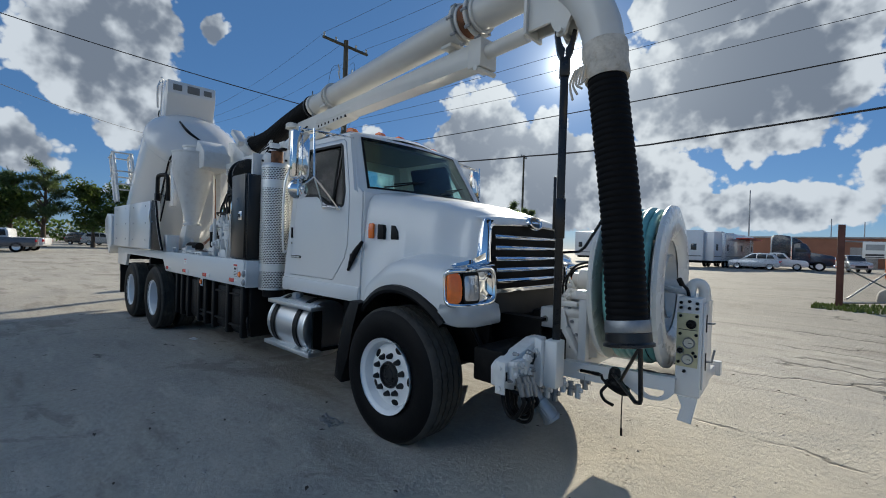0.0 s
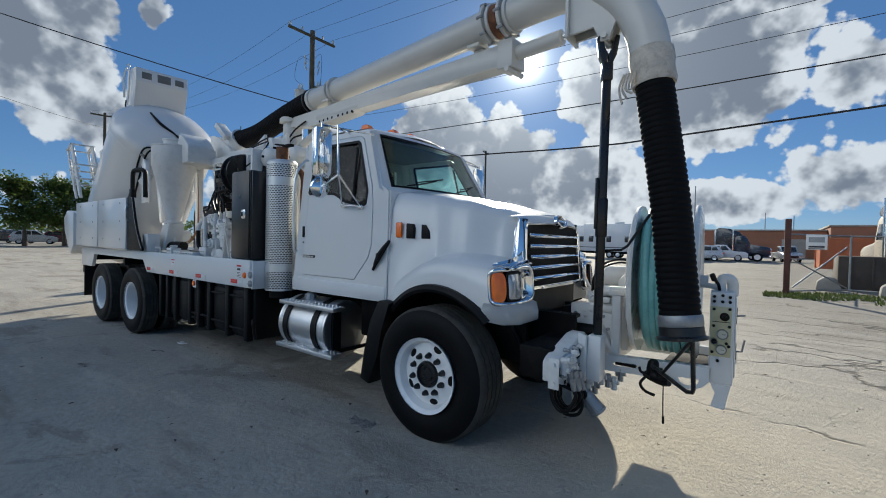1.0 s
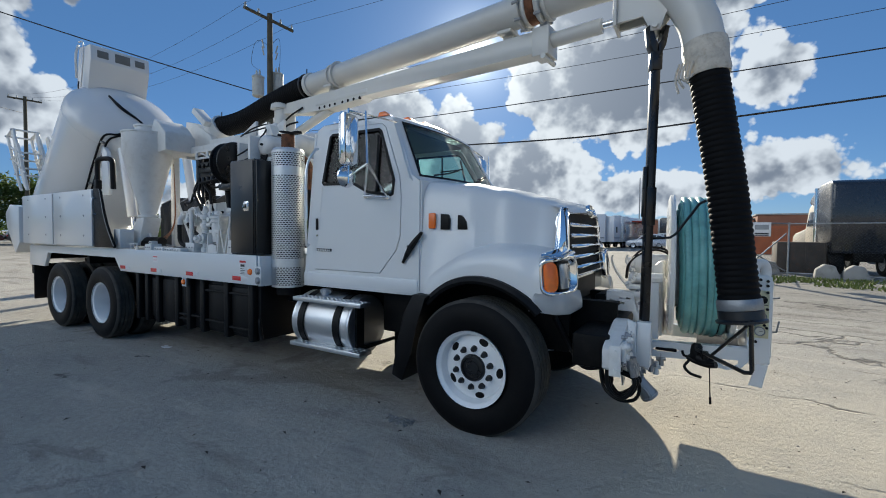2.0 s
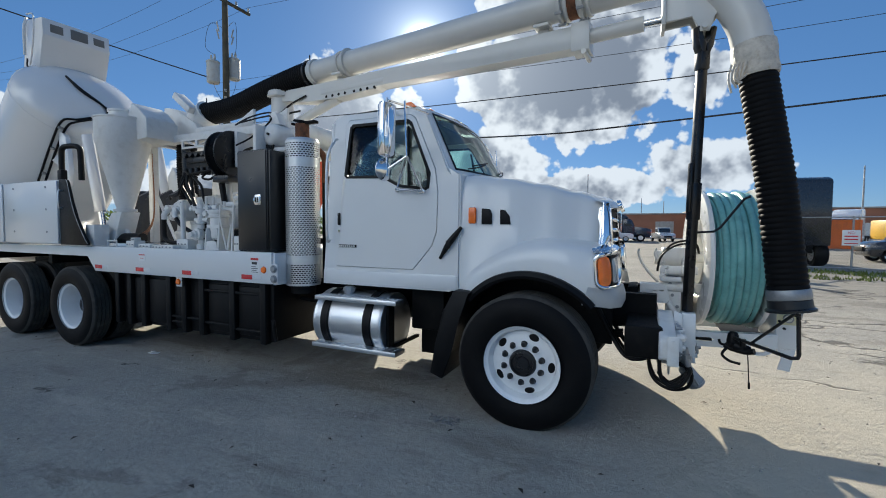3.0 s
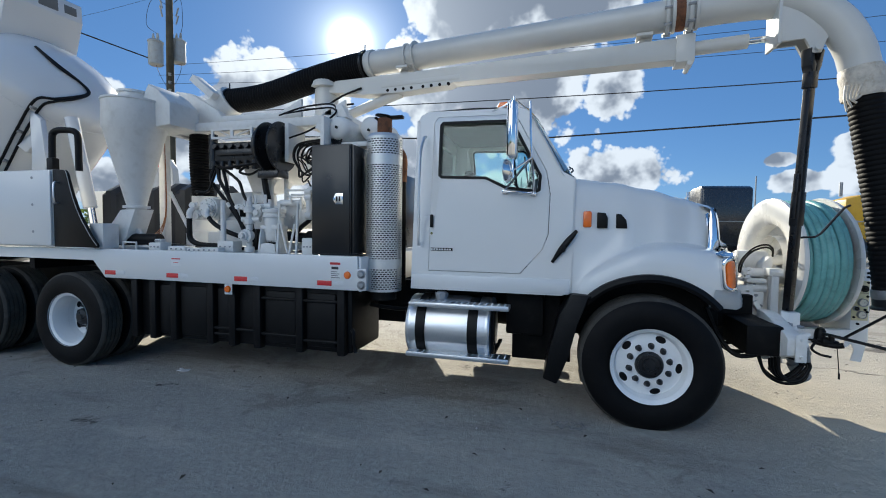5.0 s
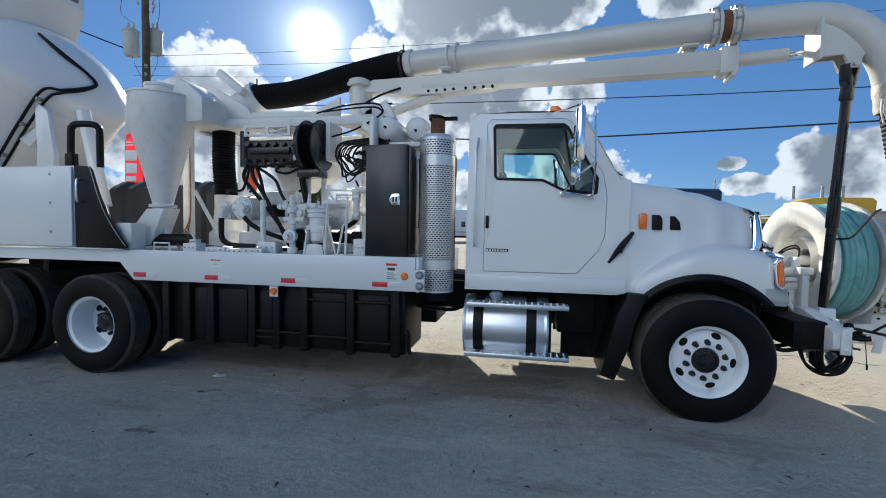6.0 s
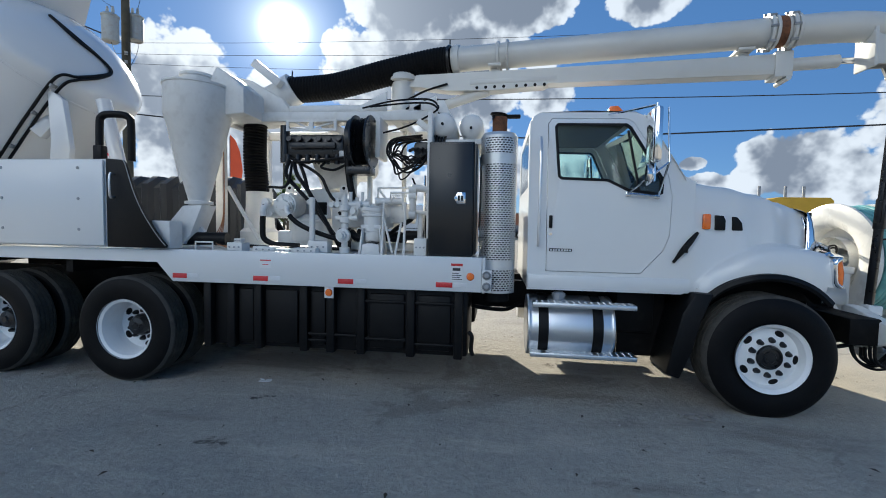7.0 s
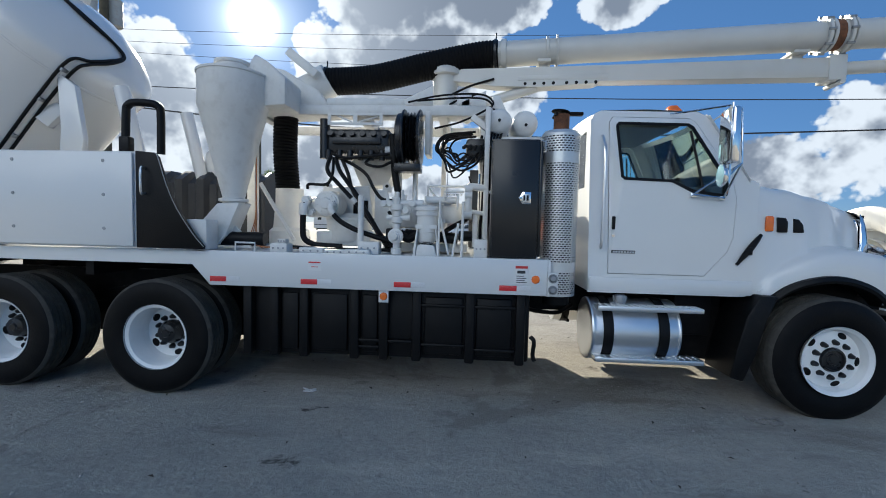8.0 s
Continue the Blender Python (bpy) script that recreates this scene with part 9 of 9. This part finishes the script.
# ---- trees ----
def leafy(name, x, y, h, w, seed, label, needles=False):
    r = random.Random(seed)
    t = thing(name, (x, y, 0), label, "tree")
    bm = tube(B(), [(x, y, 0), (x + r.uniform(-0.3, 0.3), y, h * 0.3), (x + r.uniform(-0.5, 0.5), y + r.uniform(-0.4, 0.4), h * 0.85)], 0.25, 9, radii=lambda f: 0.28 * (1 - 0.8 * f) * h / 8)
    tips = []
    for k in range(24 if needles else 11):
        z = h * r.uniform(0.22, 0.85)
        a = r.uniform(0, 2 * math.pi)
        reach = w * r.uniform(0.5, 1.0) * (1 - 0.55 * max(0, z / h - 0.4) / 0.6)
        end = Vector((x + reach * math.cos(a), y + reach * math.sin(a), z + h * r.uniform(0.05, 0.22)))
        mid = Vector((x, y, z)).lerp(end, 0.5) + Vector((0, 0, 0.05 * h))
        tube(bm, [(x, y, z), mid, end], 0.06, 6, 4, radii=lambda f: 0.09 * (1 - 0.85 * f))
        tips += [mid, mid.lerp(end, 0.5), end]
    tips.append(Vector((x, y, h * 0.93)))
    part("trunk", bm, BARK, t)
    bm = B()
    for c in tips:
        rad = w * (0.2 if needles else 0.42) * r.uniform(0.7, 1.2)
        for k in range(75 if needles else 150):
            d = Vector((r.gauss(0, 1), r.gauss(0, 1), r.gauss(0, 0.75))).normalized() * rad * r.random() ** 0.45
            p = c + d
            u = Vector((r.uniform(-1, 1), r.uniform(-1, 1), r.uniform(-0.6, 0.6))).normalized()
            v = u.cross(Vector((r.uniform(-1, 1), r.uniform(-1, 1), r.uniform(-1, 1)))).normalized()
            if needles:
                s, q = r.uniform(0.25, 0.5), 0.035
                u = (d.normalized() * 0.7 + Vector((0, 0, r.uniform(-0.2, 0.6)))).normalized()
                v = u.cross(Vector((r.uniform(-1, 1), r.uniform(-1, 1), r.uniform(-1, 1)))).normalized()
            else:
                s, q = r.uniform(0.12, 0.26), r.uniform(0.07, 0.13)
            vs = [bm.verts.new(w2) for w2 in (p - u * s, p - v * q, p + u * s, p + v * q)]
            bm.faces.new(vs)
    part("crown", bm, NEEDLE if needles else LEAF, t)


leafy("pine_tree", -62, 3.0, 9.0, 2.6, 1, "feathery dark green pine tree", True)
leafy("pine_tree", -62, 0.4, 7.5, 2.6, 2, "feathery dark green pine tree", True)
leafy("shade_tree", -60, -0.5, 5.6, 3.0, 3, "dense green broadleaf tree")
leafy("shade_tree", -62, 7.3, 7.0, 2.9, 4, "dense green broadleaf tree")
leafy("shade_tree", -64, 11.0, 7.2, 3.4, 5, "dense green broadleaf tree with yellowing leaves")
leafy("shade_tree", -64, 15.5, 6.8, 3.2, 6, "dense green broadleaf tree with yellowing leaves")
leafy("shade_tree", -66, 20.5, 6.2, 3.4, 7, "dense green broadleaf tree")
leafy("shade_tree", -58, -5.0, 6.0, 3.2, 8, "dense green broadleaf tree")
leafy("pine_tree", -26, 44.0, 6.0, 1.3, 9, "distant feathery pine tree", True)
leafy("pine_tree", -21, 33, 5.6, 1.2, 10, "sparse young pine tree beyond the lot", True)
bm = B()
rngh = random.Random(21)
for k in range(13000):
    a = radians(rngh.uniform(125, 260))
    d = rngh.uniform(92, 104)
    p = Vector((d * math.cos(a), d * math.sin(a), rngh.uniform(0.2, 4.2 + 1.5 * noise.noise((a * 9, 0, 0)))))
    u = Vector((rngh.uniform(-1, 1), rngh.uniform(-1, 1), rngh.uniform(-1, 1))).normalized()
    v = u.cross(Vector((rngh.uniform(-1, 1), rngh.uniform(-1, 1), rngh.uniform(-1, 1)))).normalized()
    bm.faces.new([bm.verts.new(q) for q in (p - u * 0.42, p - v * 0.26, p + u * 0.42, p + v * 0.26)])
tagged(part("far_hedgerow", bm, LEAF, None), "distant line of green scrub", "hedge", kind="stuff")

# feather flag beyond the truck
t = thing("feather_flag", (-14.2, 14.2, 0), "red-orange feather flag on a thin pole", "flag")
part("pole", cyl(B(), (-14.2, 14.2, 0), (-14.2, 14.2, 5.4), 0.02, seg=8), GALV, t)
bm = B()
loft(bm, [[(-14.18, 14.2, z), (-14.18 + w * 0.5, 14.2 + 0.05 * math.sin(z * 2), z + 0.05), (-14.18 + w, 14.2 + 0.08 * math.sin(z * 2 + 1), z + 0.1)] for z, w in ((2.4, 0.3), (3.0, 0.45), (3.8, 0.55), (4.6, 0.5), (5.1, 0.3), (5.35, 0.05))])
part("banner", bm, FLAGRED, t)

BANNER = leaf_shade("red_banner_cloth", (0.62, 0.03, 0.05), 0.12)
FX, FY = -18.2, 11.8
t = thing("feather_flag", (FX, FY, 0), "red feather banner with white printing on a thin pole", "flag")
part("pole", tube(B(), [(FX, FY, 0), (FX, FY, 4.6), (FX + 0.12, FY, 5.2), (FX + 0.4, FY, 5.42)], 0.02, 8), GALV, t)
bm = B()
loft(bm, [[(FX + 0.02, FY, z), (FX + w * 0.5, FY + 0.05 * math.sin(z * 2), z + 0.04), (FX + w, FY + 0.08 * math.sin(z * 2 + 1), z + 0.06)] for z, w in ((2.3, 0.72), (3.2, 0.8), (4.0, 0.84), (4.7, 0.78), (5.1, 0.6), (5.35, 0.4))])
cloth = part("banner", bm, BANNER, t)
for z, w, h in ((3.4, 0.5, 0.2), (3.72, 0.56, 0.42), (4.25, 0.56, 0.42), (4.86, 0.4, 0.06), (4.98, 0.36, 0.06)):
    part("printed_bar", box(B(), FX + 0.12, FX + 0.12 + w, FY - 0.12, FY - 0.1, z, z + h, 0.008), WHITEREF, cloth)
